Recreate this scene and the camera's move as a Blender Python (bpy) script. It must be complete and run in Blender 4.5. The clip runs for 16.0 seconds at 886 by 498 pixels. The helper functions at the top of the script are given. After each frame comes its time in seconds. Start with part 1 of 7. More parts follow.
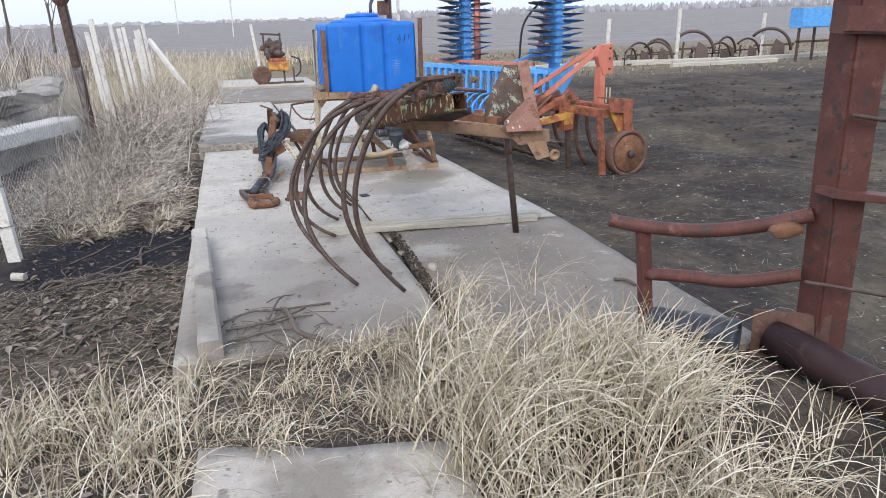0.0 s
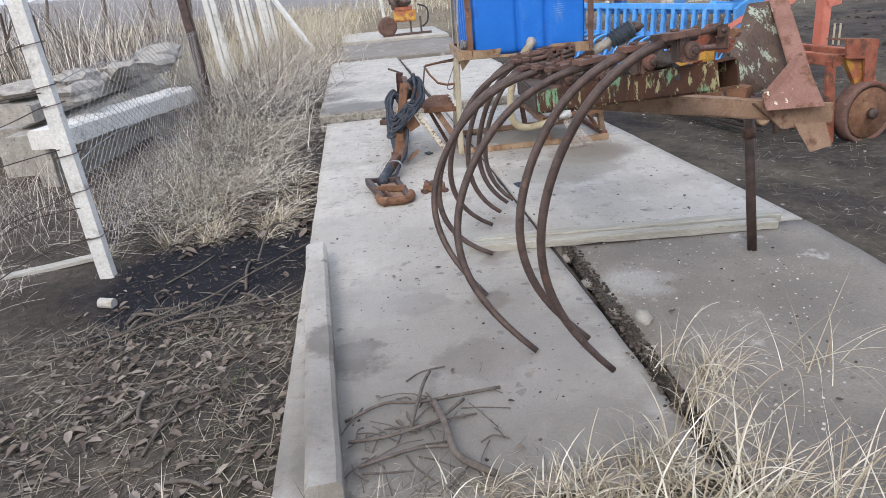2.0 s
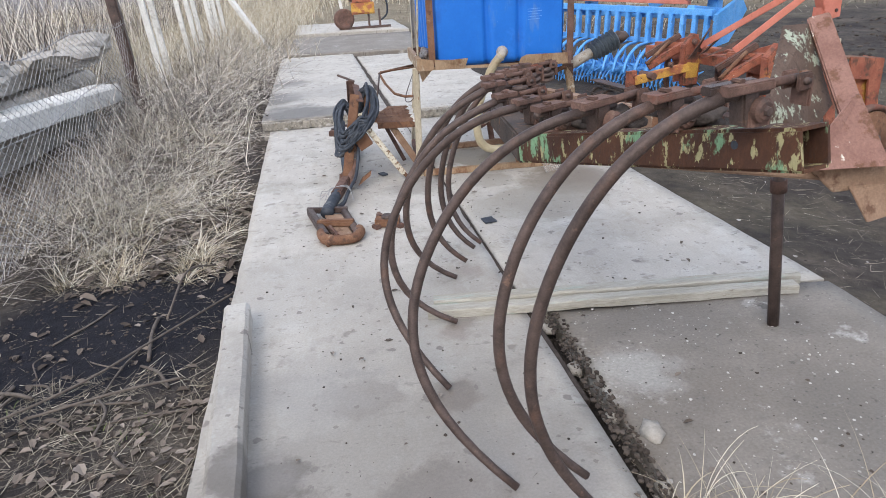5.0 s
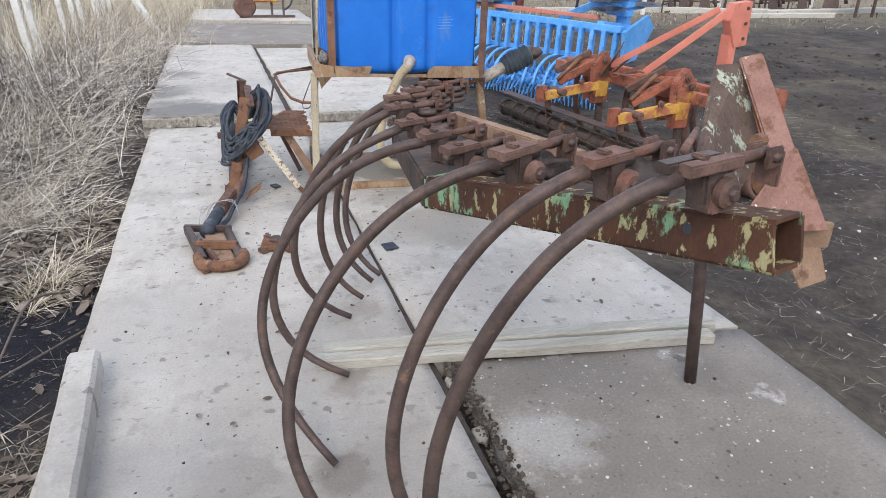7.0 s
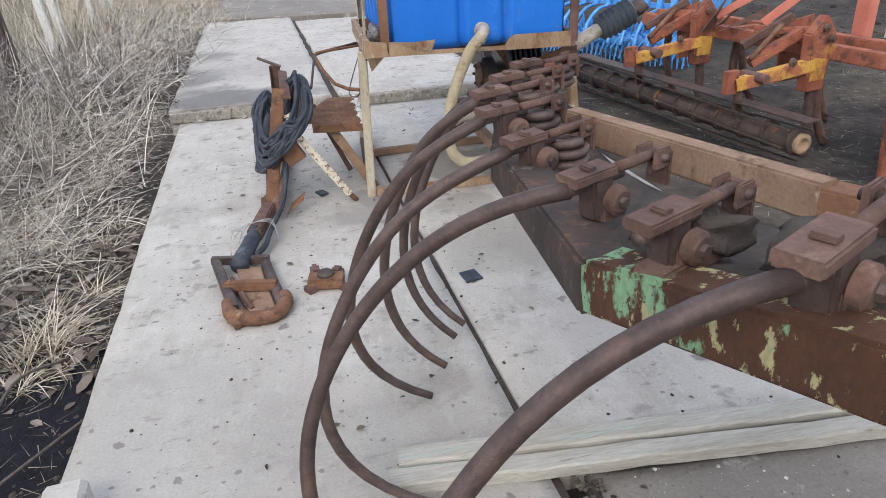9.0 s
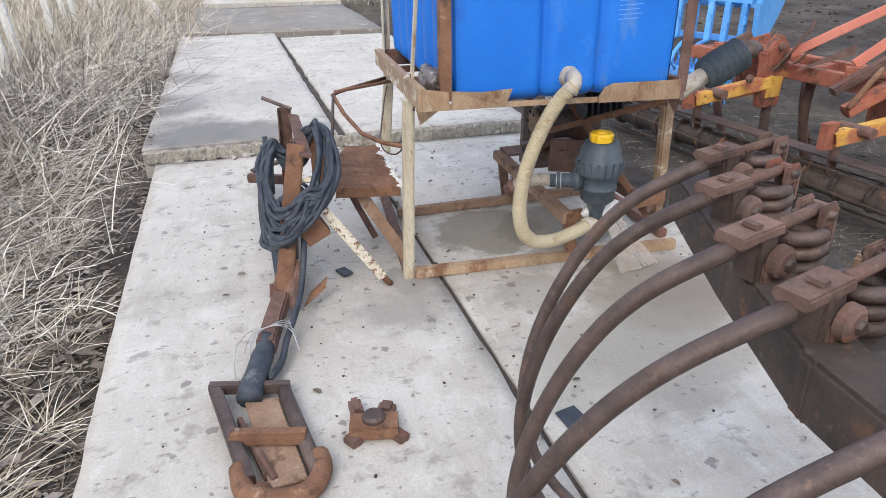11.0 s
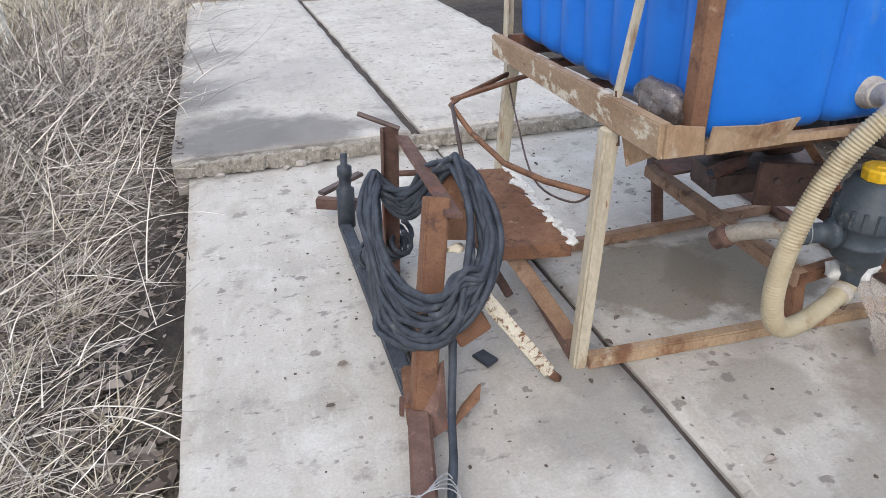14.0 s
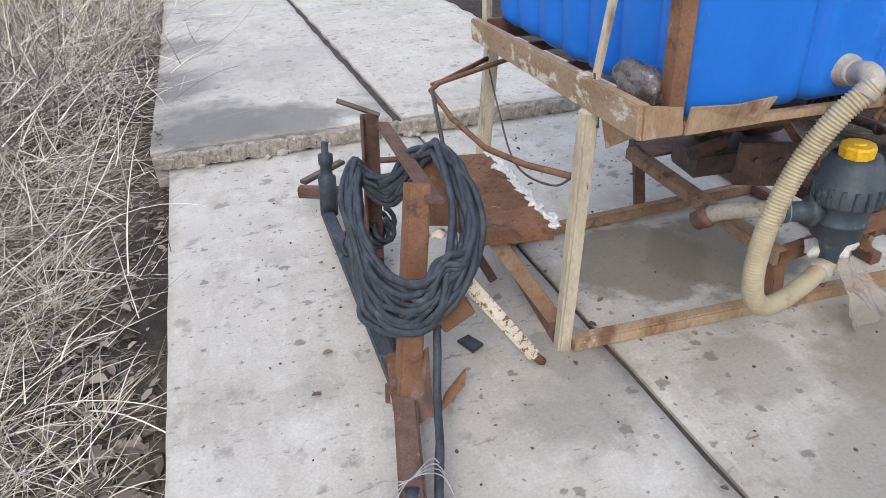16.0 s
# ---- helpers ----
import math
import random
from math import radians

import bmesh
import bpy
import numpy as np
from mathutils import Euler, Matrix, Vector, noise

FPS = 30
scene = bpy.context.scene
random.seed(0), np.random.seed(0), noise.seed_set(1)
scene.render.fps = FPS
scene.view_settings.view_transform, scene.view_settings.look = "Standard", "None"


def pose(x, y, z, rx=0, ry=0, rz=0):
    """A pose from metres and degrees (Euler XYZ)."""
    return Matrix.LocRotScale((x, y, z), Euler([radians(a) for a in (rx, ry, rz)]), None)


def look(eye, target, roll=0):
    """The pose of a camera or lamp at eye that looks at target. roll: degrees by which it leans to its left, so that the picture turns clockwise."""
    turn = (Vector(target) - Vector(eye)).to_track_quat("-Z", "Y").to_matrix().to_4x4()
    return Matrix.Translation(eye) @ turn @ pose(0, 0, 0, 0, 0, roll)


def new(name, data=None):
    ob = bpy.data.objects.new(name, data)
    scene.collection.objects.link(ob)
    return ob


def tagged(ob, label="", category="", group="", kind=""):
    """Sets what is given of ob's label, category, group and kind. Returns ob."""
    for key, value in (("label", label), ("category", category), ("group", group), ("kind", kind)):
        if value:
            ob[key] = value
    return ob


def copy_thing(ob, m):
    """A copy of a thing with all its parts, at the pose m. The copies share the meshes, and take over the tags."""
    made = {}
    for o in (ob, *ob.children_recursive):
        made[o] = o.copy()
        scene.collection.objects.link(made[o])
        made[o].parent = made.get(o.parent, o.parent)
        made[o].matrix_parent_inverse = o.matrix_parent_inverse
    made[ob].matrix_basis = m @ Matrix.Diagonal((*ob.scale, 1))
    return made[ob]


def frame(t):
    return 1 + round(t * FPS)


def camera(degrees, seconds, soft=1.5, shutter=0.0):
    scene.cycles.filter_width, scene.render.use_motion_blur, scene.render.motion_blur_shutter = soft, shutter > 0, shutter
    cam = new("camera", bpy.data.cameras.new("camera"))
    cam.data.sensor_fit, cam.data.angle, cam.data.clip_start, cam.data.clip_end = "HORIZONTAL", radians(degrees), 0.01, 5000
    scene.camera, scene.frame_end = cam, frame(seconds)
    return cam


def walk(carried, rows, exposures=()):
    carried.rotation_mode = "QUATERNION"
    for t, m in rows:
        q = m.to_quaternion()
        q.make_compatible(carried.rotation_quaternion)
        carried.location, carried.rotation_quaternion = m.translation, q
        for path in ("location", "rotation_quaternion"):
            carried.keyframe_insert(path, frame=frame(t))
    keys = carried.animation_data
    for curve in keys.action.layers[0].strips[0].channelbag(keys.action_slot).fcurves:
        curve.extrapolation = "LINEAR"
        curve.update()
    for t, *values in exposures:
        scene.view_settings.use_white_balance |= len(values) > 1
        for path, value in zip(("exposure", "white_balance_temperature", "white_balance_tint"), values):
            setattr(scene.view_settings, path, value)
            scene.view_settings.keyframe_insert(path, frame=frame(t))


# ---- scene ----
cam = camera(65.2, 16.0, 0.8)
PATH = [
    (0, (0.487, 0.125, 1.672), (0.953, 1.966, 1.044), -1.7),
    (0.5, (0.619, 0.574, 1.67), (0.722, 2.47, 1.042), -4.7),
    (1, (0.64, 0.973, 1.625), (0.735, 2.843, 0.922), -1.7),
    (1.5, (0.481, 1.39, 1.681), (0.791, 3.245, 1.001), -0.6),
    (2, (0.47, 1.769, 1.639), (0.57, 3.62, 0.889), -5.7),
    (2.5, (0.566, 2.178, 1.647), (0.744, 4.021, 0.891), -3.8),
    (3, (0.483, 2.444, 1.64), (0.868, 4.248, 0.868), 1.2),
    (3.5, (0.478, 2.629, 1.653), (0.983, 4.36, 0.788), 0.4),
    (3.7, (0.505, 2.65, 1.676), (0.919, 4.426, 0.853), -0.7),
    (5.8, (0.675, 2.655, 1.672), (0.871, 4.503, 0.933), -3.6),
    (6, (0.751, 2.685, 1.703), (0.96, 4.553, 1.02), -3.1),
    (6.5, (0.806, 2.827, 1.772), (1.182, 4.681, 1.124), -2.5),
    (7, (0.688, 3.09, 1.705), (1.174, 4.857, 0.905), 1.3),
    (7.5, (0.613, 3.304, 1.684), (1.134, 5.001, 0.762), 0.5),
    (8, (0.666, 3.668, 1.613), (0.883, 5.444, 0.718), -2.5),
    (8.5, (0.757, 3.925, 1.627), (0.952, 5.72, 0.768), -4.3),
    (8.7, (0.76, 4.003, 1.607), (1.082, 5.762, 0.712), -2.8),
    (10.8, (0.555, 5.104, 1.594), (0.895, 6.871, 0.721), -4.0),
    (11, (0.529, 5.204, 1.586), (0.959, 6.953, 0.717), -1.1),
    (11.5, (0.34, 5.533, 1.602), (0.798, 7.22, 0.629), 0.4),
    (12, (0.266, 5.822, 1.556), (0.408, 7.519, 0.508), -2.0),
    (12.5, (0.356, 6.139, 1.527), (0.414, 7.854, 0.499), -5.0),
    (13, (0.278, 6.296, 1.548), (0.68, 8.009, 0.599), -2.1),
    (13.5, (0.165, 6.401, 1.573), (0.674, 8.068, 0.593), -1.2),
    (14, (0.18, 6.405, 1.565), (0.598, 8.094, 0.579), -2.4),
    (14.5, (0.181, 6.406, 1.559), (0.583, 8.088, 0.555), -2.0),
    (15, (0.185, 6.403, 1.559), (0.631, 8.076, 0.559), -1.8),
    (15.5, (0.196, 6.407, 1.559), (0.664, 8.071, 0.552), -2.4),
    (16, (0.191, 6.402, 1.559), (0.641, 8.063, 0.54), -3.0),
]
walk(cam, [(t, look(eye, target, roll)) for t, eye, target, roll in PATH], ((0, 0.50), (3.5, 0.46), (6, 0.60), (7, 0.6), (8, 0.5), (8.5, 0.46), (11, 0.7), (12, 0.58), (16, 0.56)))

# ---- light ----
world = bpy.data.worlds.new("overcast")
scene.world = world
world.use_nodes = True
wn, wl = world.node_tree.nodes, world.node_tree.links
sky = wn.new("ShaderNodeTexSky")
sky.sky_type, sky.sun_disc = "NISHITA", False
sky.sun_elevation, sky.sun_rotation = radians(43), radians(207)
sky.dust_density, sky.air_density = 4.0, 1.2
haze = wn.new("ShaderNodeMixRGB")
haze.inputs[0].default_value = 0.6
haze.inputs[2].default_value = (6.4, 7.0, 8.4, 1)
wl.new(sky.outputs[0], haze.inputs[1])
wl.new(haze.outputs[0], wn["Background"].inputs[0])
wn["Background"].inputs[1].default_value = 0.152
sun = new("sun", bpy.data.lights.new("sun", "SUN"))
sun.data.energy, sun.data.angle, sun.data.color = 0.9, radians(24), (1.0, 0.96, 0.91)
sun.matrix_world = look((-2.6, -4.6, 5.0), (0, 0.6, 0))

# ---- materials ----
def ramp(nt, fac, stops):
    r = nt.nodes.new("ShaderNodeValToRGB")
    el = r.color_ramp.elements
    while len(el) < len(stops):
        el.new(0.5)
    for e, (p, c) in zip(el, stops):
        e.position, e.color = p, (*c, 1) if len(c) == 3 else c
    nt.links.new(fac, r.inputs[0])
    return r.outputs[0]


def noise_tex(nt, scale, detail=6, rough=0.6, stretch=None, coord="Object"):
    tc = nt.nodes.new("ShaderNodeTexCoord")
    src = tc.outputs[coord]
    if stretch:
        mp = nt.nodes.new("ShaderNodeMapping")
        mp.inputs["Scale"].default_value = stretch
        nt.links.new(src, mp.inputs[0])
        src = mp.outputs[0]
    n = nt.nodes.new("ShaderNodeTexNoise")
    n.inputs["Scale"].default_value, n.inputs["Detail"].default_value, n.inputs["Roughness"].default_value = scale, detail, rough
    nt.links.new(src, n.inputs["Vector"])
    return n.outputs["Fac"]


def mix(nt, fac, a, b, mode="MIX"):
    m = nt.nodes.new("ShaderNodeMixRGB")
    m.blend_type = mode
    for sock, v in ((m.inputs[0], fac), (m.inputs[1], a), (m.inputs[2], b)):
        if isinstance(v, (int, float)):
            sock.default_value = v
        elif isinstance(v, tuple):
            sock.default_value = (*v, 1)
        else:
            nt.links.new(v, sock)
    return m.outputs[0]


def surf(name, c1, c2, scale=8.0, rough=0.8, metal=0.0, bump=0.25, fine=90.0, patches=(), rand=0.0, stretch=None, rough2=None, depth=0.01, blots=(), pits=(), grit=0.75, gloss=0.3):
    """A two-colour grained surface; patches: (colour, scale, from, to) of flakes, stains or spots over it."""
    m = bpy.data.materials.new(name)
    m.use_nodes = True
    nt = m.node_tree
    b = nt.nodes["Principled BSDF"]
    big, small = noise_tex(nt, scale, 5, 0.6, stretch), noise_tex(nt, fine, 4, 0.7, stretch)
    col = ramp(nt, big, ((0.35, c1), (0.65, c2)))
    for colour, ps, lo, hi, *own in patches:
        f = ramp(nt, noise_tex(nt, ps, 7, 0.65, own[0] if own else stretch), ((lo, (0, 0, 0)), (hi, (1, 1, 1))))
        col = mix(nt, f, col, colour)
    for (bx, by), rad, colour, most, *how in blots:
        wild, soft_edge = how or (1.6, 0.6)
        g = nt.nodes.new("ShaderNodeNewGeometry")
        flat = nt.nodes.new("ShaderNodeVectorMath")
        flat.operation = "MULTIPLY"
        flat.inputs[1].default_value = (1, 1, 0)
        nt.links.new(g.outputs["Position"], flat.inputs[0])
        dist = nt.nodes.new("ShaderNodeVectorMath")
        dist.operation = "DISTANCE"
        dist.inputs[1].default_value = (bx, by, 0)
        nt.links.new(flat.outputs[0], dist.inputs[0])
        wob = nt.nodes.new("ShaderNodeMath")
        wob.operation = "MULTIPLY_ADD"
        nt.links.new(noise_tex(nt, 1.6 / rad, 7, 0.62), wob.inputs[0])
        wob.inputs[1].default_value = wild * rad
        nt.links.new(dist.outputs["Value"], wob.inputs[2])
        near = nt.nodes.new("ShaderNodeMapRange")
        near.inputs[1].default_value, near.inputs[2].default_value = (0.95 + wild / 2) * rad, (0.95 + wild / 2 - soft_edge) * rad
        near.inputs[3].default_value, near.inputs[4].default_value = 0.0, most
        nt.links.new(wob.outputs[0], near.inputs[0])
        col = mix(nt, near.outputs[0], col, colour)
    holes = None
    for ps, most, colour in pits:
        vo = nt.nodes.new("ShaderNodeTexVoronoi")
        vo.voronoi_dimensions = "2D"
        vo.inputs["Scale"].default_value = ps
        tc = nt.nodes.new("ShaderNodeTexCoord")
        warp = nt.nodes.new("ShaderNodeVectorMath")
        warp.operation = "MULTIPLY_ADD"
        wn_ = nt.nodes.new("ShaderNodeTexNoise")
        wn_.inputs["Scale"].default_value = ps * 4
        nt.links.new(tc.outputs["Object"], wn_.inputs["Vector"])
        nt.links.new(wn_.outputs["Color"], warp.inputs[0])
        warp.inputs[1].default_value = (0.45 / ps,) * 3
        nt.links.new(tc.outputs["Object"], warp.inputs[2])
        nt.links.new(warp.outputs[0], vo.inputs["Vector"])
        sp = nt.nodes.new("ShaderNodeSeparateXYZ")
        nt.links.new(vo.outputs["Color"], sp.inputs[0])
        pw = nt.nodes.new("ShaderNodeMath")
        pw.operation = "POWER"
        pw.inputs[1].default_value = 12.0
        nt.links.new(sp.outputs[0], pw.inputs[0])
        sb = nt.nodes.new("ShaderNodeMath")
        sb.operation = "MULTIPLY_ADD"
        sb.inputs[1].default_value = most
        nt.links.new(pw.outputs[0], sb.inputs[0])
        neg = nt.nodes.new("ShaderNodeMath")
        neg.operation = "MULTIPLY"
        neg.inputs[1].default_value = -1
        nt.links.new(vo.outputs["Distance"], neg.inputs[0])
        nt.links.new(neg.outputs[0], sb.inputs[2])
        edge = nt.nodes.new("ShaderNodeMapRange")
        edge.inputs[1].default_value, edge.inputs[2].default_value = 0.0, 0.05
        edge.inputs[4].default_value = 0.8
        nt.links.new(sb.outputs[0], edge.inputs[0])
        col = mix(nt, edge.outputs[0], col, colour)
        holes = edge.outputs[0] if holes is None else mix(nt, 0.5, holes, edge.outputs[0], "ADD")
    grain = ramp(nt, small, ((0.3, (0.72, 0.72, 0.72)), (0.7, (1.22, 1.22, 1.22))))
    col = mix(nt, grit, col, grain, "MULTIPLY")
    if rand:
        oi = nt.nodes.new("ShaderNodeObjectInfo")
        v = ramp(nt, oi.outputs["Random"], ((0, (1 - rand,) * 3), (1, (1 + rand,) * 3)))
        col = mix(nt, 1.0, col, v, "MULTIPLY")
    nt.links.new(col, b.inputs["Base Color"])
    r = nt.nodes.new("ShaderNodeMapRange")
    r.inputs[3].default_value, r.inputs[4].default_value = rough - 0.12, (rough2 or rough + 0.1)
    nt.links.new(small, r.inputs[0])
    nt.links.new(r.outputs[0], b.inputs["Roughness"])
    b.inputs["Metallic"].default_value = metal
    b.inputs["Specular IOR Level"].default_value = gloss
    bp = nt.nodes.new("ShaderNodeBump")
    bp.inputs["Strength"].default_value, bp.inputs["Distance"].default_value = bump, depth
    height = mix(nt, 0.5, big, small)
    if holes is not None:
        height = mix(nt, 0.8, height, holes, "SUBTRACT")
    nt.links.new(height, bp.inputs["Height"])
    nt.links.new(bp.outputs[0], b.inputs["Normal"])
    return m


def blade_mat(name, stops, rough=0.75):
    """Straw, stems and leaves: each blade its own shade."""
    m = bpy.data.materials.new(name)
    m.use_nodes = True
    nt = m.node_tree
    b = nt.nodes["Principled BSDF"]
    g = nt.nodes.new("ShaderNodeNewGeometry")
    col = ramp(nt, g.outputs["Random Per Island"], stops)
    col = mix(nt, 0.5, col, ramp(nt, noise_tex(nt, 25.0, 3), ((0.3, (0.6, 0.6, 0.6)), (0.7, (1.25, 1.25, 1.25)))), "MULTIPLY")
    nt.links.new(col, b.inputs["Base Color"])
    b.inputs["Roughness"].default_value = rough
    b.inputs["Specular IOR Level"].default_value = 0.2
    return m


RUST = surf("rust", (0.105, 0.062, 0.05), (0.175, 0.106, 0.085), 14, 0.85, 0.1, 0.5, 120, (((0.26, 0.17, 0.125), 24, 0.60, 0.74), ((0.18, 0.07, 0.048), 6, 0.57, 0.68), ((0.08, 0.06, 0.054), 9, 0.58, 0.69)), rand=0.22)
RUST_DARK = surf("rust_dark", (0.066, 0.048, 0.043), (0.115, 0.083, 0.073), 18, 0.52, 0.25, 0.35, 150, (((0.19, 0.12, 0.09), 30, 0.60, 0.74), ((0.14, 0.085, 0.065), 5, 0.56, 0.70)), rand=0.15)
RUST_ORANGE = surf("rust_orange", (0.15, 0.075, 0.045), (0.23, 0.125, 0.075), 10, 0.85, 0.1, 0.4, 130, (((0.10, 0.055, 0.04), 16, 0.55, 0.66), ((0.34, 0.25, 0.17), 20, 0.63, 0.73)))
GREEN_RUST = surf("green_rusted_paint", (0.056, 0.027, 0.019), (0.10, 0.046, 0.026), 8, 0.8, 0.1, 0.5, 110, (((0.36, 0.33, 0.18), 30, 0.56, 0.60), ((0.20, 0.34, 0.20), 7, 0.555, 0.59), ((0.07, 0.038, 0.028), 40, 0.57, 0.62)), stretch=(1, 1, 0.5))
MAROON = surf("dark_red_paint", (0.085, 0.036, 0.031), (0.125, 0.052, 0.044), 6, 0.6, 0.05, 0.3, 100, (((0.17, 0.085, 0.07), 9, 0.57, 0.68), ((0.06, 0.042, 0.038), 13, 0.56, 0.64)))
MAROON_DARK = surf("grimy_maroon_paint", (0.032, 0.018, 0.02), (0.055, 0.03, 0.031), 6, 0.55, 0.05, 0.3, 100, (((0.09, 0.055, 0.048), 9, 0.58, 0.68),))
RED_OLD = surf("faded_red_paint", (0.25, 0.08, 0.052), (0.38, 0.14, 0.085), 7, 0.75, 0.05, 0.35, 100, (((0.14, 0.07, 0.05), 11, 0.52, 0.62), ((0.44, 0.22, 0.075), 5, 0.61, 0.68), ((0.5, 0.40, 0.32), 17, 0.67, 0.71)), rand=0.2)
PLATE_RED = surf("flaked_red_plate", (0.22, 0.115, 0.09), (0.30, 0.17, 0.135), 6, 0.8, 0.05, 0.35, 100, (((0.16, 0.08, 0.05), 11, 0.54, 0.62), ((0.66, 0.62, 0.53), 12, 0.645, 0.665)))
GREEN_PLATE = surf("flaked_green_plate", (0.085, 0.058, 0.045), (0.125, 0.085, 0.065), 8, 0.8, 0.05, 0.35, 100, (((0.36, 0.40, 0.31), 15, 0.555, 0.60), ((0.08, 0.055, 0.045), 40, 0.55, 0.60)), stretch=(1, 1, 0.6))
SALMON = surf("salmon_red_paint", (0.50, 0.165, 0.115), (0.60, 0.225, 0.165), 4, 0.55, 0, 0.12, 70, (((0.42, 0.14, 0.08), 14, 0.6, 0.68),), grit=0.3)
YELLOW_OLD = surf("worn_yellow_paint", (0.46, 0.24, 0.05), (0.60, 0.36, 0.08), 5, 0.65, 0, 0.25, 80, (((0.36, 0.13, 0.07), 6, 0.47, 0.56), ((0.22, 0.11, 0.06), 18, 0.58, 0.66)))
CREAM = surf("cream_paint_on_steel", (0.42, 0.37, 0.28), (0.53, 0.48, 0.37), 6, 0.65, 0, 0.25, 80, (((0.28, 0.19, 0.115), 9, 0.53, 0.66), ((0.22, 0.11, 0.06), 24, 0.66, 0.7)), stretch=(1, 1, 0.35))
TAN = surf("tan_rusty_angle_iron", (0.27, 0.175, 0.105), (0.38, 0.27, 0.175), 6, 0.75, 0.05, 0.3, 90, (((0.20, 0.105, 0.06), 9, 0.53, 0.64), ((0.46, 0.39, 0.29), 14, 0.60, 0.70), ((0.13, 0.07, 0.045), 30, 0.66, 0.7)), stretch=(1, 1, 0.5))
SPECKLED = surf("white_flaking_paint", (0.62, 0.56, 0.45), (0.7, 0.65, 0.54), 12, 0.75, 0, 0.4, 90, (((0.20, 0.11, 0.06), 45, 0.53, 0.58),))
BLUE_TANK = surf("blue_polyethylene", (0.012, 0.135, 0.53), (0.018, 0.165, 0.60), 3, 0.45, 0, 0.05, 60, (((0.04, 0.20, 0.68), 5, 0.6, 0.75), ((0.22, 0.36, 0.62), 38, 0.68, 0.76), ((0.10, 0.22, 0.50), 7, 0.56, 0.72, (1, 1, 0.3)), ((0.02, 0.10, 0.40), 2.2, 0.56, 0.72)), depth=0.002, grit=0.15)
BLUE_STEEL = surf("blue_implement_paint", (0.07, 0.29, 0.66), (0.13, 0.37, 0.74), 6, 0.45, 0, 0.1, 60, (((0.16, 0.20, 0.27), 16, 0.64, 0.72), ((0.2, 0.4, 0.72), 7, 0.58, 0.7)), rand=0.15)
DISC_STEEL = surf("dull_disc_steel", (0.10, 0.125, 0.17), (0.18, 0.21, 0.26), 14, 0.5, 0.6, 0.2, 90)
RUBBER = surf("black_rubber", (0.028, 0.034, 0.044), (0.055, 0.064, 0.08), 20, 0.6, 0, 0.2, 120, (((0.13, 0.135, 0.14), 12, 0.6, 0.72),))
PLASTIC_DARK = surf("dark_grey_plastic", (0.045, 0.06, 0.075), (0.07, 0.085, 0.10), 12, 0.5, 0, 0.12, 100, (((0.2, 0.19, 0.17), 15, 0.62, 0.72),))
HOSE = surf("cream_suction_hose", (0.36, 0.305, 0.20), (0.44, 0.38, 0.26), 9, 0.6, 0, 0.15, 80, (((0.28, 0.21, 0.125), 14, 0.56, 0.68),), grit=0.3)
BLUE_MARK = surf("worn_pale_blue_lettering", (0.10, 0.27, 0.66), (0.16, 0.33, 0.70), 9, 0.5, 0, 0.05, 60, grit=0.2)
YELLOW_CAP = surf("yellow_plastic", (0.72, 0.44, 0.02), (0.78, 0.50, 0.03), 8, 0.45, 0, 0.1, 60)
DUSTY_RUST = surf("dusty_rust", (0.22, 0.135, 0.09), (0.31, 0.21, 0.145), 8, 0.85, 0.05, 0.4, 110, (((0.15, 0.085, 0.055), 13, 0.56, 0.66), ((0.42, 0.34, 0.25), 17, 0.62, 0.72)))
PEELED = surf("peeled_cream_rail", (0.26, 0.17, 0.105), (0.36, 0.26, 0.17), 7, 0.75, 0, 0.35, 90, (((0.55, 0.50, 0.40), 11, 0.55, 0.60), ((0.14, 0.08, 0.05), 20, 0.62, 0.70)), stretch=(1, 0.5, 1))
BAG = surf("dusty_dark_plastic", (0.055, 0.045, 0.043), (0.13, 0.11, 0.10), 22, 0.3, 0, 0.8, 60, (((0.34, 0.31, 0.30), 30, 0.60, 0.68),), gloss=0.6)
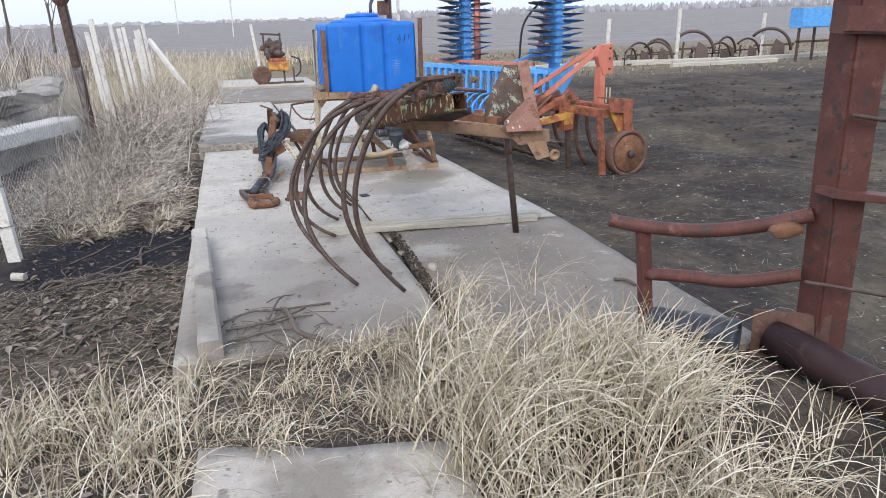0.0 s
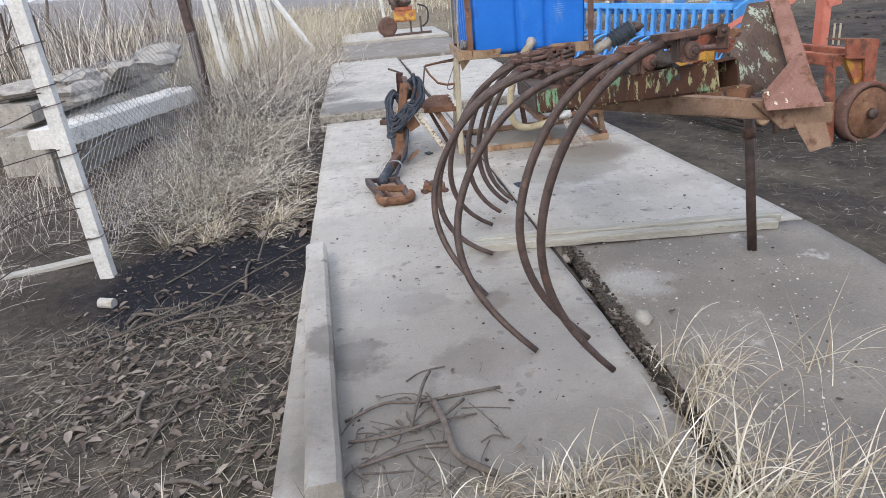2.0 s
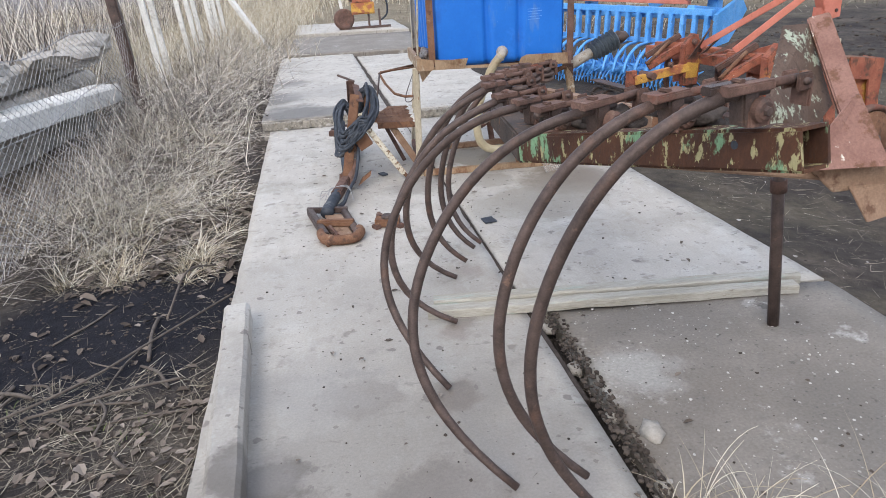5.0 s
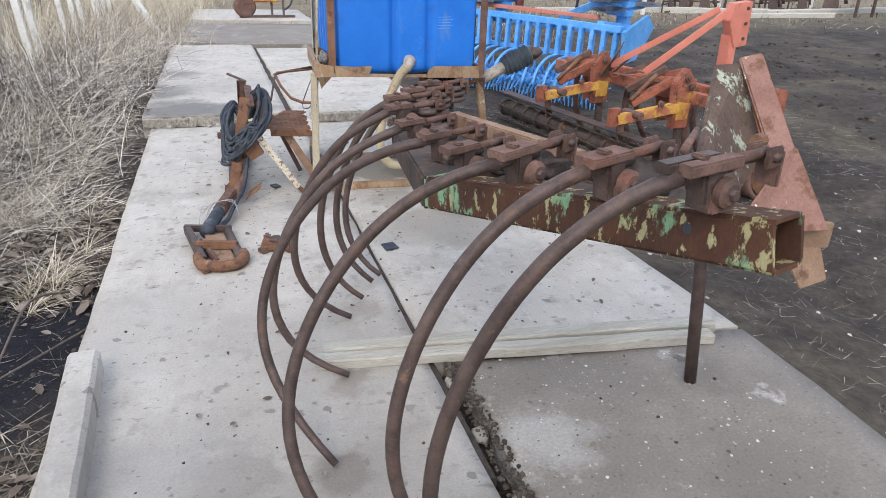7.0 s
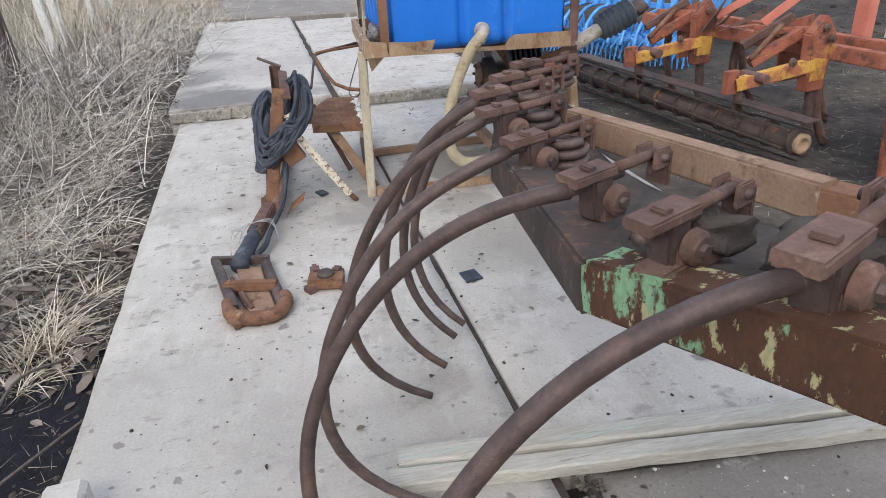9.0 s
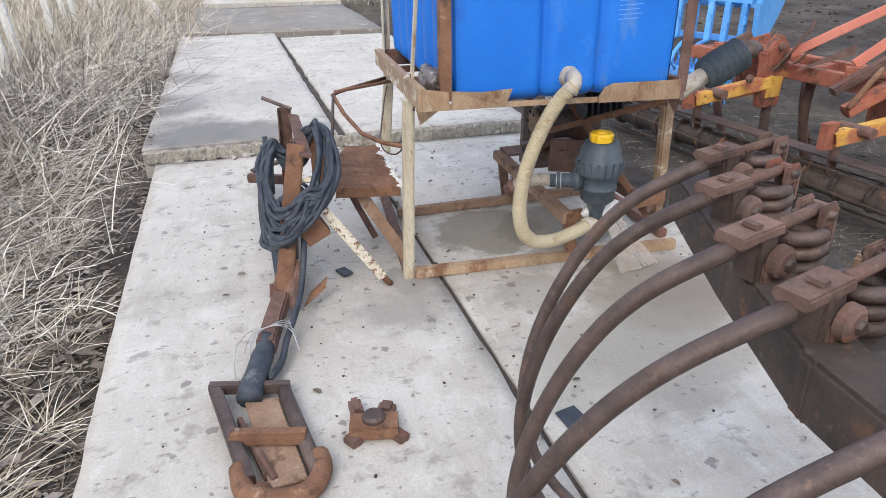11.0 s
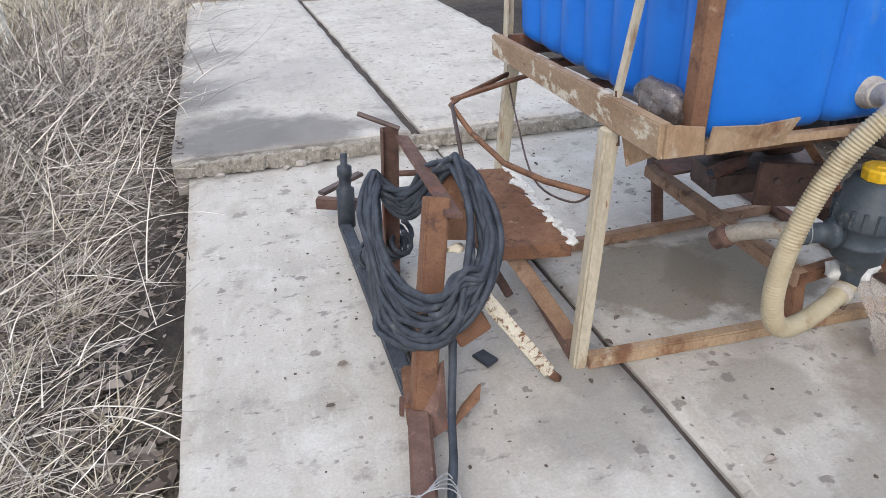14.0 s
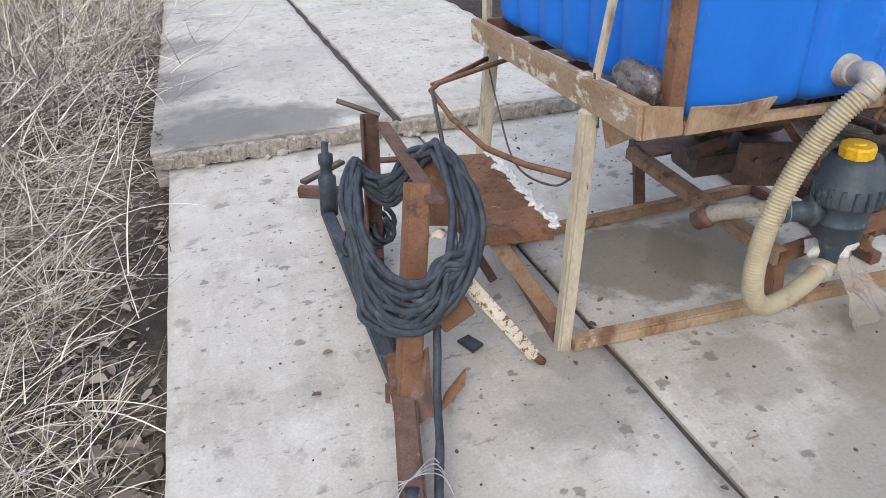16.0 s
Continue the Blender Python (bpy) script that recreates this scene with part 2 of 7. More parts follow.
STAINS_AND_KERB_SHADE = (((0.87, 5.04), 0.13, (0.07, 0.042, 0.03), 0.9, 1.6, 0.5), ((1.0, 5.62), 0.10, (0.10, 0.07, 0.05), 0.8, 1.6, 0.5), ((1.62, 8.56), 0.34, (0.17, 0.142, 0.102), 0.8, 0.9, 0.14), ((1.98, 8.5), 0.34, (0.17, 0.142, 0.102), 0.8, 0.9, 0.14), ((1.08, 8.12), 0.16, (0.27, 0.255, 0.23), 0.8, 0.9, 0.16), ((2.16, 7.66), 0.42, (0.21, 0.175, 0.132), 0.8, 1.2, 0.3), ((1.93, 7.28), 0.45, (0.28, 0.25, 0.205), 0.7, 1.2, 0.3), ((1.62, 7.84), 0.2, (0.30, 0.275, 0.235), 0.7, 1.0, 0.2), ((1.55, 7.2), 0.3, (0.31, 0.285, 0.24), 0.6, 1.2, 0.3), ((0.87, 4.99), 0.12, (0.13, 0.075, 0.05), 0.8),
          ((0.96, 5.53), 0.11, (0.17, 0.11, 0.08), 0.7), ((1.13, 6.22), 0.14, (0.24, 0.2, 0.17), 0.6), ((0.41, 6.91), 0.16, (0.27, 0.17, 0.12), 0.6),
          # blots around (0.12, 4.6): dirt plus the kerb beam's shadow painted on the slab
          ((0.39, 3.84), 0.75, (0.11, 0.096, 0.082), 0.85), ((1.05, 3.9), 0.5, (0.14, 0.123, 0.106), 0.75), ((0.5, 4.5), 1.25, (0.21, 0.192, 0.168), 0.75), ((0.12, 4.6), 0.22, (0.12, 0.105, 0.09), 0.8, 1.8, 0.3), ((0.75, 4.45), 0.25, (0.15, 0.13, 0.112), 0.75, 1.8, 0.3), ((0.5, 5.1), 0.2, (0.2, 0.18, 0.16), 0.7, 1.8, 0.3), ((0.79, 5.72), 0.9, (0.30, 0.28, 0.25), 0.55), ((0.08, 6.29), 0.7, (0.31, 0.29, 0.26), 0.5), ((0.2, 5.2), 0.4, (0.28, 0.265, 0.245), 0.6), ((1, 4.38), 0.5, (0.27, 0.25, 0.23), 0.6), ((1.24, 3.64), 0.3, (0.17, 0.155, 0.14), 0.7), ((0.15, 4.68), 0.16, (0.22, 0.205, 0.19), 0.6),
          ((-0.1, 10.75), 0.55, (0.13, 0.122, 0.112), 0.9, 1.2, 0.4), ((0.42, 10.6), 0.4, (0.14, 0.13, 0.118), 0.85, 1.2, 0.4), ((-0.4, 11.7), 0.55, (0.15, 0.14, 0.128), 0.85, 1.2, 0.5), ((-0.35, 12.9), 0.45, (0.18, 0.168, 0.152), 0.8, 1.2, 0.5), ((0.85, 10.62), 0.22, (0.2, 0.185, 0.165), 0.7), ((0.97, 7.83), 0.25, (0.24, 0.225, 0.205), 0.65), ((0.36, 11.98), 0.8, (0.29, 0.27, 0.25), 0.5), ((1.12, 8.01), 0.22, (0.26, 0.245, 0.225), 0.6), ((2.36, 7.74), 0.4, (0.19, 0.16, 0.13), 0.75),
          ((0.55, 2.44), 0.35, (0.17, 0.15, 0.125), 0.8), ((2.3, 6.64), 0.4, (0.3, 0.275, 0.24), 0.5), ((1.84, 6.34), 0.3, (0.36, 0.33, 0.29), 0.5))
CONCRETE = surf("concrete", (0.405, 0.376, 0.333), (0.468, 0.438, 0.392), 1.6, 0.68, 0, 0.4, 90, (((0.335, 0.31, 0.27), 1.9, 0.50, 0.68), ((0.52, 0.505, 0.465), 2.7, 0.53, 0.70), ((0.36, 0.325, 0.275), 4, 0.53, 0.72, (2, 0.8, 1)), ((0.50, 0.485, 0.445), 9, 0.54, 0.74, (2.5, 0.8, 1)), ((0.29, 0.265, 0.235), 6, 0.575, 0.66), ((0.23, 0.21, 0.19), 13, 0.60, 0.68, (0.7, 1.5, 1)), ((0.15, 0.135, 0.12), 26, 0.645, 0.69, (0.6, 1.4, 1)), ((0.13, 0.115, 0.105), 60, 0.685, 0.72), ((0.55, 0.535, 0.50), 40, 0.66, 0.72)), depth=0.008, blots=STAINS_AND_KERB_SHADE, pits=((4.0, 0.17, (0.21, 0.19, 0.165)), (9.0, 0.235, (0.17, 0.15, 0.135)), (23.0, 0.29, (0.18, 0.16, 0.14))), gloss=0.6, grit=0.5)
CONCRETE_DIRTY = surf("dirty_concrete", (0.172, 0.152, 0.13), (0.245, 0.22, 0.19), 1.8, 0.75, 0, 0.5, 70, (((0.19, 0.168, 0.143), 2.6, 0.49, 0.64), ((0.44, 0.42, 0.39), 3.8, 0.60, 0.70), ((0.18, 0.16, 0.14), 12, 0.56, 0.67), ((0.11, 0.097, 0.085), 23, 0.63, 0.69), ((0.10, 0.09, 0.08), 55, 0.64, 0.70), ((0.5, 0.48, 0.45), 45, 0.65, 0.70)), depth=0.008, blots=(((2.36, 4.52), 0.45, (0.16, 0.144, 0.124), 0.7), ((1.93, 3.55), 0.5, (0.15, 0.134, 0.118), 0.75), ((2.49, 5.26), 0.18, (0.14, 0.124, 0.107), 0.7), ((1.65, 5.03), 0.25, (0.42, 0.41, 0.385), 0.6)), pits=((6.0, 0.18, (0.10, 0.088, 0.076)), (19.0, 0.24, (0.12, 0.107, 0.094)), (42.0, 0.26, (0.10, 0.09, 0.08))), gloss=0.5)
CONCRETE_ROUGH = surf("broken_concrete", (0.30, 0.28, 0.25), (0.44, 0.41, 0.37), 9, 0.95, 0, 0.9, 40, (((0.16, 0.14, 0.12), 22, 0.6, 0.68),), depth=0.02)
GRAVELLY = surf("gravelly_concrete", (0.235, 0.215, 0.182), (0.36, 0.335, 0.29), 28, 0.95, 0, 1.0, 60, (((0.52, 0.49, 0.43), 45, 0.60, 0.66), ((0.14, 0.115, 0.09), 38, 0.60, 0.68)), depth=0.02)
CONCRETE_POST = surf("whitewashed_concrete", (0.58, 0.57, 0.54), (0.68, 0.67, 0.64), 5, 0.9, 0, 0.3, 60, (((0.40, 0.38, 0.35), 7, 0.55, 0.66),))
WOOD_GREY = surf("weathered_plank", (0.34, 0.32, 0.27), (0.44, 0.42, 0.37), 7, 0.85, 0, 0.4, 60, (((0.36, 0.43, 0.38), 6, 0.56, 0.66), ((0.22, 0.19, 0.15), 20, 0.62, 0.7)), stretch=(0.25, 3, 3))
WOOD_LIGHT = surf("weathered_pale_plank", (0.40, 0.385, 0.345), (0.49, 0.475, 0.43), 5, 0.8, 0, 0.25, 60, (((0.36, 0.29, 0.2), 14, 0.6, 0.7),), stretch=(0.3, 3, 3))
BRANCH = surf("branch_bark", (0.09, 0.075, 0.065), (0.16, 0.135, 0.115), 20, 0.9, 0, 0.4, 90)
BEAM_GRIMY = surf("grimy_beam", (0.05, 0.04, 0.035), (0.09, 0.066, 0.055), 7, 0.8, 0.1, 0.5, 100, (((0.17, 0.09, 0.055), 12, 0.57, 0.66), ((0.17, 0.22, 0.19), 16, 0.645, 0.67), ((0.15, 0.125, 0.105), 26, 0.60, 0.70)))
MUD = surf("dried_mud", (0.048, 0.040, 0.036), (0.086, 0.070, 0.061), 9, 0.95, 0, 0.8, 45, depth=0.02)
WIRE = surf("galvanised_wire", (0.30, 0.30, 0.30), (0.44, 0.44, 0.44), 20, 0.6, 0.4, 0.1, 90)
BRASS = surf("dirty_grey_fitting", (0.32, 0.285, 0.235), (0.43, 0.39, 0.33), 14, 0.5, 0.1, 0.2, 90, (((0.24, 0.15, 0.08), 18, 0.58, 0.68),))
STRAW = blade_mat("straw", ((0, (0.26, 0.21, 0.145)), (0.3, (0.40, 0.345, 0.25)), (0.7, (0.56, 0.505, 0.395)), (1, (0.74, 0.70, 0.60))))
DRY_STEM = blade_mat("dry_stems", ((0, (0.09, 0.075, 0.068)), (0.4, (0.22, 0.19, 0.172)), (0.62, (0.46, 0.41, 0.36)), (1, (0.85, 0.79, 0.69))))
PALE_STEM = blade_mat("pale_stems", ((0, (0.50, 0.45, 0.36)), (0.5, (0.66, 0.61, 0.51)), (1, (0.84, 0.80, 0.70))))
LITTER = blade_mat("litter", ((0, (0.085, 0.075, 0.062)), (0.4, (0.18, 0.155, 0.122)), (0.8, (0.33, 0.29, 0.225)), (1, (0.5, 0.455, 0.37))))
LEAF = blade_mat("dead_leaves", ((0, (0.06, 0.048, 0.04)), (0.4, (0.13, 0.104, 0.086)), (0.75, (0.20, 0.166, 0.138)), (1, (0.32, 0.277, 0.24))))
CLOD = blade_mat("soil_clods", ((0, (0.035, 0.028, 0.024)), (0.5, (0.065, 0.052, 0.043)), (1, (0.11, 0.09, 0.075))), 0.95)
CHIP = blade_mat("light_chips", ((0, (0.3, 0.28, 0.25)), (0.5, (0.45, 0.43, 0.4)), (1, (0.62, 0.6, 0.57))), 0.9)
GREEN_BIT = blade_mat("green_shoots", ((0, (0.10, 0.14, 0.05)), (1, (0.17, 0.21, 0.08))))
# horizon trees: pale grey-blue with distance haze painted into the colour
HAZED_TREE = blade_mat("haze_toned_far_trees", ((0, (0.36, 0.36, 0.39)), (1, (0.5, 0.5, 0.53))))


def ground_mat():
    m = bpy.data.materials.new("ground_soil")
    m.use_nodes = True
    nt = m.node_tree
    b = nt.nodes["Principled BSDF"]
    g = nt.nodes.new("ShaderNodeNewGeometry")
    s = nt.nodes.new("ShaderNodeSeparateXYZ")
    nt.links.new(g.outputs["Position"], s.inputs[0])

    def band(out, a0, a1):
        r = nt.nodes.new("ShaderNodeMapRange")
        r.inputs[1].default_value, r.inputs[2].default_value = a0, a1
        wob = nt.nodes.new("ShaderNodeMath")
        wob.operation = "MULTIPLY_ADD"
        nt.links.new(noise_tex(nt, 0.8, 5, 0.65), wob.inputs[0])
        wob.inputs[1].default_value = 3.0 * min(1.0, abs(a1 - a0))
        nt.links.new(out, wob.inputs[2])
        nt.links.new(wob.outputs[0], r.inputs[0])
        return r.outputs[0]

    n1, n2 = noise_tex(nt, 1.3, 8, 0.65), noise_tex(nt, 14, 6, 0.7)
    soil = ramp(nt, n1, ((0.3, (0.028, 0.025, 0.025)), (0.55, (0.062, 0.053, 0.047)), (0.72, (0.125, 0.105, 0.087))))
    soil = mix(nt, ramp(nt, noise_tex(nt, 0.45, 7, 0.7), ((0.48, (0, 0, 0)), (0.66, (0.65, 0.65, 0.65)))), soil, ramp(nt, noise_tex(nt, 5, 6, 0.7), ((0.3, (0.085, 0.076, 0.055)), (0.7, (0.185, 0.16, 0.115)))))
    litter = ramp(nt, n1, ((0.3, (0.050, 0.042, 0.036)), (0.5, (0.085, 0.071, 0.058)), (0.7, (0.15, 0.126, 0.098))))
    # far field soil, its colour greyed and lightened to include the haze
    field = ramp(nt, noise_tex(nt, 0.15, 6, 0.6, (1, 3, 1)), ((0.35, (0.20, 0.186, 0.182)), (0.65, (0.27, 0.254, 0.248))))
    grassy = ramp(nt, noise_tex(nt, 3.0, 6), ((0.3, (0.14, 0.118, 0.085)), (0.7, (0.27, 0.23, 0.165))))
    col = mix(nt, band(s.outputs["X"], 1.0, -1.6), soil, litter)
    oil = nt.nodes.new("ShaderNodeVectorMath")
    oil.operation = "DISTANCE"
    oil.inputs[1].default_value = (-0.90, 6.33, -0.15)
    nt.links.new(g.outputs["Position"], oil.inputs[0])
    od = nt.nodes.new("ShaderNodeMath")
    od.operation = "MULTIPLY_ADD"
    nt.links.new(noise_tex(nt, 2.2, 6), od.inputs[0])
    od.inputs[1].default_value = 1.1
    nt.links.new(oil.outputs["Value"], od.inputs[2])
    oilr = nt.nodes.new("ShaderNodeMapRange")
    oilr.inputs[1].default_value, oilr.inputs[2].default_value = 1.68, 1.25
    nt.links.new(od.outputs[0], oilr.inputs[0])
    col = mix(nt, oilr.outputs[0], col, (0.016, 0.016, 0.021))
    col = mix(nt, band(s.outputs["Y"], 21.0, 27.0), col, grassy)
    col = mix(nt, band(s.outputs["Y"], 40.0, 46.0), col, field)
    col = mix(nt, 0.8, col, ramp(nt, n2, ((0.3, (0.6, 0.6, 0.6)), (0.7, (1.35, 1.35, 1.35)))), "MULTIPLY")
    nt.links.new(col, b.inputs["Base Color"])
    b.inputs["Roughness"].default_value = 0.95
    b.inputs["Specular IOR Level"].default_value = 0.15
    bp = nt.nodes.new("ShaderNodeBump")
    bp.inputs["Strength"].default_value, bp.inputs["Distance"].default_value = 0.9, 0.03
    nt.links.new(mix(nt, 0.5, n2, noise_tex(nt, 60, 4)), bp.inputs["Height"])
    nt.links.new(bp.outputs[0], b.inputs["Normal"])
    return m


GROUND = ground_mat()

# ---- mesh helpers ----
V = Vector
ORIGIN = {}


def thing(name, base, label, category, group=""):
    e = new(name)
    e.location = base
    e.empty_display_size = 0.1
    ORIGIN[e.name] = V(base)
    return tagged(e, label, category, group)


def root_of(ob):
    while ob.parent:
        ob = ob.parent
    return ob


def finish(bm, name, material, smooth=False):
    me = bpy.data.meshes.new(name)
    bmesh.ops.recalc_face_normals(bm, faces=bm.faces)
    bm.to_mesh(me)
    bm.free()
    me.materials.append(material)
    if smooth:
        me.polygons.foreach_set("use_smooth", [True] * len(me.polygons))
    return me


def part(name, bm, material, parent, label="", smooth=False):
    """A mesh, given in world coordinates, as one object under a thing or a part."""
    o = ORIGIN[root_of(parent).name]
    bmesh.ops.translate(bm, verts=bm.verts, vec=-o)
    ob = new(name, finish(bm, name, material, smooth))
    ob.parent = parent
    return tagged(ob, label)


def solid(name, bm, material, label, category, group="", kind="", smooth=False):
    ob = new(name, finish(bm, name, material, smooth))
    return tagged(ob, label, category, group, kind)


def basis(p, q, up=(0, 0, 1)):
    d = (V(q) - V(p)).normalized()
    u = V(up)
    if abs(d.dot(u.normalized())) > 0.98:
        u = V((0, 1, 0))
    s = d.cross(u).normalized()
    return d, s, s.cross(d).normalized()


def bar(p, q, w, h, up=(0, 0, 1), bevel=0.004, bm=None, hollow=0.0):
    """A rectangular bar from p to q, w across and h along up; hollow: wall thickness of a square tube with open ends."""
    bm = bm or bmesh.new()
    p, q = V(p), V(q)
    d, s, u = basis(p, q, up)
    def ring(c, a, b):
        return [bm.verts.new(c + s * x * a / 2 + u * y * b / 2) for x, y in ((-1, -1), (1, -1), (1, 1), (-1, 1))]
    A, B = ring(p, w, h), ring(q, w, h)
    faces, edges = [], []
    for i in range(4):
        faces.append(bm.faces.new((A[i], A[(i + 1) % 4], B[(i + 1) % 4], B[i])))
    if hollow:
        C, D = ring(p, w - 2 * hollow, h - 2 * hollow), ring(q, w - 2 * hollow, h - 2 * hollow)
        for i in range(4):
            j = (i + 1) % 4
            bm.faces.new((A[j], A[i], C[i], C[j]))
            bm.faces.new((B[i], B[j], D[j], D[i]))
            bm.faces.new((C[j], C[i], D[i], D[j]))
    else:
        bm.faces.new(A[::-1])
        bm.faces.new(B)
    if bevel:
        long = [e for f in faces for e in f.edges if {e.verts[0] in A, e.verts[1] in A} == {True, False}]
        bmesh.ops.bevel(bm, geom=list(set(long)), offset=min(bevel, w / 3, h / 3), segments=2, affect="EDGES")
    return bm


def angle_iron(p, q, a, b, t=0.006, side=(1, 0, 0), up=(0, 0, 1)):
    """An L profile from p to q: one leg a along side, the other b along up."""
    bm = bmesh.new()
    p, q, s, u = V(p), V(q), V(side).normalized(), V(up).normalized()
    prof = [(0, 0), (a, 0), (a, t), (t, t), (t, b), (0, b)]
    A = [bm.verts.new(p + s * x + u * y) for x, y in prof]
    B = [bm.verts.new(q + s * x + u * y) for x, y in prof]
    for i in range(6):
        j = (i + 1) % 6
        bm.faces.new((A[i], A[j], B[j], B[i]))
    bm.faces.new(A[::-1])
    bm.faces.new(B)
    return bm


def smooth_path(pts, n=8):
    pts = [V(p) for p in pts]
    ext = [pts[0] * 2 - pts[1]] + pts + [pts[-1] * 2 - pts[-2]]
    out = []
    for i in range(1, len(ext) - 2):
        a, b, c, d = ext[i - 1:i + 3]
        for k in range(n):
            t = k / n
            out.append(0.5 * (2 * b + (c - a) * t + (2 * a - 5 * b + 4 * c - d) * t * t + (3 * b - a - 3 * c + d) * t ** 3))
    return out + [pts[-1]]


def tube(pts, r, seg=8, bm=None, caps=True):
    """A round tube along pts; r: one radius, or one for each point."""
    bm = bm or bmesh.new()
    pts = [V(p) for p in pts]
    rs = r if isinstance(r, (list, tuple)) else [r] * len(pts)
    t0 = (pts[1] - pts[0]).normalized()
    nrm = t0.orthogonal().normalized()
    rings = []
    for i, p in enumerate(pts):
        t = (pts[min(i + 1, len(pts) - 1)] - pts[max(i - 1, 0)]).normalized()
        nrm = (nrm - t * nrm.dot(t)).normalized()
        bn = t.cross(nrm)
        rings.append([bm.verts.new(p + (nrm * math.cos(a) + bn * math.sin(a)) * rs[i]) for a in (2 * math.pi * k / seg for k in range(seg))])
    for a, b in zip(rings, rings[1:]):
        for k in range(seg):
            bm.faces.new((a[k], a[(k + 1) % seg], b[(k + 1) % seg], b[k]))
    if caps:
        bm.faces.new(rings[0][::-1])
        bm.faces.new(rings[-1])
    return bm


def cyl(p, q, r, seg=14, bm=None, r2=None):
    return tube([p, q], [r, r2 if r2 is not None else r], seg, bm)


def lathe(p, axis, prof, seg=20, bm=None):
    """Turned body: prof is (distance along axis, radius)."""
    p, a = V(p), V(axis).normalized()
    bm = bm or bmesh.new()
    n = a.orthogonal().normalized()
    b = a.cross(n)
    rings = [[bm.verts.new(p + a * h + (n * math.cos(t) + b * math.sin(t)) * max(r, 1e-4)) for t in (2 * math.pi * k / seg for k in range(seg))] for h, r in prof]
    for A, B in zip(rings, rings[1:]):
        for k in range(seg):
            bm.faces.new((A[k], A[(k + 1) % seg], B[(k + 1) % seg], B[k]))
    bm.faces.new(rings[0][::-1])
    bm.faces.new(rings[-1])
    return bm


def prism(poly, normal, thick, bevel=0.0):
    """A plate: polygon of 3D points, given a thickness along normal."""
    bm = bmesh.new()
    n = V(normal).normalized() * thick
    A = [bm.verts.new(V(p)) for p in poly]
    B = [bm.verts.new(V(p) + n) for p in poly]
    bm.faces.new(A[::-1])
    bm.faces.new(B)
    k = len(poly)
    for i in range(k):
        bm.faces.new((A[i], A[(i + 1) % k], B[(i + 1) % k], B[i]))
    if bevel:
        bmesh.ops.bevel(bm, geom=bm.edges[:], offset=bevel, segments=2, affect="EDGES")
    return bm


def lump(c, size, rng, sub=2, rough=0.25):
    """A clod or stone: a dented round body."""
    bm = bmesh.new()
    bmesh.ops.create_icosphere(bm, subdivisions=sub, radius=1.0)
    off = V((rng.uniform(0, 99), rng.uniform(0, 99), rng.uniform(0, 99)))
    for v in bm.verts:
        v.co *= 1 + rough * 2 * noise.noise(v.co * 1.6 + off)
        v.co = V((v.co.x * size[0], v.co.y * size[1], v.co.z * size[2])) + V(c)
    return bm


def raw(name, verts, faces, material, label, category, kind="stuff", smooth=False):
    me = bpy.data.meshes.new(name)
    me.from_pydata([tuple(v) for v in verts], [], faces)
    me.materials.append(material)
    if smooth:
        me.polygons.foreach_set("use_smooth", [True] * len(me.polygons))
    return tagged(new(name, me), label, category, "", kind)


# ---- ground ----
def rise(x, y):
    """Height of the ground without its clods."""
    r = math.hypot(x - 1, y - 6)
    z = -0.13 - 0.10 * min(1, max(0, (x - 3.1) / 1.5)) - 0.07 * min(1, max(0, (-0.5 - x) / 1.0))
    bank = min(1, max(0, (-0.75 - x) / 0.9)) * min(1, max(0, (y - 8.8) / 2.6)) * min(1, max(0, (26 - y) / 6)) * min(1, max(0, (x + 14) / 6))
    z += 0.16 * bank * bank * (3 - 2 * bank)
    far = max(0.0, r - 22)
    z += 0.0075 * far * far / (far + 40)
    return z


SLABS_OUT = ((-0.02, 3.7, 1.25, 10.5), (1.52, 3.15, 2.55, 10.5), (-0.35, 10.45, 2.2, 15.8), (0.12, -1.5, 1.1, 2.5))


def ground_height(x, y):
    z = rise(x, y)
    r = math.hypot(x - 1, y - 6)
    amp = 1.0 / (1 + max(0, r - 15) / 20)
    right = min(1, max(0, (x - 2.7) / 1.2)) * min(1, max(0, (26 - y) / 6))
    z += amp * (0.035 + 0.05 * right) * noise.noise(V((x * 0.9, y * 0.9, 1.3)))
    z += amp * (0.012 + 0.025 * right) * noise.noise(V((x * 3.1, y * 3.1, 5.3)))
    if r < 14:
        z += (0.006 + 0.014 * right) * noise.noise(V((x * 11, y * 11, 9.1)))
    if 0.0 < x < 3.0 and 2.3 < y < 4.0 and not (y > 3.7 and x < 1.4):
        z = max(z, -0.035 + 0.02 * noise.noise(V((x * 5, y * 5, 2))))
    if 2.45 < x < 3.9 and 2.5 < y < 11:
        k = min(1, max(0, (3.9 - x) / 0.9))
        z = z * (1 - k) + k * max(z, -0.05 + 0.02 * noise.noise(V((x * 4, y * 4, 2))))
    for x0, y0, x1, y1 in SLABS_OUT:
        if x0 < x < x1 and y0 < y < y1:
            z = min(z, -0.17)
    return z


def axis_steps(lo, hi, fine, out0, out1, grow):
    a = list(np.arange(lo, hi + 1e-6, fine))
    s, left = fine, a[0]
    pre = []
    while left > out0:
        s *= grow
        left -= s
        pre.append(left)
    s, right = fine, a[-1]
    post = []
    while right < out1:
        s *= grow
        right += s
        post.append(right)
    return pre[::-1] + a + post


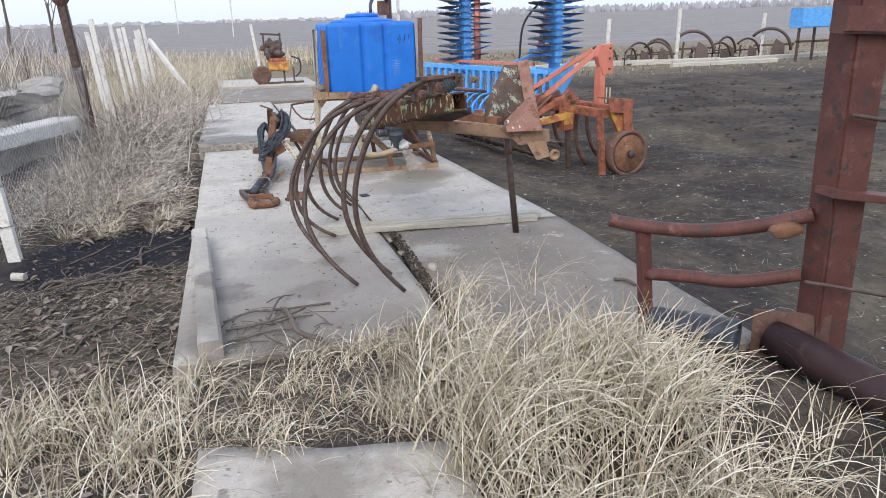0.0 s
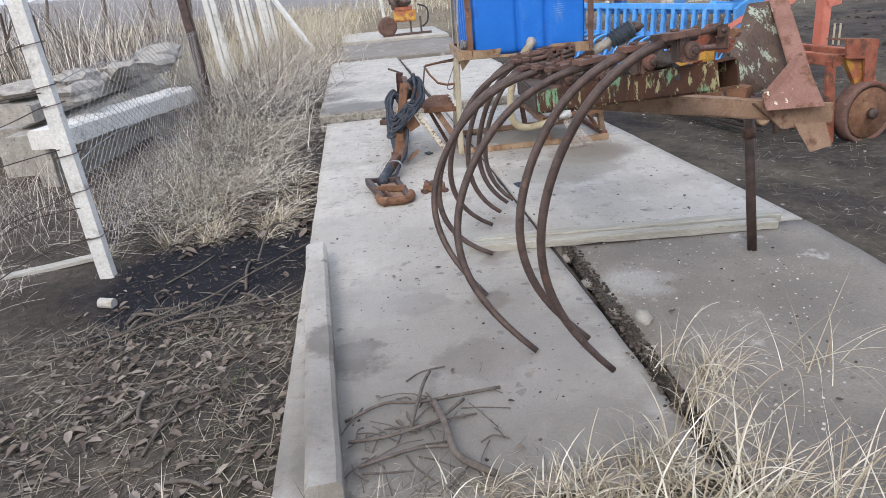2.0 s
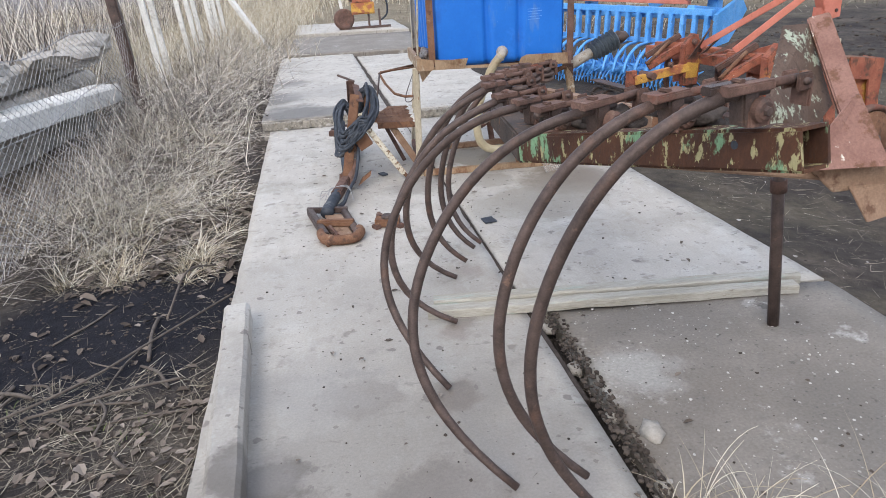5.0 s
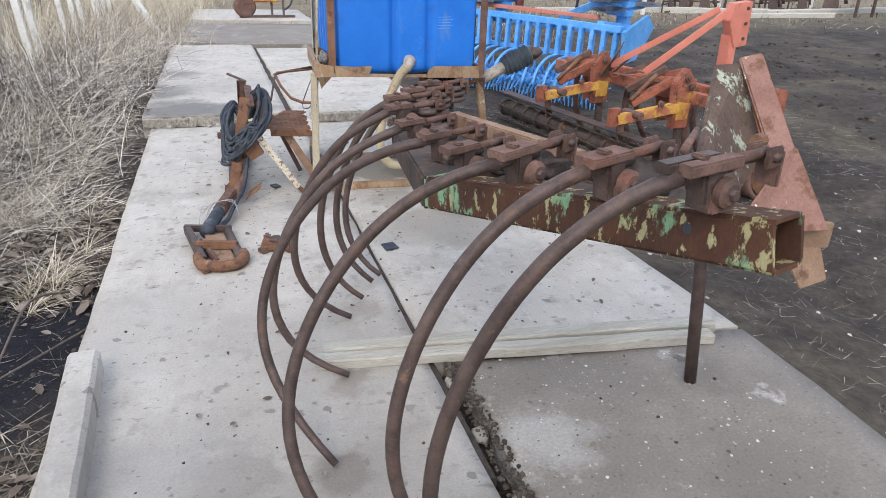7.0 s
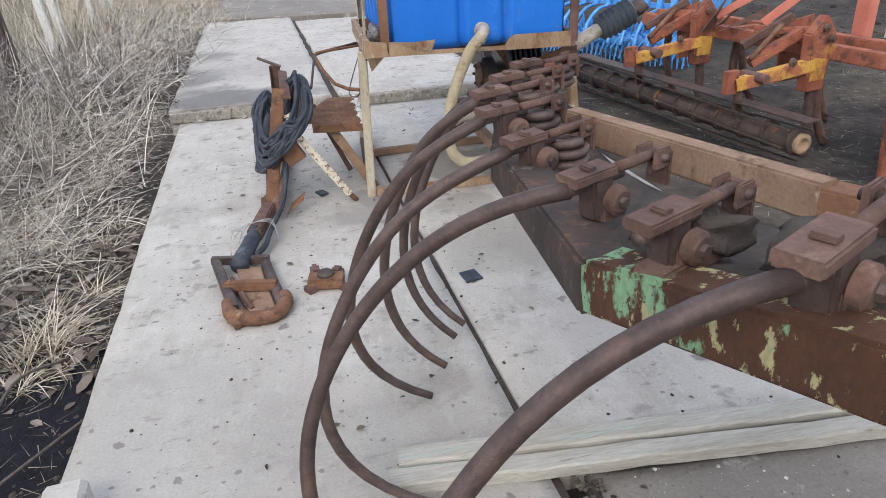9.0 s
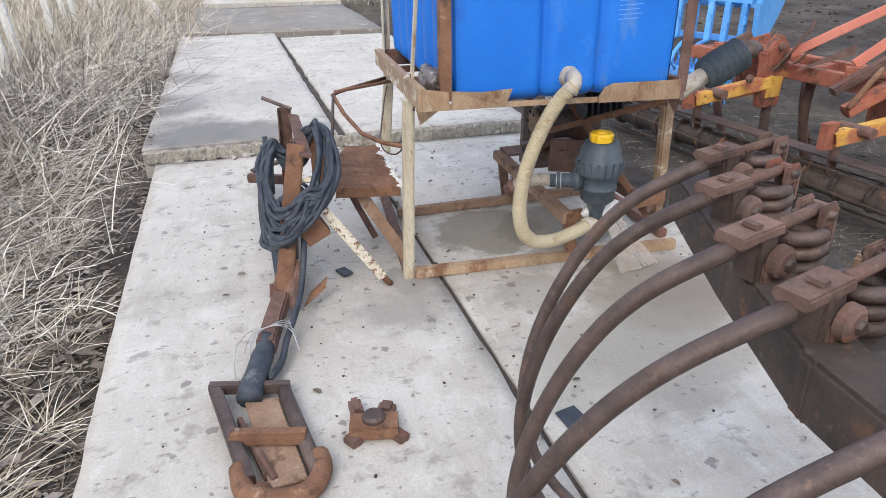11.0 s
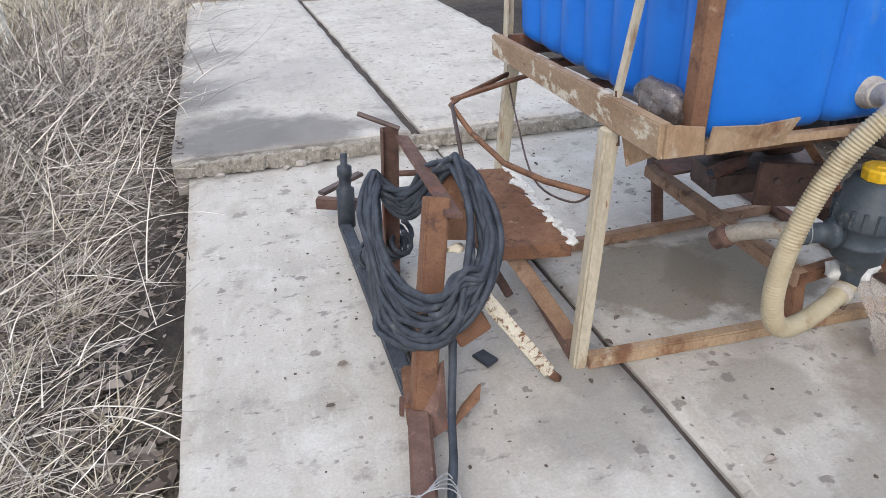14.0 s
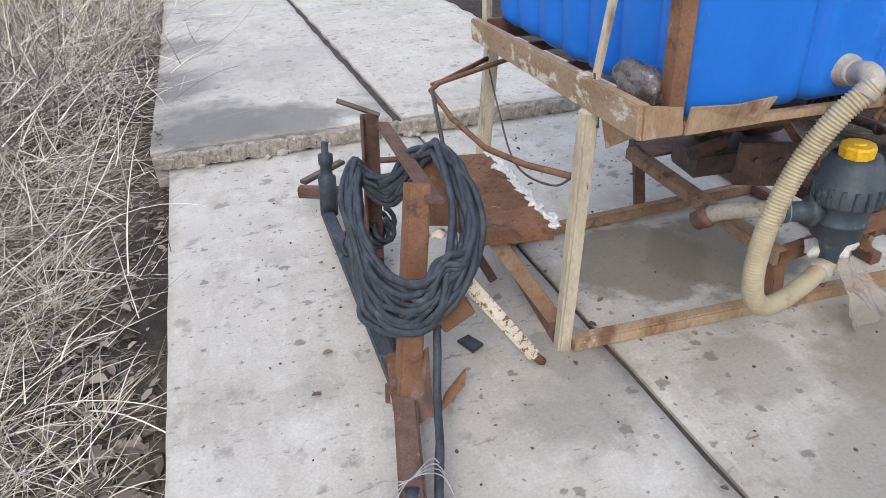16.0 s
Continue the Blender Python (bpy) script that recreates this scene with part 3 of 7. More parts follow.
xs = axis_steps(-3.2, 7.0, 0.06, -1700, 1700, 1.09)
ys = axis_steps(1.0, 12.5, 0.06, -1500, 1900, 1.09)
gv = [(x, y, ground_height(x, y)) for y in ys for x in xs]
nx = len(xs)
gf = [(j * nx + i, j * nx + i + 1, (j + 1) * nx + i + 1, (j + 1) * nx + i) for j in range(len(ys) - 1) for i in range(nx - 1)]
raw("ground", gv, gf, GROUND, "bare dark soil with dry litter, rising to a far ploughed field paled as if by haze", "ground", "structure", True)


# ---- concrete slabs ----
def slab(name, corners, top, thick, material, label, wear=0.015, res=0.12, seed=1):
    """A cast slab with chipped, uneven edges; corners near-left, near-right, far-right, far-left."""
    a, b, c, d = [V((x, y, 0)) for x, y in corners]
    nu, nv = max(2, int((b - a).length / res)), max(2, int((d - a).length / res))
    bm = bmesh.new()
    grid = []
    for j in range(nv + 1):
        row = []
        for i in range(nu + 1):
            u, v = i / nu, j / nv
            p = (a * (1 - u) + b * u) * (1 - v) + (d * (1 - u) + c * u) * v
            edge = i in (0, nu) or j in (0, nv)
            n1 = noise.noise(V((p.x * 4, p.y * 4, seed)))
            if edge:
                p += (p - (a + c) / 2).normalized() * (wear * (n1 - 0.3) - wear * 2.5 * max(0, noise.noise(V((p.x * 2.3, p.y * 2.3, seed + 7))) - 0.35))
            p.z = top + 0.004 * n1 - (0.006 if edge else 0)
            row.append(bm.verts.new(p))
        grid.append(row)
    for j in range(nv):
        for i in range(nu):
            bm.faces.new((grid[j][i], grid[j][i + 1], grid[j + 1][i + 1], grid[j + 1][i]))
    rim = [grid[0][i] for i in range(nu + 1)] + [grid[j][nu] for j in range(1, nv + 1)] + [grid[nv][i] for i in range(nu - 1, -1, -1)] + [grid[j][0] for j in range(nv - 1, 0, -1)]
    low = []
    for v in rim:
        n = noise.noise(V((v.co.x * 6, v.co.y * 6, seed + 3)))
        low.append((bm.verts.new((v.co.x + 0.012 * n, v.co.y + 0.012 * n, v.co.z - thick * 0.45)), bm.verts.new((v.co.x, v.co.y, top - thick))))
    k = len(rim)
    for i in range(k):
        j = (i + 1) % k
        bm.faces.new((rim[j], rim[i], low[i][0], low[j][0]))
        bm.faces.new((low[j][0], low[i][0], low[i][1], low[j][1]))
    ob = solid(name, bm, material, label, "pavement", "", "structure")
    ob.data.polygons.foreach_set("use_smooth", [p.normal.z > 0.9 for p in ob.data.polygons])
    return ob


slab("pavement_1", ((-0.10, 3.62), (1.434, 3.55), (1.122, 10.37), (-0.335, 10.37)), 0.0, 0.2, CONCRETE, "long pale concrete paving slab with pits, stains and painted kerb shade", 0.012, 0.07, seed=3)
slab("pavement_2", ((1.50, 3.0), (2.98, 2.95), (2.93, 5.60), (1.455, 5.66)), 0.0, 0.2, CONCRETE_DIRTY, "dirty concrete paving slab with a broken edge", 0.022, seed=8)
slab("pavement_3", ((1.362, 5.68), (2.925, 5.62), (2.56, 10.33), (1.136, 10.37)), 0.0, 0.2, CONCRETE, "pale concrete paving slab under the tank stand", 0.008, seed=12)
slab("pavement_4", ((-0.415, 10.40), (0.995, 10.40), (0.70, 15.85), (-0.58, 15.9)), 0.10, 0.3, CONCRETE, "raised concrete slab with a broken front edge", 0.022, 0.07, seed=17)
slab("pavement_5", ((1.055, 10.40), (2.55, 10.36), (2.25, 15.3), (0.765, 15.4)), 0.096, 0.3, CONCRETE, "raised concrete slab beside a crack", 0.022, 0.07, seed=21)
slab("pavement_6", ((-0.60, 16.0), (2.25, 15.5), (2.05, 18.9), (-0.75, 19.25)), 0.12, 0.3, CONCRETE_DIRTY, "far concrete slab half overgrown", 0.03, 0.3, seed=25)
slab("pavement_7", ((-0.55, 19.9), (2.1, 19.4), (1.95, 22.4), (-0.62, 22.6)), 0.13, 0.35, CONCRETE, "far concrete slab under a rusty machine", 0.03, 0.3, seed=29)
slab("pavement_8", ((0.0, -2.0), (1.28, -2.0), (1.12, 2.60), (0.08, 2.84)), -0.02, 0.2, CONCRETE, "concrete slab edge overgrown by dry grass", 0.04, seed=33)

# dark strips added in the joints to stand in for their deep shade
solid("trim_2", bar((1.386, 4.9, -0.045), (1.128, 10.36, -0.045), 0.035, 0.05, bevel=0.004), MUD, "dark strip added deep in the joint between slabs for its shade", "joint", "", "structure")
solid("trim_3", bar((1.024, 10.42, 0.045), (0.732, 15.6, 0.045), 0.08, 0.05, bevel=0.004), MUD, "dark strip added in the joint of the raised slabs for its shade", "joint", "", "structure")

film = bpy.data.materials.new("dusty_clear_film")
film.use_nodes = True
fb = film.node_tree.nodes["Principled BSDF"]
fb.inputs["Base Color"].default_value = (0.78, 0.74, 0.70, 1)
fb.inputs["Transmission Weight"].default_value = 0.85
fb.inputs["IOR"].default_value = 1.08
film.node_tree.links.new(ramp(film.node_tree, noise_tex(film.node_tree, 30, 4), ((0.4, (0.03,) * 3), (0.7, (0.22,) * 3))), fb.inputs["Roughness"])

# ---- timber and kerb on the slabs ----
def plank(p, q, w, h, n, seed, bow=0.006):
    """A rough-sawn plank from p to q with uneven edges."""
    bm = bmesh.new()
    p, q = V(p), V(q)
    d, s, u = basis(p, q)
    rows = []
    for i in range(n + 1):
        c = p.lerp(q, i / n) + u * bow * noise.noise(V((i * 0.5, seed, 0))) + s * bow * noise.noise(V((i * 0.4, seed, 4)))
        ww, hh = w * (1 + 0.06 * noise.noise(V((i * 0.9, seed, 7)))), h * (1 + 0.08 * noise.noise(V((i * 0.9, seed, 9))))
        b = min(ww, hh) * 0.14
        prof = ((-ww / 2, -hh / 2), (ww / 2, -hh / 2), (ww / 2, hh / 2 - b), (ww / 2 - b, hh / 2), (-ww / 2 + b, hh / 2), (-ww / 2, hh / 2 - b))
        rows.append([bm.verts.new(c + s * x + u * y) for x, y in prof])
    for A, B in zip(rows, rows[1:]):
        for k in range(6):
            bm.faces.new((A[k], A[(k + 1) % 6], B[(k + 1) % 6], B[k]))
    bm.faces.new(rows[0][::-1])
    bm.faces.new(rows[-1])
    return bm


solid("timber_plank", plank((0.885, 5.80, 0.03), (2.765, 5.625, 0.03), 0.08, 0.058, 26, 2), WOOD_GREY, "long weathered grey-green timber plank lying across slabs", "plank", "planks across the slabs")
solid("timber_plank", plank((0.845, 5.725, 0.024), (2.70, 5.535, 0.024), 0.075, 0.045, 26, 6), WOOD_GREY, "narrow weathered timber plank with splintered edge on slabs", "plank", "planks across the slabs")
solid("kerb_beam", plank((-0.102, 5.88, 0.058), (0.100, 3.62, 0.055), 0.125, 0.118, 20, 11, 0.004), CONCRETE, "pale square concrete beam lying along slab edge", "kerb")
rng = random.Random(5)
for c, s in (((1.545, 4.62, 0.01), (0.04, 0.06, 0.032)), ((1.45, 4.78, -0.03), (0.03, 0.035, 0.03)), ((1.43, 5.17, -0.05), (0.035, 0.05, 0.03)), ((1.49, 4.38, -0.03), (0.03, 0.05, 0.03)), ((1.41, 5.53, -0.04), (0.03, 0.04, 0.03))):
    solid("rubble_stone", lump(c, s, rng), CONCRETE_ROUGH, "broken concrete lump lodged in the slab joint", "stone", "rubble in the joint", smooth=True)


# ---- spring tine machine ----
mach = thing("tine_implement", (2.414, 5.259, 0), "rusty spring-tine implement with long curved tines resting on concrete", "farm implement")
# outer beam: four straight lengths welded in a bow
BOW = [V(p) for p in ((1.604, 4.048, 1.222), (1.228, 5.14, 0.986), (1.28, 5.87, 0.952), (1.392, 6.22, 0.938), (1.575, 6.72, 0.915))]
part("front_beam", bar(BOW[0], BOW[1], 0.10, 0.104, bevel=0.008, hollow=0.009), GREEN_RUST, mach, "square beam with flaking green paint over rust")
# solid black disc in place of the shaded inside of a hole
part("beam_hole", cyl((1.497, 4.202, 1.2), (1.512, 4.207, 1.199), 0.011, 12), RUBBER, mach)
for p, q in zip(BOW[1:], BOW[2:]):
    part("rear_beam", bar(p - (q - p).normalized() * 0.02, q + (q - p).normalized() * 0.02, 0.104, 0.108, bevel=0.008), BEAM_GRIMY, mach, "grimy bent brown beam")


def crust(outer, inner, thick, seed, n=40, m=12):
    """An uneven layer of caked mud between two lines."""
    bm = bmesh.new()
    A, B = smooth_path(outer, n // (len(outer) - 1)), smooth_path(inner, n // (len(inner) - 1))
    rows = []
    for a, b in zip(A, B):
        row = []
        for k in range(m + 1):
            p = a.lerp(b, k / m)
            edge = min(k, m - k) / m
            h = 0.05 * noise.noise(V((p.x * 9, p.y * 9, seed))) + 0.025 * noise.noise(V((p.x * 26, p.y * 26, seed + 5)))
            row.append((bm.verts.new(p + V((0, 0, h * min(1, edge * 4 + 0.25)))), bm.verts.new(p - V((0, 0, thick)))))
        rows.append(row)
    for P, Q in zip(rows, rows[1:]):
        for k in range(m):
            bm.faces.new((P[k][0], P[k + 1][0], Q[k + 1][0], Q[k][0]))
            bm.faces.new((P[k][1], Q[k][1], Q[k + 1][1], P[k + 1][1]))
        for k in (0, m):
            bm.faces.new((P[k][0], Q[k][0], Q[k][1], P[k][1]))
    for P in (rows[0], rows[-1]):
        for k in range(m):
            bm.faces.new((P[k][0], P[k][1], P[k + 1][1], P[k + 1][0]))
    return bm


part("mud_crust", crust([(1.55, 4.31, 1.212), (1.26, 5.14, 1.028), (1.305, 5.86, 0.995), (1.41, 6.21, 0.98), (1.56, 6.60, 0.96)], [(1.846, 4.606, 1.119), (1.74, 5.05, 1.0), (1.60, 5.6, 0.93), (1.62, 6.05, 0.89), (1.76, 6.46, 0.88)], 0.05, 3.0), MUD, mach, "layer of dried mud caked on the frame", True)
C0, C1 = V((2.503, 4.886, 0.836)), V((1.353, 4.952, 1.017))
part("cross_beam", bar(C0, C1, 0.10, 0.085, bevel=0.008, hollow=0.01), DUSTY_RUST, mach, "brown rusty cross beam")
part("inner_beam", bar((1.565, 6.134, 0.964), (1.805, 5.302, 0.996), 0.06, 0.09, bevel=0.006), DUSTY_RUST, mach, "dusty inner beam")
part("inner_beam", bar((1.804, 5.323, 0.984), (2.163, 4.956, 0.941), 0.08, 0.09, bevel=0.006), RUST_ORANGE, mach)
part("end_flap", prism([(2.318, 4.809, 0.813), (2.472, 4.814, 0.811), (2.493, 4.776, 0.703), (2.383, 4.768, 0.683)], (0.15, 0.85, 0.3), 0.02, 0.004), DUSTY_RUST, mach)
part("end_plate", prism([(2.122, 4.832, 0.935), (2.495, 4.802, 0.898), (2.505, 4.815, 0.805), (2.274, 4.829, 0.792)], (0.05, 1, 0.05), 0.02, 0.004), DUSTY_RUST, mach)
part("hitch_plate", bar((2.401, 4.84, 0.898), (2.506, 5.385, 1.342), 0.085, 0.035, up=(-0.5, -0.8, 0.6), bevel=0.006), PLATE_RED, mach, "faded red bar with white paint flakes")
part("hitch_plate", prism([(2.341, 5.371, 1.323), (2.461, 5.395, 1.321), (2.467, 5.187, 1.028), (2.292, 5.061, 0.936), (2.053, 5.004, 0.941), (2.082, 5.022, 1.092)], (0.3, -0.9, 0.2), 0.018, 0.003), GREEN_PLATE, mach, "dark plate with flaking green and white paint")
part("gusset_plate", prism([(2.403, 4.938, 1.118), (2.37, 4.927, 1.113), (2.146, 4.801, 0.968), (2.156, 4.772, 0.903), (2.42, 4.749, 0.9)], (0.15, 0.95, 0.2), 0.016, 0.003), PLATE_RED, mach, "worn plate with white paint flakes")
leg = part("prop_leg", cyl((2.406, 5.248, 0), (2.314, 5.233, 0.844), 0.026, 14), RUST_DARK, mach, "upright rusty prop pipe", True)
part("leg_collar", cyl((2.335, 5.237, 0.66), (2.328, 5.236, 0.714), 0.034, 14), RUST, leg, "", True)
part("leg_socket", bar((2.319, 5.259, 0.833), (2.329, 4.859, 0.877), 0.07, 0.05, bevel=0.006), RUST, mach)

# bend of the tines on the front beam and of those on the rear beam
SHAPES = (((0.0, 0.0), (0.403, -0.099), (0.421, -0.424), (0.685, -0.629), (0.173, -1.0)), ((0.0, 0.0), (0.319, -0.159), (0.193, -0.139), (0.741, -0.743), (0.187, -1.0)))
#        root x, y, z, azimuth, lean, reach, height of the tip
TINES = ((1.410, 4.125, 1.337, -81.1, 0.019, 0.934, 0.036), (1.361, 4.386, 1.272, -88.2, -0.028, 0.916, 0.093), (1.291, 4.750, 1.187, -73.9, -0.329, 1.173, 0.015),
         (1.211, 5.266, 1.112, -58.7, -0.327, 1.144, 0.012), (1.215, 5.665, 1.062, -81.2, -0.09, 1.222, 0.015), (1.215, 5.91, 1.07, -81.4, 0.168, 1.020, 0.012),
         (1.251, 6.105, 1.070, -68.3, 0.058, 0.816, 0.057), (1.382, 6.368, 1.048, -59.2, -0.072, 0.851, 0.060), (1.520, 6.588, 1.037, -59.9, -0.204, 0.920, 0.040))


def tine_points(shape, x, y, z, az, lean, reach, tip, n=30):
    drop = z - tip
    a = radians(az)
    dx, dy = math.sin(a), math.cos(a)
    out = []
    for k in range(n + 1):
        u = k / n
        w = [math.comb(4, i) * u ** i * (1 - u) ** (4 - i) for i in range(5)]
        s, h = reach * sum(wi * p[0] for wi, p in zip(w, shape)), sum(wi * p[1] for wi, p in zip(w, shape)) * drop
        out.append(V((x + s * dx - h * lean * dy, y + s * dy + h * lean * dx, z + h)))
    return out


def helix(p, axis, r, turns, pitch, wire, seg=10):
    a = V(axis).normalized()
    n = a.orthogonal().normalized()
    b = a.cross(n)
    return tube([V(p) + a * pitch * k / seg + (n * math.cos(2 * math.pi * k / seg) + b * math.sin(2 * math.pi * k / seg)) * r for k in range(int(turns * seg) + 1)], wire, 6)


def clamp(R, ang, tine, k, sc):
    """Clamp of one tine on the beam: paired bars, block, bushing, draw rod, bracket and spring."""
    a = radians(ang)
    back, up = V((math.cos(a), math.sin(a), 0.03)).normalized(), V((0, 0, 1))
    side = back.cross(up).normalized()

    def at(b, s, u):
        return R + (back * b + side * s + up * u) * sc

    if k == 0:
        part("clamp_bar", bar(at(-0.015, 0.024, 0.022), at(0.155, 0.024, 0.022), 0.043 * sc, 0.030 * sc, bevel=0.004), RUST, tine, "flat rusty clamp bar")
        part("clamp_bar", bar(at(-0.04, -0.024, 0.020), at(0.135, -0.024, 0.020), 0.043 * sc, 0.028 * sc, bevel=0.004), RUST_DARK, tine)
    else:
        part("clamp_bar", bar(at(-0.012, 0.0, 0.024), at(0.135 if k in (1, 2) else 0.12, 0.0, 0.024), 0.072 * sc, 0.026 * sc, bevel=0.004), RUST, tine, "flat rusty clamp plate")
        part("clamp_bar", bar(at(0.02, -0.032, 0.002), at(0.12, -0.032, 0.002), 0.018 * sc, 0.03 * sc, bevel=0.003), RUST_DARK, tine)
    part("clamp_lug", bar(at(0.05, -0.012, 0.042), at(0.05, 0.022, 0.042), 0.026 * sc, 0.012 * sc, bevel=0.004), RUST, tine)
    part("tine_end", cyl(at(-0.01, 0, -0.002), at(0.17, 0, -0.002), 0.0155 * sc, 10), RUST_DARK, tine, "", True)
    part("clamp_block", bar(at(0.095, -0.002, -0.088), at(0.085, -0.002, 0.010), 0.066 * sc, 0.062 * sc, up=side, bevel=0.006), RUST_DARK, tine)
    bc = at(0.115, 0, -0.047)
    part("bushing", lathe(bc - side * 0.055 * sc, side, [(h * sc, q * sc) for h, q in ((0, 0.026), (0.006, 0.036), (0.022, 0.037), (0.028, 0.030), (0.082, 0.030), (0.088, 0.038), (0.108, 0.037), (0.112, 0.030), (0.116, 0.026), (0.1165, 0.012))], 18), RUST, tine)
    part("bolt", lathe(bc - side * 0.066 * sc, side, [(h * sc, q * sc) for h, q in ((0, 0.013), (0.012, 0.015), (0.128, 0.015), (0.138, 0.013))], 6), RUST_DARK, tine)
    part("bushing_saddle", bar(at(0.120, 0, -0.098), at(0.120, 0, -0.05), 0.075 * sc, 0.085 * sc, up=back, bevel=0.005), RUST, tine)
    part("draw_rod", cyl(at(0.15, 0.004, 0.014), at(0.29, 0.004, 0.016), 0.0145 * sc, 10), RUST, tine, "", True)
    for sg in (-1, 1):
        part("bracket_ear", bar(at(0.262, 0.028 * sg, 0.008), at(0.312, 0.028 * sg, 0.008), 0.012 * sc, 0.055 * sc, bevel=0.004), RUST, tine)
    part("bracket_pin", cyl(at(0.287, -0.045, 0.01), at(0.287, 0.045, 0.01), 0.011 * sc, 8), RUST_DARK, tine, "", True)
    part("bracket_web", bar(at(0.315, 0, -0.07), at(0.315, 0, 0.02), 0.07 * sc, 0.018 * sc, up=back, bevel=0.004), RUST, tine)
    if k > 3:
        part("spring", helix(at(0.235, 0.0, -0.115), up, 0.056 * sc, 2.7, 0.036 * sc, 0.0175 * sc), RUST_DARK, tine, "thick coil spring", True)
    rg = random.Random(40 + k)
    if k in (1, 2):
        part("mud_cake", lump(at(0.21, -0.03, -0.06), (0.08, 0.07, 0.04), rg, 3, 0.5), MUD, tine, "dried mud", True)


BACKS = (15, 22, 28, 23, 21, 17, 18, 16, 14)
GAUGE = (0.78, 0.84, 0.92, 0.80, 0.80, 0.82, 0.82, 0.82, 0.82)
for k, (x, y, z, az, lean, reach, tip) in enumerate(TINES):
    pts = tine_points(SHAPES[k > 3], x, y, z, az, lean, reach, tip)
    rad = [0.0175 - 0.0045 * max(0, (i / len(pts) - 0.8) * 5) for i in range(len(pts))]
    t = part("tine", tube(pts, rad, 12), RUST_DARK, mach, "long curved dark round steel tine" if k == 0 else "", True)
    clamp(V((x, y, z)), BACKS[k], t, k, GAUGE[k])
bare = part("empty_clamp", bar((1.24, 5.0, 1.062), (1.4, 5.08, 1.062), 0.06, 0.03, bevel=0.004), RUST, mach, "clamp without a tine")
clamp(V((1.218, 4.998, 1.137)), 24, bare, 2, 0.8)
part("bracket_nut", lathe((1.793, 4.411, 1.307), (0.85, 0.5, 0), ((0, 0.018), (0.03, 0.018), (0.032, 0.010)), 8), RUST_ORANGE, mach, "rusty bolt head")
part("stop_rod", cyl((1.738, 4.6, 1.239), (2.088, 5.051, 1.167), 0.012, 8), RUST, mach, "", True)


# ---- tank stand and tank ----
stand = thing("tank_stand", (1.07, 8.14, 0.0), "welded steel stand with cream and rusty paint carrying a tank", "stand")
part("leg", bar((1.077, 8.143, 0.0), (1.10, 8.10, 0.875), 0.05, 0.05, up=(0, 1, 0), bevel=0.008), CREAM, stand, "cream-painted pipe leg")
part("leg", bar((1.14, 9.22, 0.0), (1.215, 9.20, 0.84), 0.055, 0.055, up=(0, 1, 0), bevel=0.008), CREAM, stand, "cream-painted pipe leg")
part("leg", bar((2.49, 8.30, 0.0), (2.27, 7.97, 0.83), 0.055, 0.05, up=(0, 1, 0), bevel=0.008), PEELED, stand, "rusty leg with peeling paint")
part("leg", bar((2.45, 9.27, 0.0), (2.31, 9.22, 0.82), 0.05, 0.05, up=(0, 1, 0), bevel=0.008), RUST, stand)
part("floor_rail", bar((1.105, 8.125, 0.026), (2.47, 8.075, 0.026), 0.05, 0.05, bevel=0.006), TAN, stand, "tan floor rail")
part("floor_rail", bar((1.17, 8.885, 0.026), (2.44, 8.93, 0.026), 0.05, 0.05, bevel=0.006), DUSTY_RUST, stand)
part("floor_rail", bar((2.48, 8.20, 0.026), (2.45, 9.17, 0.026), 0.05, 0.05, bevel=0.006), RUST, stand)
part("floor_rail", bar((1.08, 8.17, 0.026), (1.14, 9.2, 0.026), 0.05, 0.05, bevel=0.006), RUST, stand)
# tray of angle iron
part("tray_rail", angle_iron((1.10, 7.825, 0.893), (2.225, 7.825, 0.86), 0.06, 0.022, 0.008, (0, 1, 0), (0, 0, 1)), TAN, stand, "long tan angle rail under the tank")
part("tray_lip", prism([(1.10, 7.822, 0.893), (1.212, 7.822, 0.89), (1.205, 7.822, 0.962), (1.10, 7.822, 0.98)], (0, -1, 0), 0.008), TAN, stand)
part("tray_lip", prism([(1.214, 7.812, 0.892), (1.435, 7.818, 0.888), (1.462, 7.800, 0.962), (1.34, 7.795, 0.958), (1.215, 7.800, 0.968)], (0, -1, 0), 0.008), TAN, stand, "bent tan sheet lip")
part("tray_lip", prism([(1.845, 7.818, 0.872), (2.22, 7.818, 0.862), (2.215, 7.805, 0.945), (1.90, 7.800, 0.952), (1.862, 7.805, 0.935), (1.845, 7.812, 0.90)], (0, -1, 0), 0.008), TAN, stand, "bent tan sheet lip")
part("side_rail", bar((1.103, 7.825, 0.935), (1.165, 9.28, 0.852), 0.035, 0.09, bevel=0.004), PEELED, stand, "side rail with peeling cream paint")
part("side_rail", bar((2.235, 7.83, 0.90), (2.30, 9.28, 0.83), 0.035, 0.085, bevel=0.004), RUST, stand)
part("rear_rail", bar((1.165, 9.26, 0.85), (2.30, 9.26, 0.83), 0.035, 0.085, bevel=0.004), RUST, stand)
for f in (0.25, 0.55, 0.8):
    part("cross_rail", bar((1.12 + 0.06 * f, 7.83 + 1.42 * f, 0.875 - 0.05 * f), (2.22 + 0.07 * f, 7.83 + 1.42 * f, 0.845 - 0.03 * f), 0.04, 0.03, bevel=0.003), RUST, stand)
part("corner_post", angle_iron((1.180, 7.838, 0.92), (1.182, 7.838, 1.60), 0.045, 0.045, 0.006, (1, 0, 0), (0, 1, 0)), RUST_ORANGE, stand, "brown rusty upright angle iron")
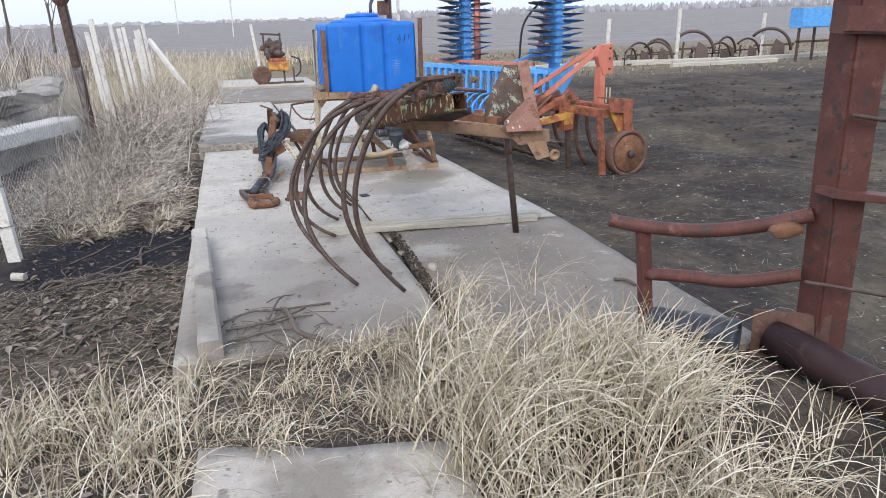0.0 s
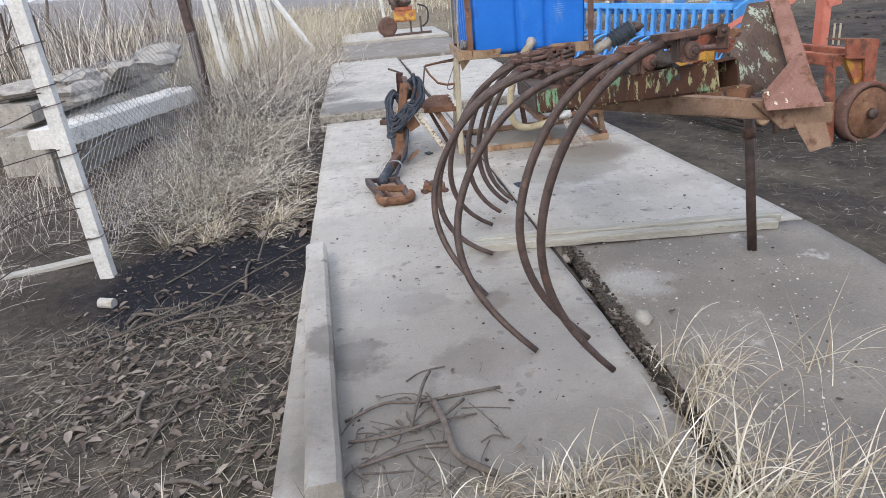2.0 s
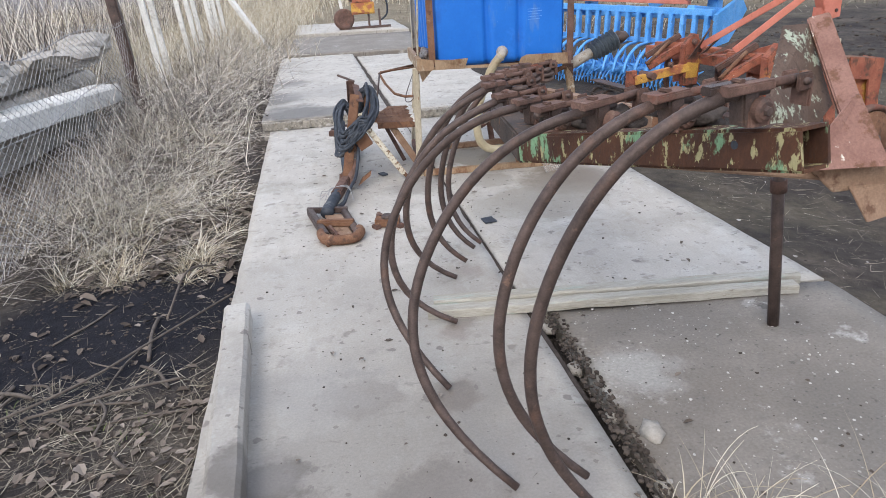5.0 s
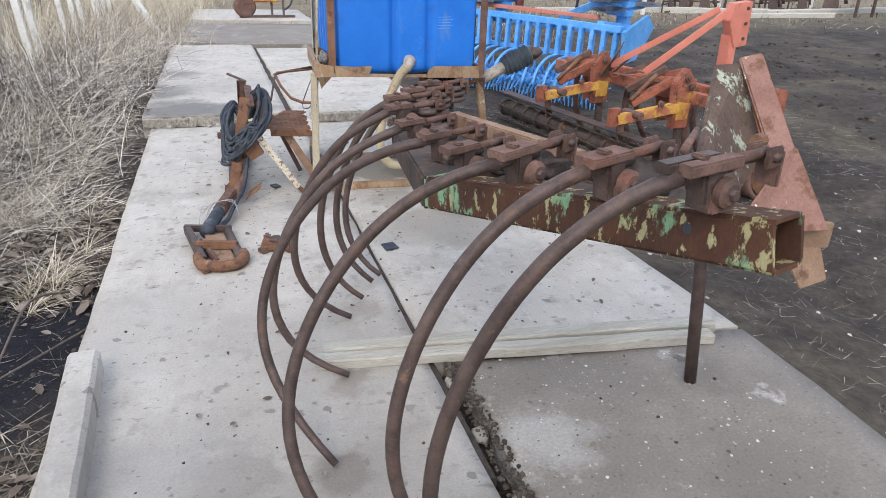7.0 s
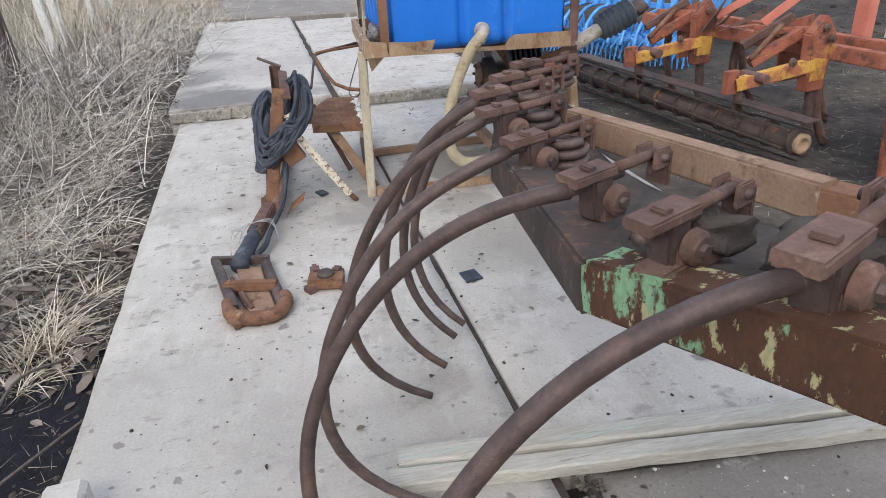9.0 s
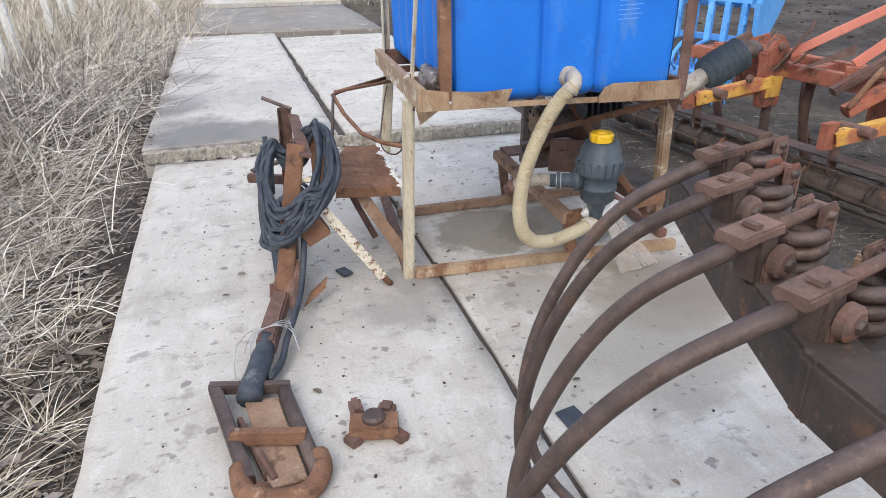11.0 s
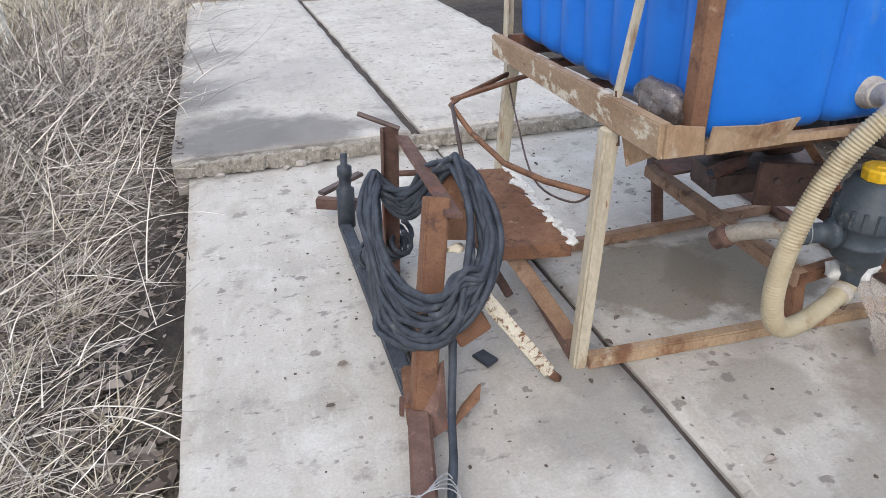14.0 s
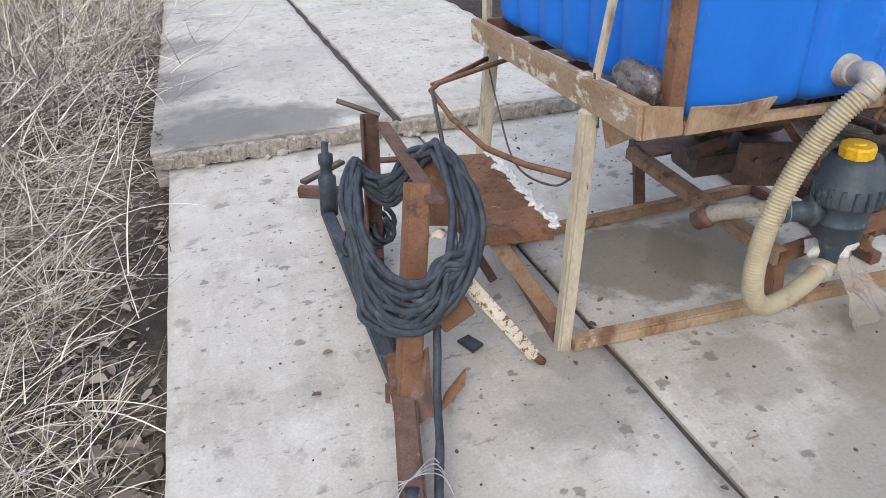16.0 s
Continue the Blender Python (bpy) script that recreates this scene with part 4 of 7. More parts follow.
part("corner_post", angle_iron((2.265, 7.84, 0.88), (2.275, 7.84, 1.70), -0.045, 0.045, 0.006, (1, 0, 0), (0, 1, 0)), RUST, stand, "brown rusty upright angle iron")
part("side_strap", bar((1.122, 8.115, 0.955), (1.150, 7.985, 1.60), 0.032, 0.012, up=(1, 0, 0), bevel=0.002), CREAM, stand, "pale flat upright strap")
part("strap_rod", cyl((1.118, 8.08, 0.83), (1.120, 8.112, 0.98), 0.007, 8), RUST, stand)
part("corner_post", angle_iron((1.19, 9.26, 0.86), (1.20, 9.26, 1.60), 0.045, -0.045, 0.006, (1, 0, 0), (0, 1, 0)), CREAM, stand)
part("corner_post", angle_iron((2.30, 9.26, 0.84), (2.30, 9.26, 1.64), -0.045, -0.045, 0.006, (1, 0, 0), (0, 1, 0)), RUST, stand)
part("gusset", prism([(1.11, 8.06, 0.90), (1.21, 7.88, 0.895), (1.14, 8.06, 0.77)], (0.5, 0.9, 0), 0.008), TAN, stand)
part("gusset", prism([(2.21, 7.93, 0.86), (2.30, 7.92, 0.84), (2.34, 8.03, 0.66)], (0.2, 0.9, 0), 0.03), RUST, stand)
part("diagonal_brace", bar((2.40, 8.18, 0.10), (1.97, 8.56, 0.81), 0.03, 0.03, bevel=0.003), RUST_ORANGE, stand)
part("diagonal_brace", bar((2.25, 7.95, 0.82), (1.93, 8.55, 0.54), 0.035, 0.03, bevel=0.003), RUST_ORANGE, stand)
part("step_bar", tube([(1.19, 9.19, 0.745), (0.90, 8.95, 0.742), (0.850, 8.89, 0.738), (0.89, 8.76, 0.665), (0.95, 8.56, 0.612), (1.02, 8.36, 0.618), (1.09, 8.14, 0.655)], 0.011, 8), RUST_ORANGE, stand, "bent rusty flat bar step", True)
part("step_bar", bar((0.87, 8.93, 0.745), (1.35, 9.21, 0.735), 0.03, 0.012, bevel=0.002), RUST_ORANGE, stand)
part("step_rod", cyl((0.853, 8.885, 0.74), (0.80, 8.55, 0.60), 0.008, 8), RUST_DARK, stand, "", True)
part("wire_tie", tube(smooth_path([(1.09, 8.13, 0.67), (1.05, 8.22, 0.60), (1.03, 8.48, 0.575), (1.12, 8.9, 0.65), (1.19, 9.18, 0.70)], 6), 0.004, 6), RUST_DARK, stand, "", True)
# pump frame below
part("pump_rail", bar((1.812, 9.0, 0.285), (1.86, 8.06, 0.245), 0.06, 0.055, bevel=0.005), DUSTY_RUST, stand, "brown channel carrying the pump")
part("pump_rail", bar((2.25, 9.02, 0.25), (2.33, 8.10, 0.245), 0.05, 0.06, bevel=0.005), RUST, stand)
part("pump_post", bar((1.858, 8.955, 0.0), (1.822, 8.955, 0.27), 0.05, 0.03, up=(0, 1, 0), bevel=0.004), RUST, stand)
part("pump_post", bar((1.912, 8.10, 0.0), (1.88, 8.10, 0.23), 0.05, 0.045, up=(0, 1, 0), bevel=0.004), RUST_ORANGE, stand)
part("pump_bracket", bar((1.85, 8.075, 0.245), (2.44, 8.13, 0.275), 0.045, 0.05, bevel=0.004), RUST_ORANGE, stand, "orange rusty bracket")
part("pump_plate", bar((1.83, 8.93, 0.32), (2.3, 8.95, 0.32), 0.16, 0.012, bevel=0.002), RUST, stand)
pump = part("pump_housing", lathe((1.93, 8.72, 0.54), (1, -0.1, 0), ((0, 0.05), (0.02, 0.12), (0.09, 0.13), (0.11, 0.09), (0.2, 0.09), (0.22, 0.11), (0.34, 0.11), (0.36, 0.06)), 18), RUST_DARK, stand, "dark greasy pump housing", True)
for a in range(7):
    part("cooling_fin", lathe((2.02 + 0.032 * a, 8.36, 0.74), (1, -0.1, 0.15), ((0, 0.085), (0.006, 0.10), (0.014, 0.085)), 18), RUBBER, pump, "black ribbed sleeve" if a == 0 else "", True)
part("pump_flange", lathe((1.905, 8.70, 0.545), (1, -0.1, 0), ((0, 0.075), (0.01, 0.085), (0.03, 0.085), (0.04, 0.07)), 20), DUSTY_RUST, pump, "", True)
for a in range(6):
    c = 2 * math.pi * a / 6
    part("flange_bolt", lathe((1.895, 8.70 + 0.065 * math.cos(c), 0.545 + 0.065 * math.sin(c)), (1, -0.1, 0), ((0, 0.010), (0.014, 0.010)), 6), RUST_DARK, pump)
part("pump_neck", bar((2.12, 8.62, 0.64), (2.14, 8.60, 0.82), 0.11, 0.10, up=(0, 1, 0), bevel=0.012), PLASTIC_DARK, pump)
part("pump_base", bar((1.86, 8.68, 0.375), (2.35, 8.64, 0.375), 0.2, 0.1, bevel=0.01), RUST_DARK, stand)
part("pump_bracket", bar((1.89, 8.40, 0.46), (2.16, 8.30, 0.45), 0.03, 0.17, bevel=0.004), RUST, stand, "rusty plate with bolt holes")
for a in (0.2, 0.5, 0.8):
    part("bracket_bolt", lathe((1.89 + 0.27 * a, 8.382 - 0.1 * a, 0.48), (-0.35, -0.93, 0), ((0, 0.013), (0.014, 0.012)), 8), RUST_DARK, stand)
part("pipe_stub", cyl((1.82, 8.58, 0.44), (1.98, 8.60, 0.46), 0.028, 14), RUST, stand, "", True)
# black disc on the stub's end painted as its dark bore
part("pipe_bore", cyl((1.816, 8.579, 0.4395), (1.824, 8.581, 0.4405), 0.018, 12), RUBBER, stand)
# line filter
filt = part("filter_body", lathe((1.948, 7.95, 0.265), (0, 0, 1), ((0, 0.03), (0.05, 0.032), (0.09, 0.045), (0.115, 0.072), (0.12, 0.078), (0.17, 0.080), (0.173, 0.085), (0.183, 0.085), (0.186, 0.081), (0.235, 0.086), (0.245, 0.100), (0.252, 0.103), (0.315, 0.103), (0.322, 0.092), (0.36, 0.092), (0.372, 0.080), (0.395, 0.074), (0.395, 0.05)), 28), PLASTIC_DARK, stand, "dark grey plastic line filter", True)
for k in range(18):
    a = 2 * math.pi * k / 18
    c = V((1.948 + 0.103 * math.cos(a), 7.95 + 0.103 * math.sin(a), 0.548))
    part("grip_rib", bar(c - V((0, 0, 0.031)), c + V((0, 0, 0.031)), 0.013, 0.016, up=(math.cos(a), math.sin(a), 0), bevel=0.003), PLASTIC_DARK, filt)
part("filter_cap", lathe((1.945, 7.95, 0.657), (0, 0, 1), ((0, 0.046), (0.004, 0.052), (0.034, 0.054), (0.042, 0.048), (0.042, 0.022), (0.047, 0.018)), 10), YELLOW_CAP, filt, "yellow plastic cap")
part("filter_inlet", lathe((1.875, 7.965, 0.475), (-1, 0.35, -0.02), ((0, 0.04), (0.012, 0.04), (0.016, 0.050), (0.04, 0.050), (0.045, 0.034), (0.10, 0.033), (0.104, 0.038), (0.118, 0.038), (0.12, 0.03), (0.15, 0.03)), 16), PLASTIC_DARK, filt, "", True)
part("inlet_hose", tube(smooth_path([(1.77, 8.005, 0.472), (1.71, 8.06, 0.465), (1.66, 8.13, 0.435), (1.635, 8.19, 0.395)]), 0.030, 14), BRASS, stand, "pale rubber hose stub", True)
part("hose_elbow", lathe((1.637, 8.185, 0.40), (-0.5, 0.5, -0.6), ((0, 0.036), (0.01, 0.041), (0.03, 0.041), (0.034, 0.034), (0.06, 0.034), (0.065, 0.026)), 14), RUST, stand, "", True)
part("hose_clamp", lathe((1.785, 7.995, 0.473), (-0.85, 0.45, -0.04), ((0, 0.036), (0.004, 0.037), (0.02, 0.037), (0.024, 0.036)), 16), WIRE, stand, "", True)


def ribbed(pts, r, rib, every, seg=16):
    """A corrugated hose."""
    path = smooth_path(pts, 40)
    rs, acc = [], 0.0
    for i, p in enumerate(path):
        if i:
            acc += (p - path[i - 1]).length
        rs.append(r + rib * (0.5 + 0.5 * math.cos(2 * math.pi * acc / every)))
    return tube(path, rs, seg)


hp = [(1.70, 7.735, 0.975), (1.645, 7.76, 0.905), (1.60, 7.785, 0.808), (1.56, 7.795, 0.705), (1.522, 7.795, 0.582), (1.507, 7.795, 0.44), (1.53, 7.80, 0.33), (1.585, 7.815, 0.27), (1.69, 7.85, 0.245), (1.83, 7.90, 0.252), (1.95, 7.95, 0.272)]
part("suction_hose", ribbed(hp[:8], 0.0275, 0.0045, 0.0098, 18), HOSE, stand, "cream ribbed suction hose hanging in a loop", True)
part("hose_tail", tube(smooth_path(hp[6:]), 0.031, 16), HOSE, stand, "", True)
part("hose_clamp", lathe((1.885, 7.92, 0.26), (0.9, 0.38, 0.12), ((0, 0.036), (0.004, 0.040), (0.026, 0.040), (0.03, 0.036)), 16), BRASS, stand, "", True)
part("clamp_screw", cyl((1.90, 7.905, 0.215), (1.915, 7.91, 0.232), 0.009, 8), RUST, stand)
part("foam_block", lump((2.0, 8.0, 0.30), (0.10, 0.05, 0.045), random.Random(8), 3, 0.25), CONCRETE_POST, stand, "dirty white lump of foam beside the filter", True)


def crinkled(c, size, seed):
    """A crumpled film bag."""
    bm = bmesh.new()
    bmesh.ops.create_icosphere(bm, subdivisions=4, radius=1.0)
    for v in bm.verts:
        p = v.co.copy()
        r = 1 + 0.3 * noise.noise(p * 1.5 + V((seed, 0, 0))) + 0.22 * abs(noise.noise(p * 4 + V((seed, 3, 0)))) - 0.08 * abs(noise.noise(p * 9 + V((0, seed, 0))))
        v.co = V((p.x * size[0] * r + c[0], p.y * size[1] * r + c[1], p.z * size[2] * r + c[2]))
    return bm


def torn_film(a, b, c, d, seed):
    """A hanging, creased sheet of film between four corners."""
    bm = bmesh.new()
    a, b, c, d = V(a), V(b), V(c), V(d)
    n = 14
    nrm = (b - a).cross(d - a).normalized()
    rows = []
    for j in range(n + 1):
        row = []
        for i in range(n + 1):
            u, v = i / n, j / n
            p = (a * (1 - u) + b * u) * (1 - v) + (d * (1 - u) + c * u) * v
            p += nrm * (0.035 * noise.noise(V((u * 3, v * 2, seed))) + 0.018 * abs(noise.noise(V((u * 8, v * 7, seed + 4)))))
            if j in (0, n) or i in (0, n):
                p += (p - (a + c) / 2) * 0.12 * noise.noise(V((u * 6, v * 6, seed + 9)))
            row.append(bm.verts.new(p))
        rows.append(row)
    for P, Q in zip(rows, rows[1:]):
        for i in range(n):
            bm.faces.new((P[i], P[i + 1], Q[i + 1], Q[i]))
    bmesh.ops.solidify(bm, geom=bm.faces[:], thickness=0.0015)
    return bm


part("plastic_bag", torn_film((2.02, 7.99, 0.30), (2.12, 8.02, 0.24), (2.30, 7.92, 0.01), (2.06, 7.86, 0.012), 3), film, stand, "torn dusty clear plastic film")
part("plastic_bag", crinkled((1.172, 7.975, 0.985), (0.045, 0.105, 0.055), 9), BAG, stand, "crumpled dark dusty plastic bag", True)
# drive shaft with bellows
sh = part("shaft_tube", cyl((2.26, 8.00, 0.80), (2.49, 8.05, 0.895), 0.042, 16), BRASS, stand, "grey shaft guard", True)
bell = []
for k in range(15):
    bell.append((0.0165 * k, 0.048 + 0.014 * min(1, k / 4) + (0.02 if k % 2 else 0)))
part("bellows", lathe((2.48, 8.05, 0.89), (0.88, 0.1, 0.38), bell, 20), PLASTIC_DARK, sh, "grey rubber bellows")
part("shaft_end", lump((2.74, 8.09, 0.99), (0.06, 0.05, 0.05), random.Random(4), 2, 0.2), RUST_DARK, sh, "", True)

tank = thing("liquid_tank", (1.712, 8.575, 0.895), "large blue plastic liquid tank with moulded ribs on a stand", "tank")


def tank_body():
    """Rounded box with two grooves on its long faces and flutes on its ends."""
    bm = bmesh.new()
    x0, x1, y0, y1, z0, z1 = 1.238, 2.215, 7.868, 9.22, 0.892, 1.675
    outline = []
    n = 64
    def prof_x(t):
        # face along x with three panels
        g = 0.0
        for c in (0.395, 0.645):
            g += 0.038 * math.exp(-((t - c) / 0.019) ** 2)
        return g
    per = []
    for k in range(n):
        t = k / n
        per.append((x0 + (x1 - x0) * t, y0 + prof_x(t), (0, -1)))
    for k in range(n):
        t = k / n
        per.append((x1 - 0.034 * (0.5 + 0.5 * math.cos(t * 2 * math.pi * 7)) ** 2, y0 + (y1 - y0) * t, (1, 0)))
    for k in range(n):
        t = k / n
        per.append((x1 + (x0 - x1) * t, y1 - prof_x(1 - t), (0, 1)))
    for k in range(n):
        t = k / n
        per.append((x0 + 0.034 * (0.5 + 0.5 * math.cos(t * 2 * math.pi * 7)) ** 2, y1 + (y0 - y1) * t, (-1, 0)))
    cx, cy = (x0 + x1) / 2, (y0 + y1) / 2
    hx, hy = (x1 - x0) / 2, (y1 - y0) / 2
    rc = 0.045
    def round_corner(x, y):
        ex, ey = abs(x - cx) - (hx - rc), abs(y - cy) - (hy - rc)
        if ex > 0 and ey > 0:
            l = math.hypot(ex, ey)
            if l > rc:
                ex, ey = ex / l * rc, ey / l * rc
            return cx + math.copysign(hx - rc + ex, x - cx), cy + math.copysign(hy - rc + ey, y - cy)
        return x, y
    levels = []
    m = 34
    for j in range(m + 1):
        t = j / m
        zz = z0 + (z1 - z0) * t
        d = min(zz - z0, z1 - zz)
        inset = 0.0 if d > 0.04 else 0.04 - math.sqrt(max(0, 0.04 ** 2 - (0.04 - d) ** 2))
        bulge = 0.006 * math.sin(math.pi * t)
        levels.append((zz, inset * 0.8 - bulge))
    rings = []
    for zz, ins in levels:
        ring = []
        for x, y, _ in per:
            x, y = round_corner(x, y)
            ring.append(bm.verts.new((cx + (x - cx) * (1 - ins / hx), cy + (y - cy) * (1 - ins / hy), zz)))
        rings.append(ring)
    for A, B in zip(rings, rings[1:]):
        for k in range(len(A)):
            bm.faces.new((A[k], A[(k + 1) % len(A)], B[(k + 1) % len(A)], B[k]))
    bm.faces.new(rings[0][::-1])
    bm.faces.new(rings[-1])
    return bm


part("tank_body", tank_body(), BLUE_TANK, tank, "", True)
part("top_boss", lathe((1.72, 8.48, 1.667), (0, 0, 1), ((0, 0.36), (0.02, 0.36), (0.035, 0.33), (0.04, 0.25), (0.055, 0.22), (0.06, 0.2)), 28), BLUE_TANK, tank, "", True)
part("lid", lathe((1.72, 8.48, 1.725), (0, 0, 1), ((0, 0.19), (0.03, 0.19), (0.04, 0.17), (0.05, 0.05)), 24), BLUE_TANK, tank, "", True)
part("moulded_mark", lathe((1.745, 7.871, 1.565), (0, -1, 0), ((0, 0.022), (0.004, 0.020), (0.004, 0.012), (0.001, 0.010)), 14), BLUE_TANK, tank)
part("outlet", lathe((1.735, 7.885, 0.975), (-0.25, -1, 0.1), ((0, 0.044), (0.03, 0.044), (0.034, 0.036), (0.06, 0.036), (0.07, 0.030)), 16), BRASS, tank, "dirty grey outlet elbow", True)
part("outlet_elbow", tube(smooth_path([(1.722, 7.83, 0.98), (1.712, 7.775, 0.992), (1.700, 7.745, 0.975), (1.680, 7.743, 0.945)]), [0.031] * 20 + [0.034] * 5, 14), BRASS, tank, "", True)
for k, (xx, zz, w) in enumerate(((2.01, 1.51, 0.05), (2.08, 1.51, 0.02), (2.12, 1.51, 0.035), (2.02, 1.47, 0.04), (2.07, 1.48, 0.03))):
    part("marker_stroke", bar((xx, 7.860, zz - 0.03), (xx + w * 0.5, 7.860, zz + 0.03), 0.005, 0.003, up=(0, 1, 0), bevel=0), RUBBER, tank)
for k in range(5):
    part("moulded_text_bar", bar((1.93, 7.862, 1.265 - 0.018 * k), (2.02 + 0.015 * (k % 2), 7.862, 1.267 - 0.018 * k), 0.002, 0.003, up=(0, 0, 1), bevel=0), BLUE_MARK, tank, "faint pale moulded lettering" if k == 0 else "")
# pump head and uprights standing behind the tank
mast = thing("filler_mast", (2.22, 9.6, 0.0), "rusty filler mast with a black pipe behind the tank", "mast")
part("post", bar((2.22, 9.62, 0.0), (2.25, 9.58, 1.98), 0.06, 0.06, up=(0, 1, 0)), RUST_DARK, mast)
part("post", bar((2.36, 9.58, 0.0), (2.37, 9.58, 1.93), 0.035, 0.035, up=(0, 1, 0)), CONCRETE_POST, mast)
part("head_box", bar((2.17, 9.58, 1.75), (2.17, 9.58, 1.93), 0.14, 0.1, up=(0, 1, 0), bevel=0.01), RUST, mast)
part("pipe", tube(smooth_path([(2.21, 9.52, 1.93), (2.08, 9.36, 2.03), (1.93, 9.05, 1.90), (1.87, 8.75, 1.79)]), 0.02, 10), RUBBER, mast, "bent black pipe", True)

# ---- towing arm with cable ----
arm = thing("towing_arm", (0.48, 8.08, 0.0), "rusty towing arm with a coil of black cable lying on concrete", "towing arm")
part("fork_bar", bar((0.205, 7.40, 0.04), (0.322, 6.90, 0.035), 0.045, 0.055, bevel=0.006), RUST_DARK, arm, "flat dark fork side")
part("fork_bar", cyl((0.448, 7.33, 0.04), (0.533, 6.88, 0.035), 0.026, 12), RUST_DARK, arm, "", True)
part("fork_bar", bar((0.292, 7.22, 0.025), (0.375, 6.93, 0.022), 0.02, 0.035, bevel=0.004), RUST, arm)
part("fork_plate", prism([(0.305, 7.33, 0.022), (0.425, 7.30, 0.022), (0.50, 6.88, 0.018), (0.385, 6.86, 0.018)], (0, 0, 1), 0.014, 0.003), DUSTY_RUST, arm, "grey dusty plate between the fork bars")
part("fork_head", bar((0.188, 7.405, 0.05), (0.468, 7.338, 0.05), 0.04, 0.04, bevel=0.006), RUST_DARK, arm)
part("fork_cross", bar((0.268, 7.105, 0.055), (0.508, 7.045, 0.055), 0.055, 0.05, bevel=0.012), RUST_ORANGE, arm, "bright rusty cross piece")
part("fork_toe", tube(smooth_path([(0.292, 6.97, 0.035), (0.315, 6.86, 0.035), (0.40, 6.81, 0.035), (0.50, 6.82, 0.035), (0.545, 6.90, 0.035), (0.54, 6.97, 0.035)], 6), 0.033, 10), RUST_ORANGE, arm, "", True)
part("fork_pin", cyl((0.35, 7.02, 0.055), (0.40, 6.90, 0.03), 0.012, 8), RUST, arm)
part("fork_skid", lump((0.345, 6.84, 0.025), (0.05, 0.06, 0.03), random.Random(3), 2, 0.25), RUST_ORANGE, arm, "", True)
part("lower_tube", tube(smooth_path([(0.325, 7.30, 0.05), (0.345, 7.39, 0.06), (0.375, 7.50, 0.075), (0.405, 7.62, 0.09)], 5), [0.046] * 6 + [0.042] * 6 + [0.037] * 4, 12), RUBBER, arm, "black greasy sleeve", True)
part("lower_tube", bar((0.395, 7.57, 0.085), (0.475, 7.99, 0.075), 0.072, 0.07, bevel=0.008), RUST, arm, "rusty square drawbar")
part("lower_tube", bar((0.475, 7.99, 0.07), (0.50, 8.18, 0.065), 0.08, 0.09, bevel=0.008), RUST_ORANGE, arm)
part("foot_plate", prism([(0.428, 8.03, 0.10), (0.455, 7.925, 0.055), (0.50, 7.90, 0.05), (0.545, 7.915, 0.06), (0.568, 8.02, 0.225)], (0.1, 0.6, 0.7), 0.01), RUST, arm, "rusty triangular plate")
part("foot_plate", prism([(0.56, 7.945, 0.025), (0.60, 7.97, 0.085), (0.675, 8.01, 0.125), (0.662, 7.985, 0.085)], (0.4, -0.8, 0.3), 0.01), RUST_ORANGE, arm)
part("foot_ear", bar((0.425, 8.02, 0.055), (0.432, 8.03, 0.115), 0.014, 0.02, up=(0, 1, 0), bevel=0.003), RUST, arm)
part("upright_tube", bar((0.485, 7.99, 0.10), (0.613, 8.21, 0.690), 0.072, 0.06, up=(0, 1, 0), bevel=0.006, hollow=0.006), RUST_ORANGE, arm, "open rusty square tube upright")
part("upright_bar", angle_iron((0.530, 8.86, 0.05), (0.555, 8.80, 0.715), 0.068, 0.035, 0.006, (1, 0, 0), (0, -1, 0)), RUST, arm, "upright brown angle iron")
part("top_rod", cyl((0.487, 8.86, 0.757), (0.625, 8.79, 0.705), 0.010, 8), RUST_DARK, arm)
part("slanted_bar", bar((0.632, 8.79, 0.672), (0.648, 8.14, 0.655), 0.055, 0.014, up=(0.25, 0, 1), bevel=0.003), RUST, arm)
part("link_rod", cyl((0.60, 8.72, 0.56), (0.70, 8.72, 0.55), 0.012, 8), RUST, arm, "", True)
part("back_plate", prism([(0.68, 8.43, 0.42), (0.775, 8.40, 0.415), (0.778, 8.42, 0.66), (0.685, 8.46, 0.675)], (0.3, 1, 0), 0.012), RUST_ORANGE, arm)
part("socket", bar((0.60, 8.03, 0.435), (0.665, 8.03, 0.315), 0.11, 0.07, up=(0, 1, 0), bevel=0.005, hollow=0.007), RUST_ORANGE, arm, "open rusty socket")
part("rag", lump((0.65, 8.14, 0.548), (0.03, 0.02, 0.012), random.Random(14), 2, 0.5), CREAM, arm, "dirty white scrap of foam", True)
part("base_bar", bar((0.438, 9.40, 0.05), (0.478, 8.10, 0.045), 0.055, 0.06, bevel=0.008), RUBBER, arm, "dark greasy base bar")
part("base_bar", bar((0.60, 9.35, 0.05), (0.53, 8.15, 0.045), 0.045, 0.05, bevel=0.008), BEAM_GRIMY, arm)
part("cross_bar", bar((0.335, 9.585, 0.09), (0.62, 9.45, 0.09), 0.05, 0.055, bevel=0.006), RUST, arm)
part("cross_bar", bar((0.36, 9.62, 0.12), (0.585, 9.78, 0.13), 0.045, 0.02, bevel=0.004), RUST_DARK, arm)
part("pin", lathe((0.447, 9.37, 0.05), (0.06, 0, 1), ((0, 0.042), (0.19, 0.042), (0.20, 0.028), (0.25, 0.028), (0.255, 0.034), (0.30, 0.034), (0.305, 0.016), (0.36, 0.016)), 12), RUBBER, arm, "black upright pin", True)
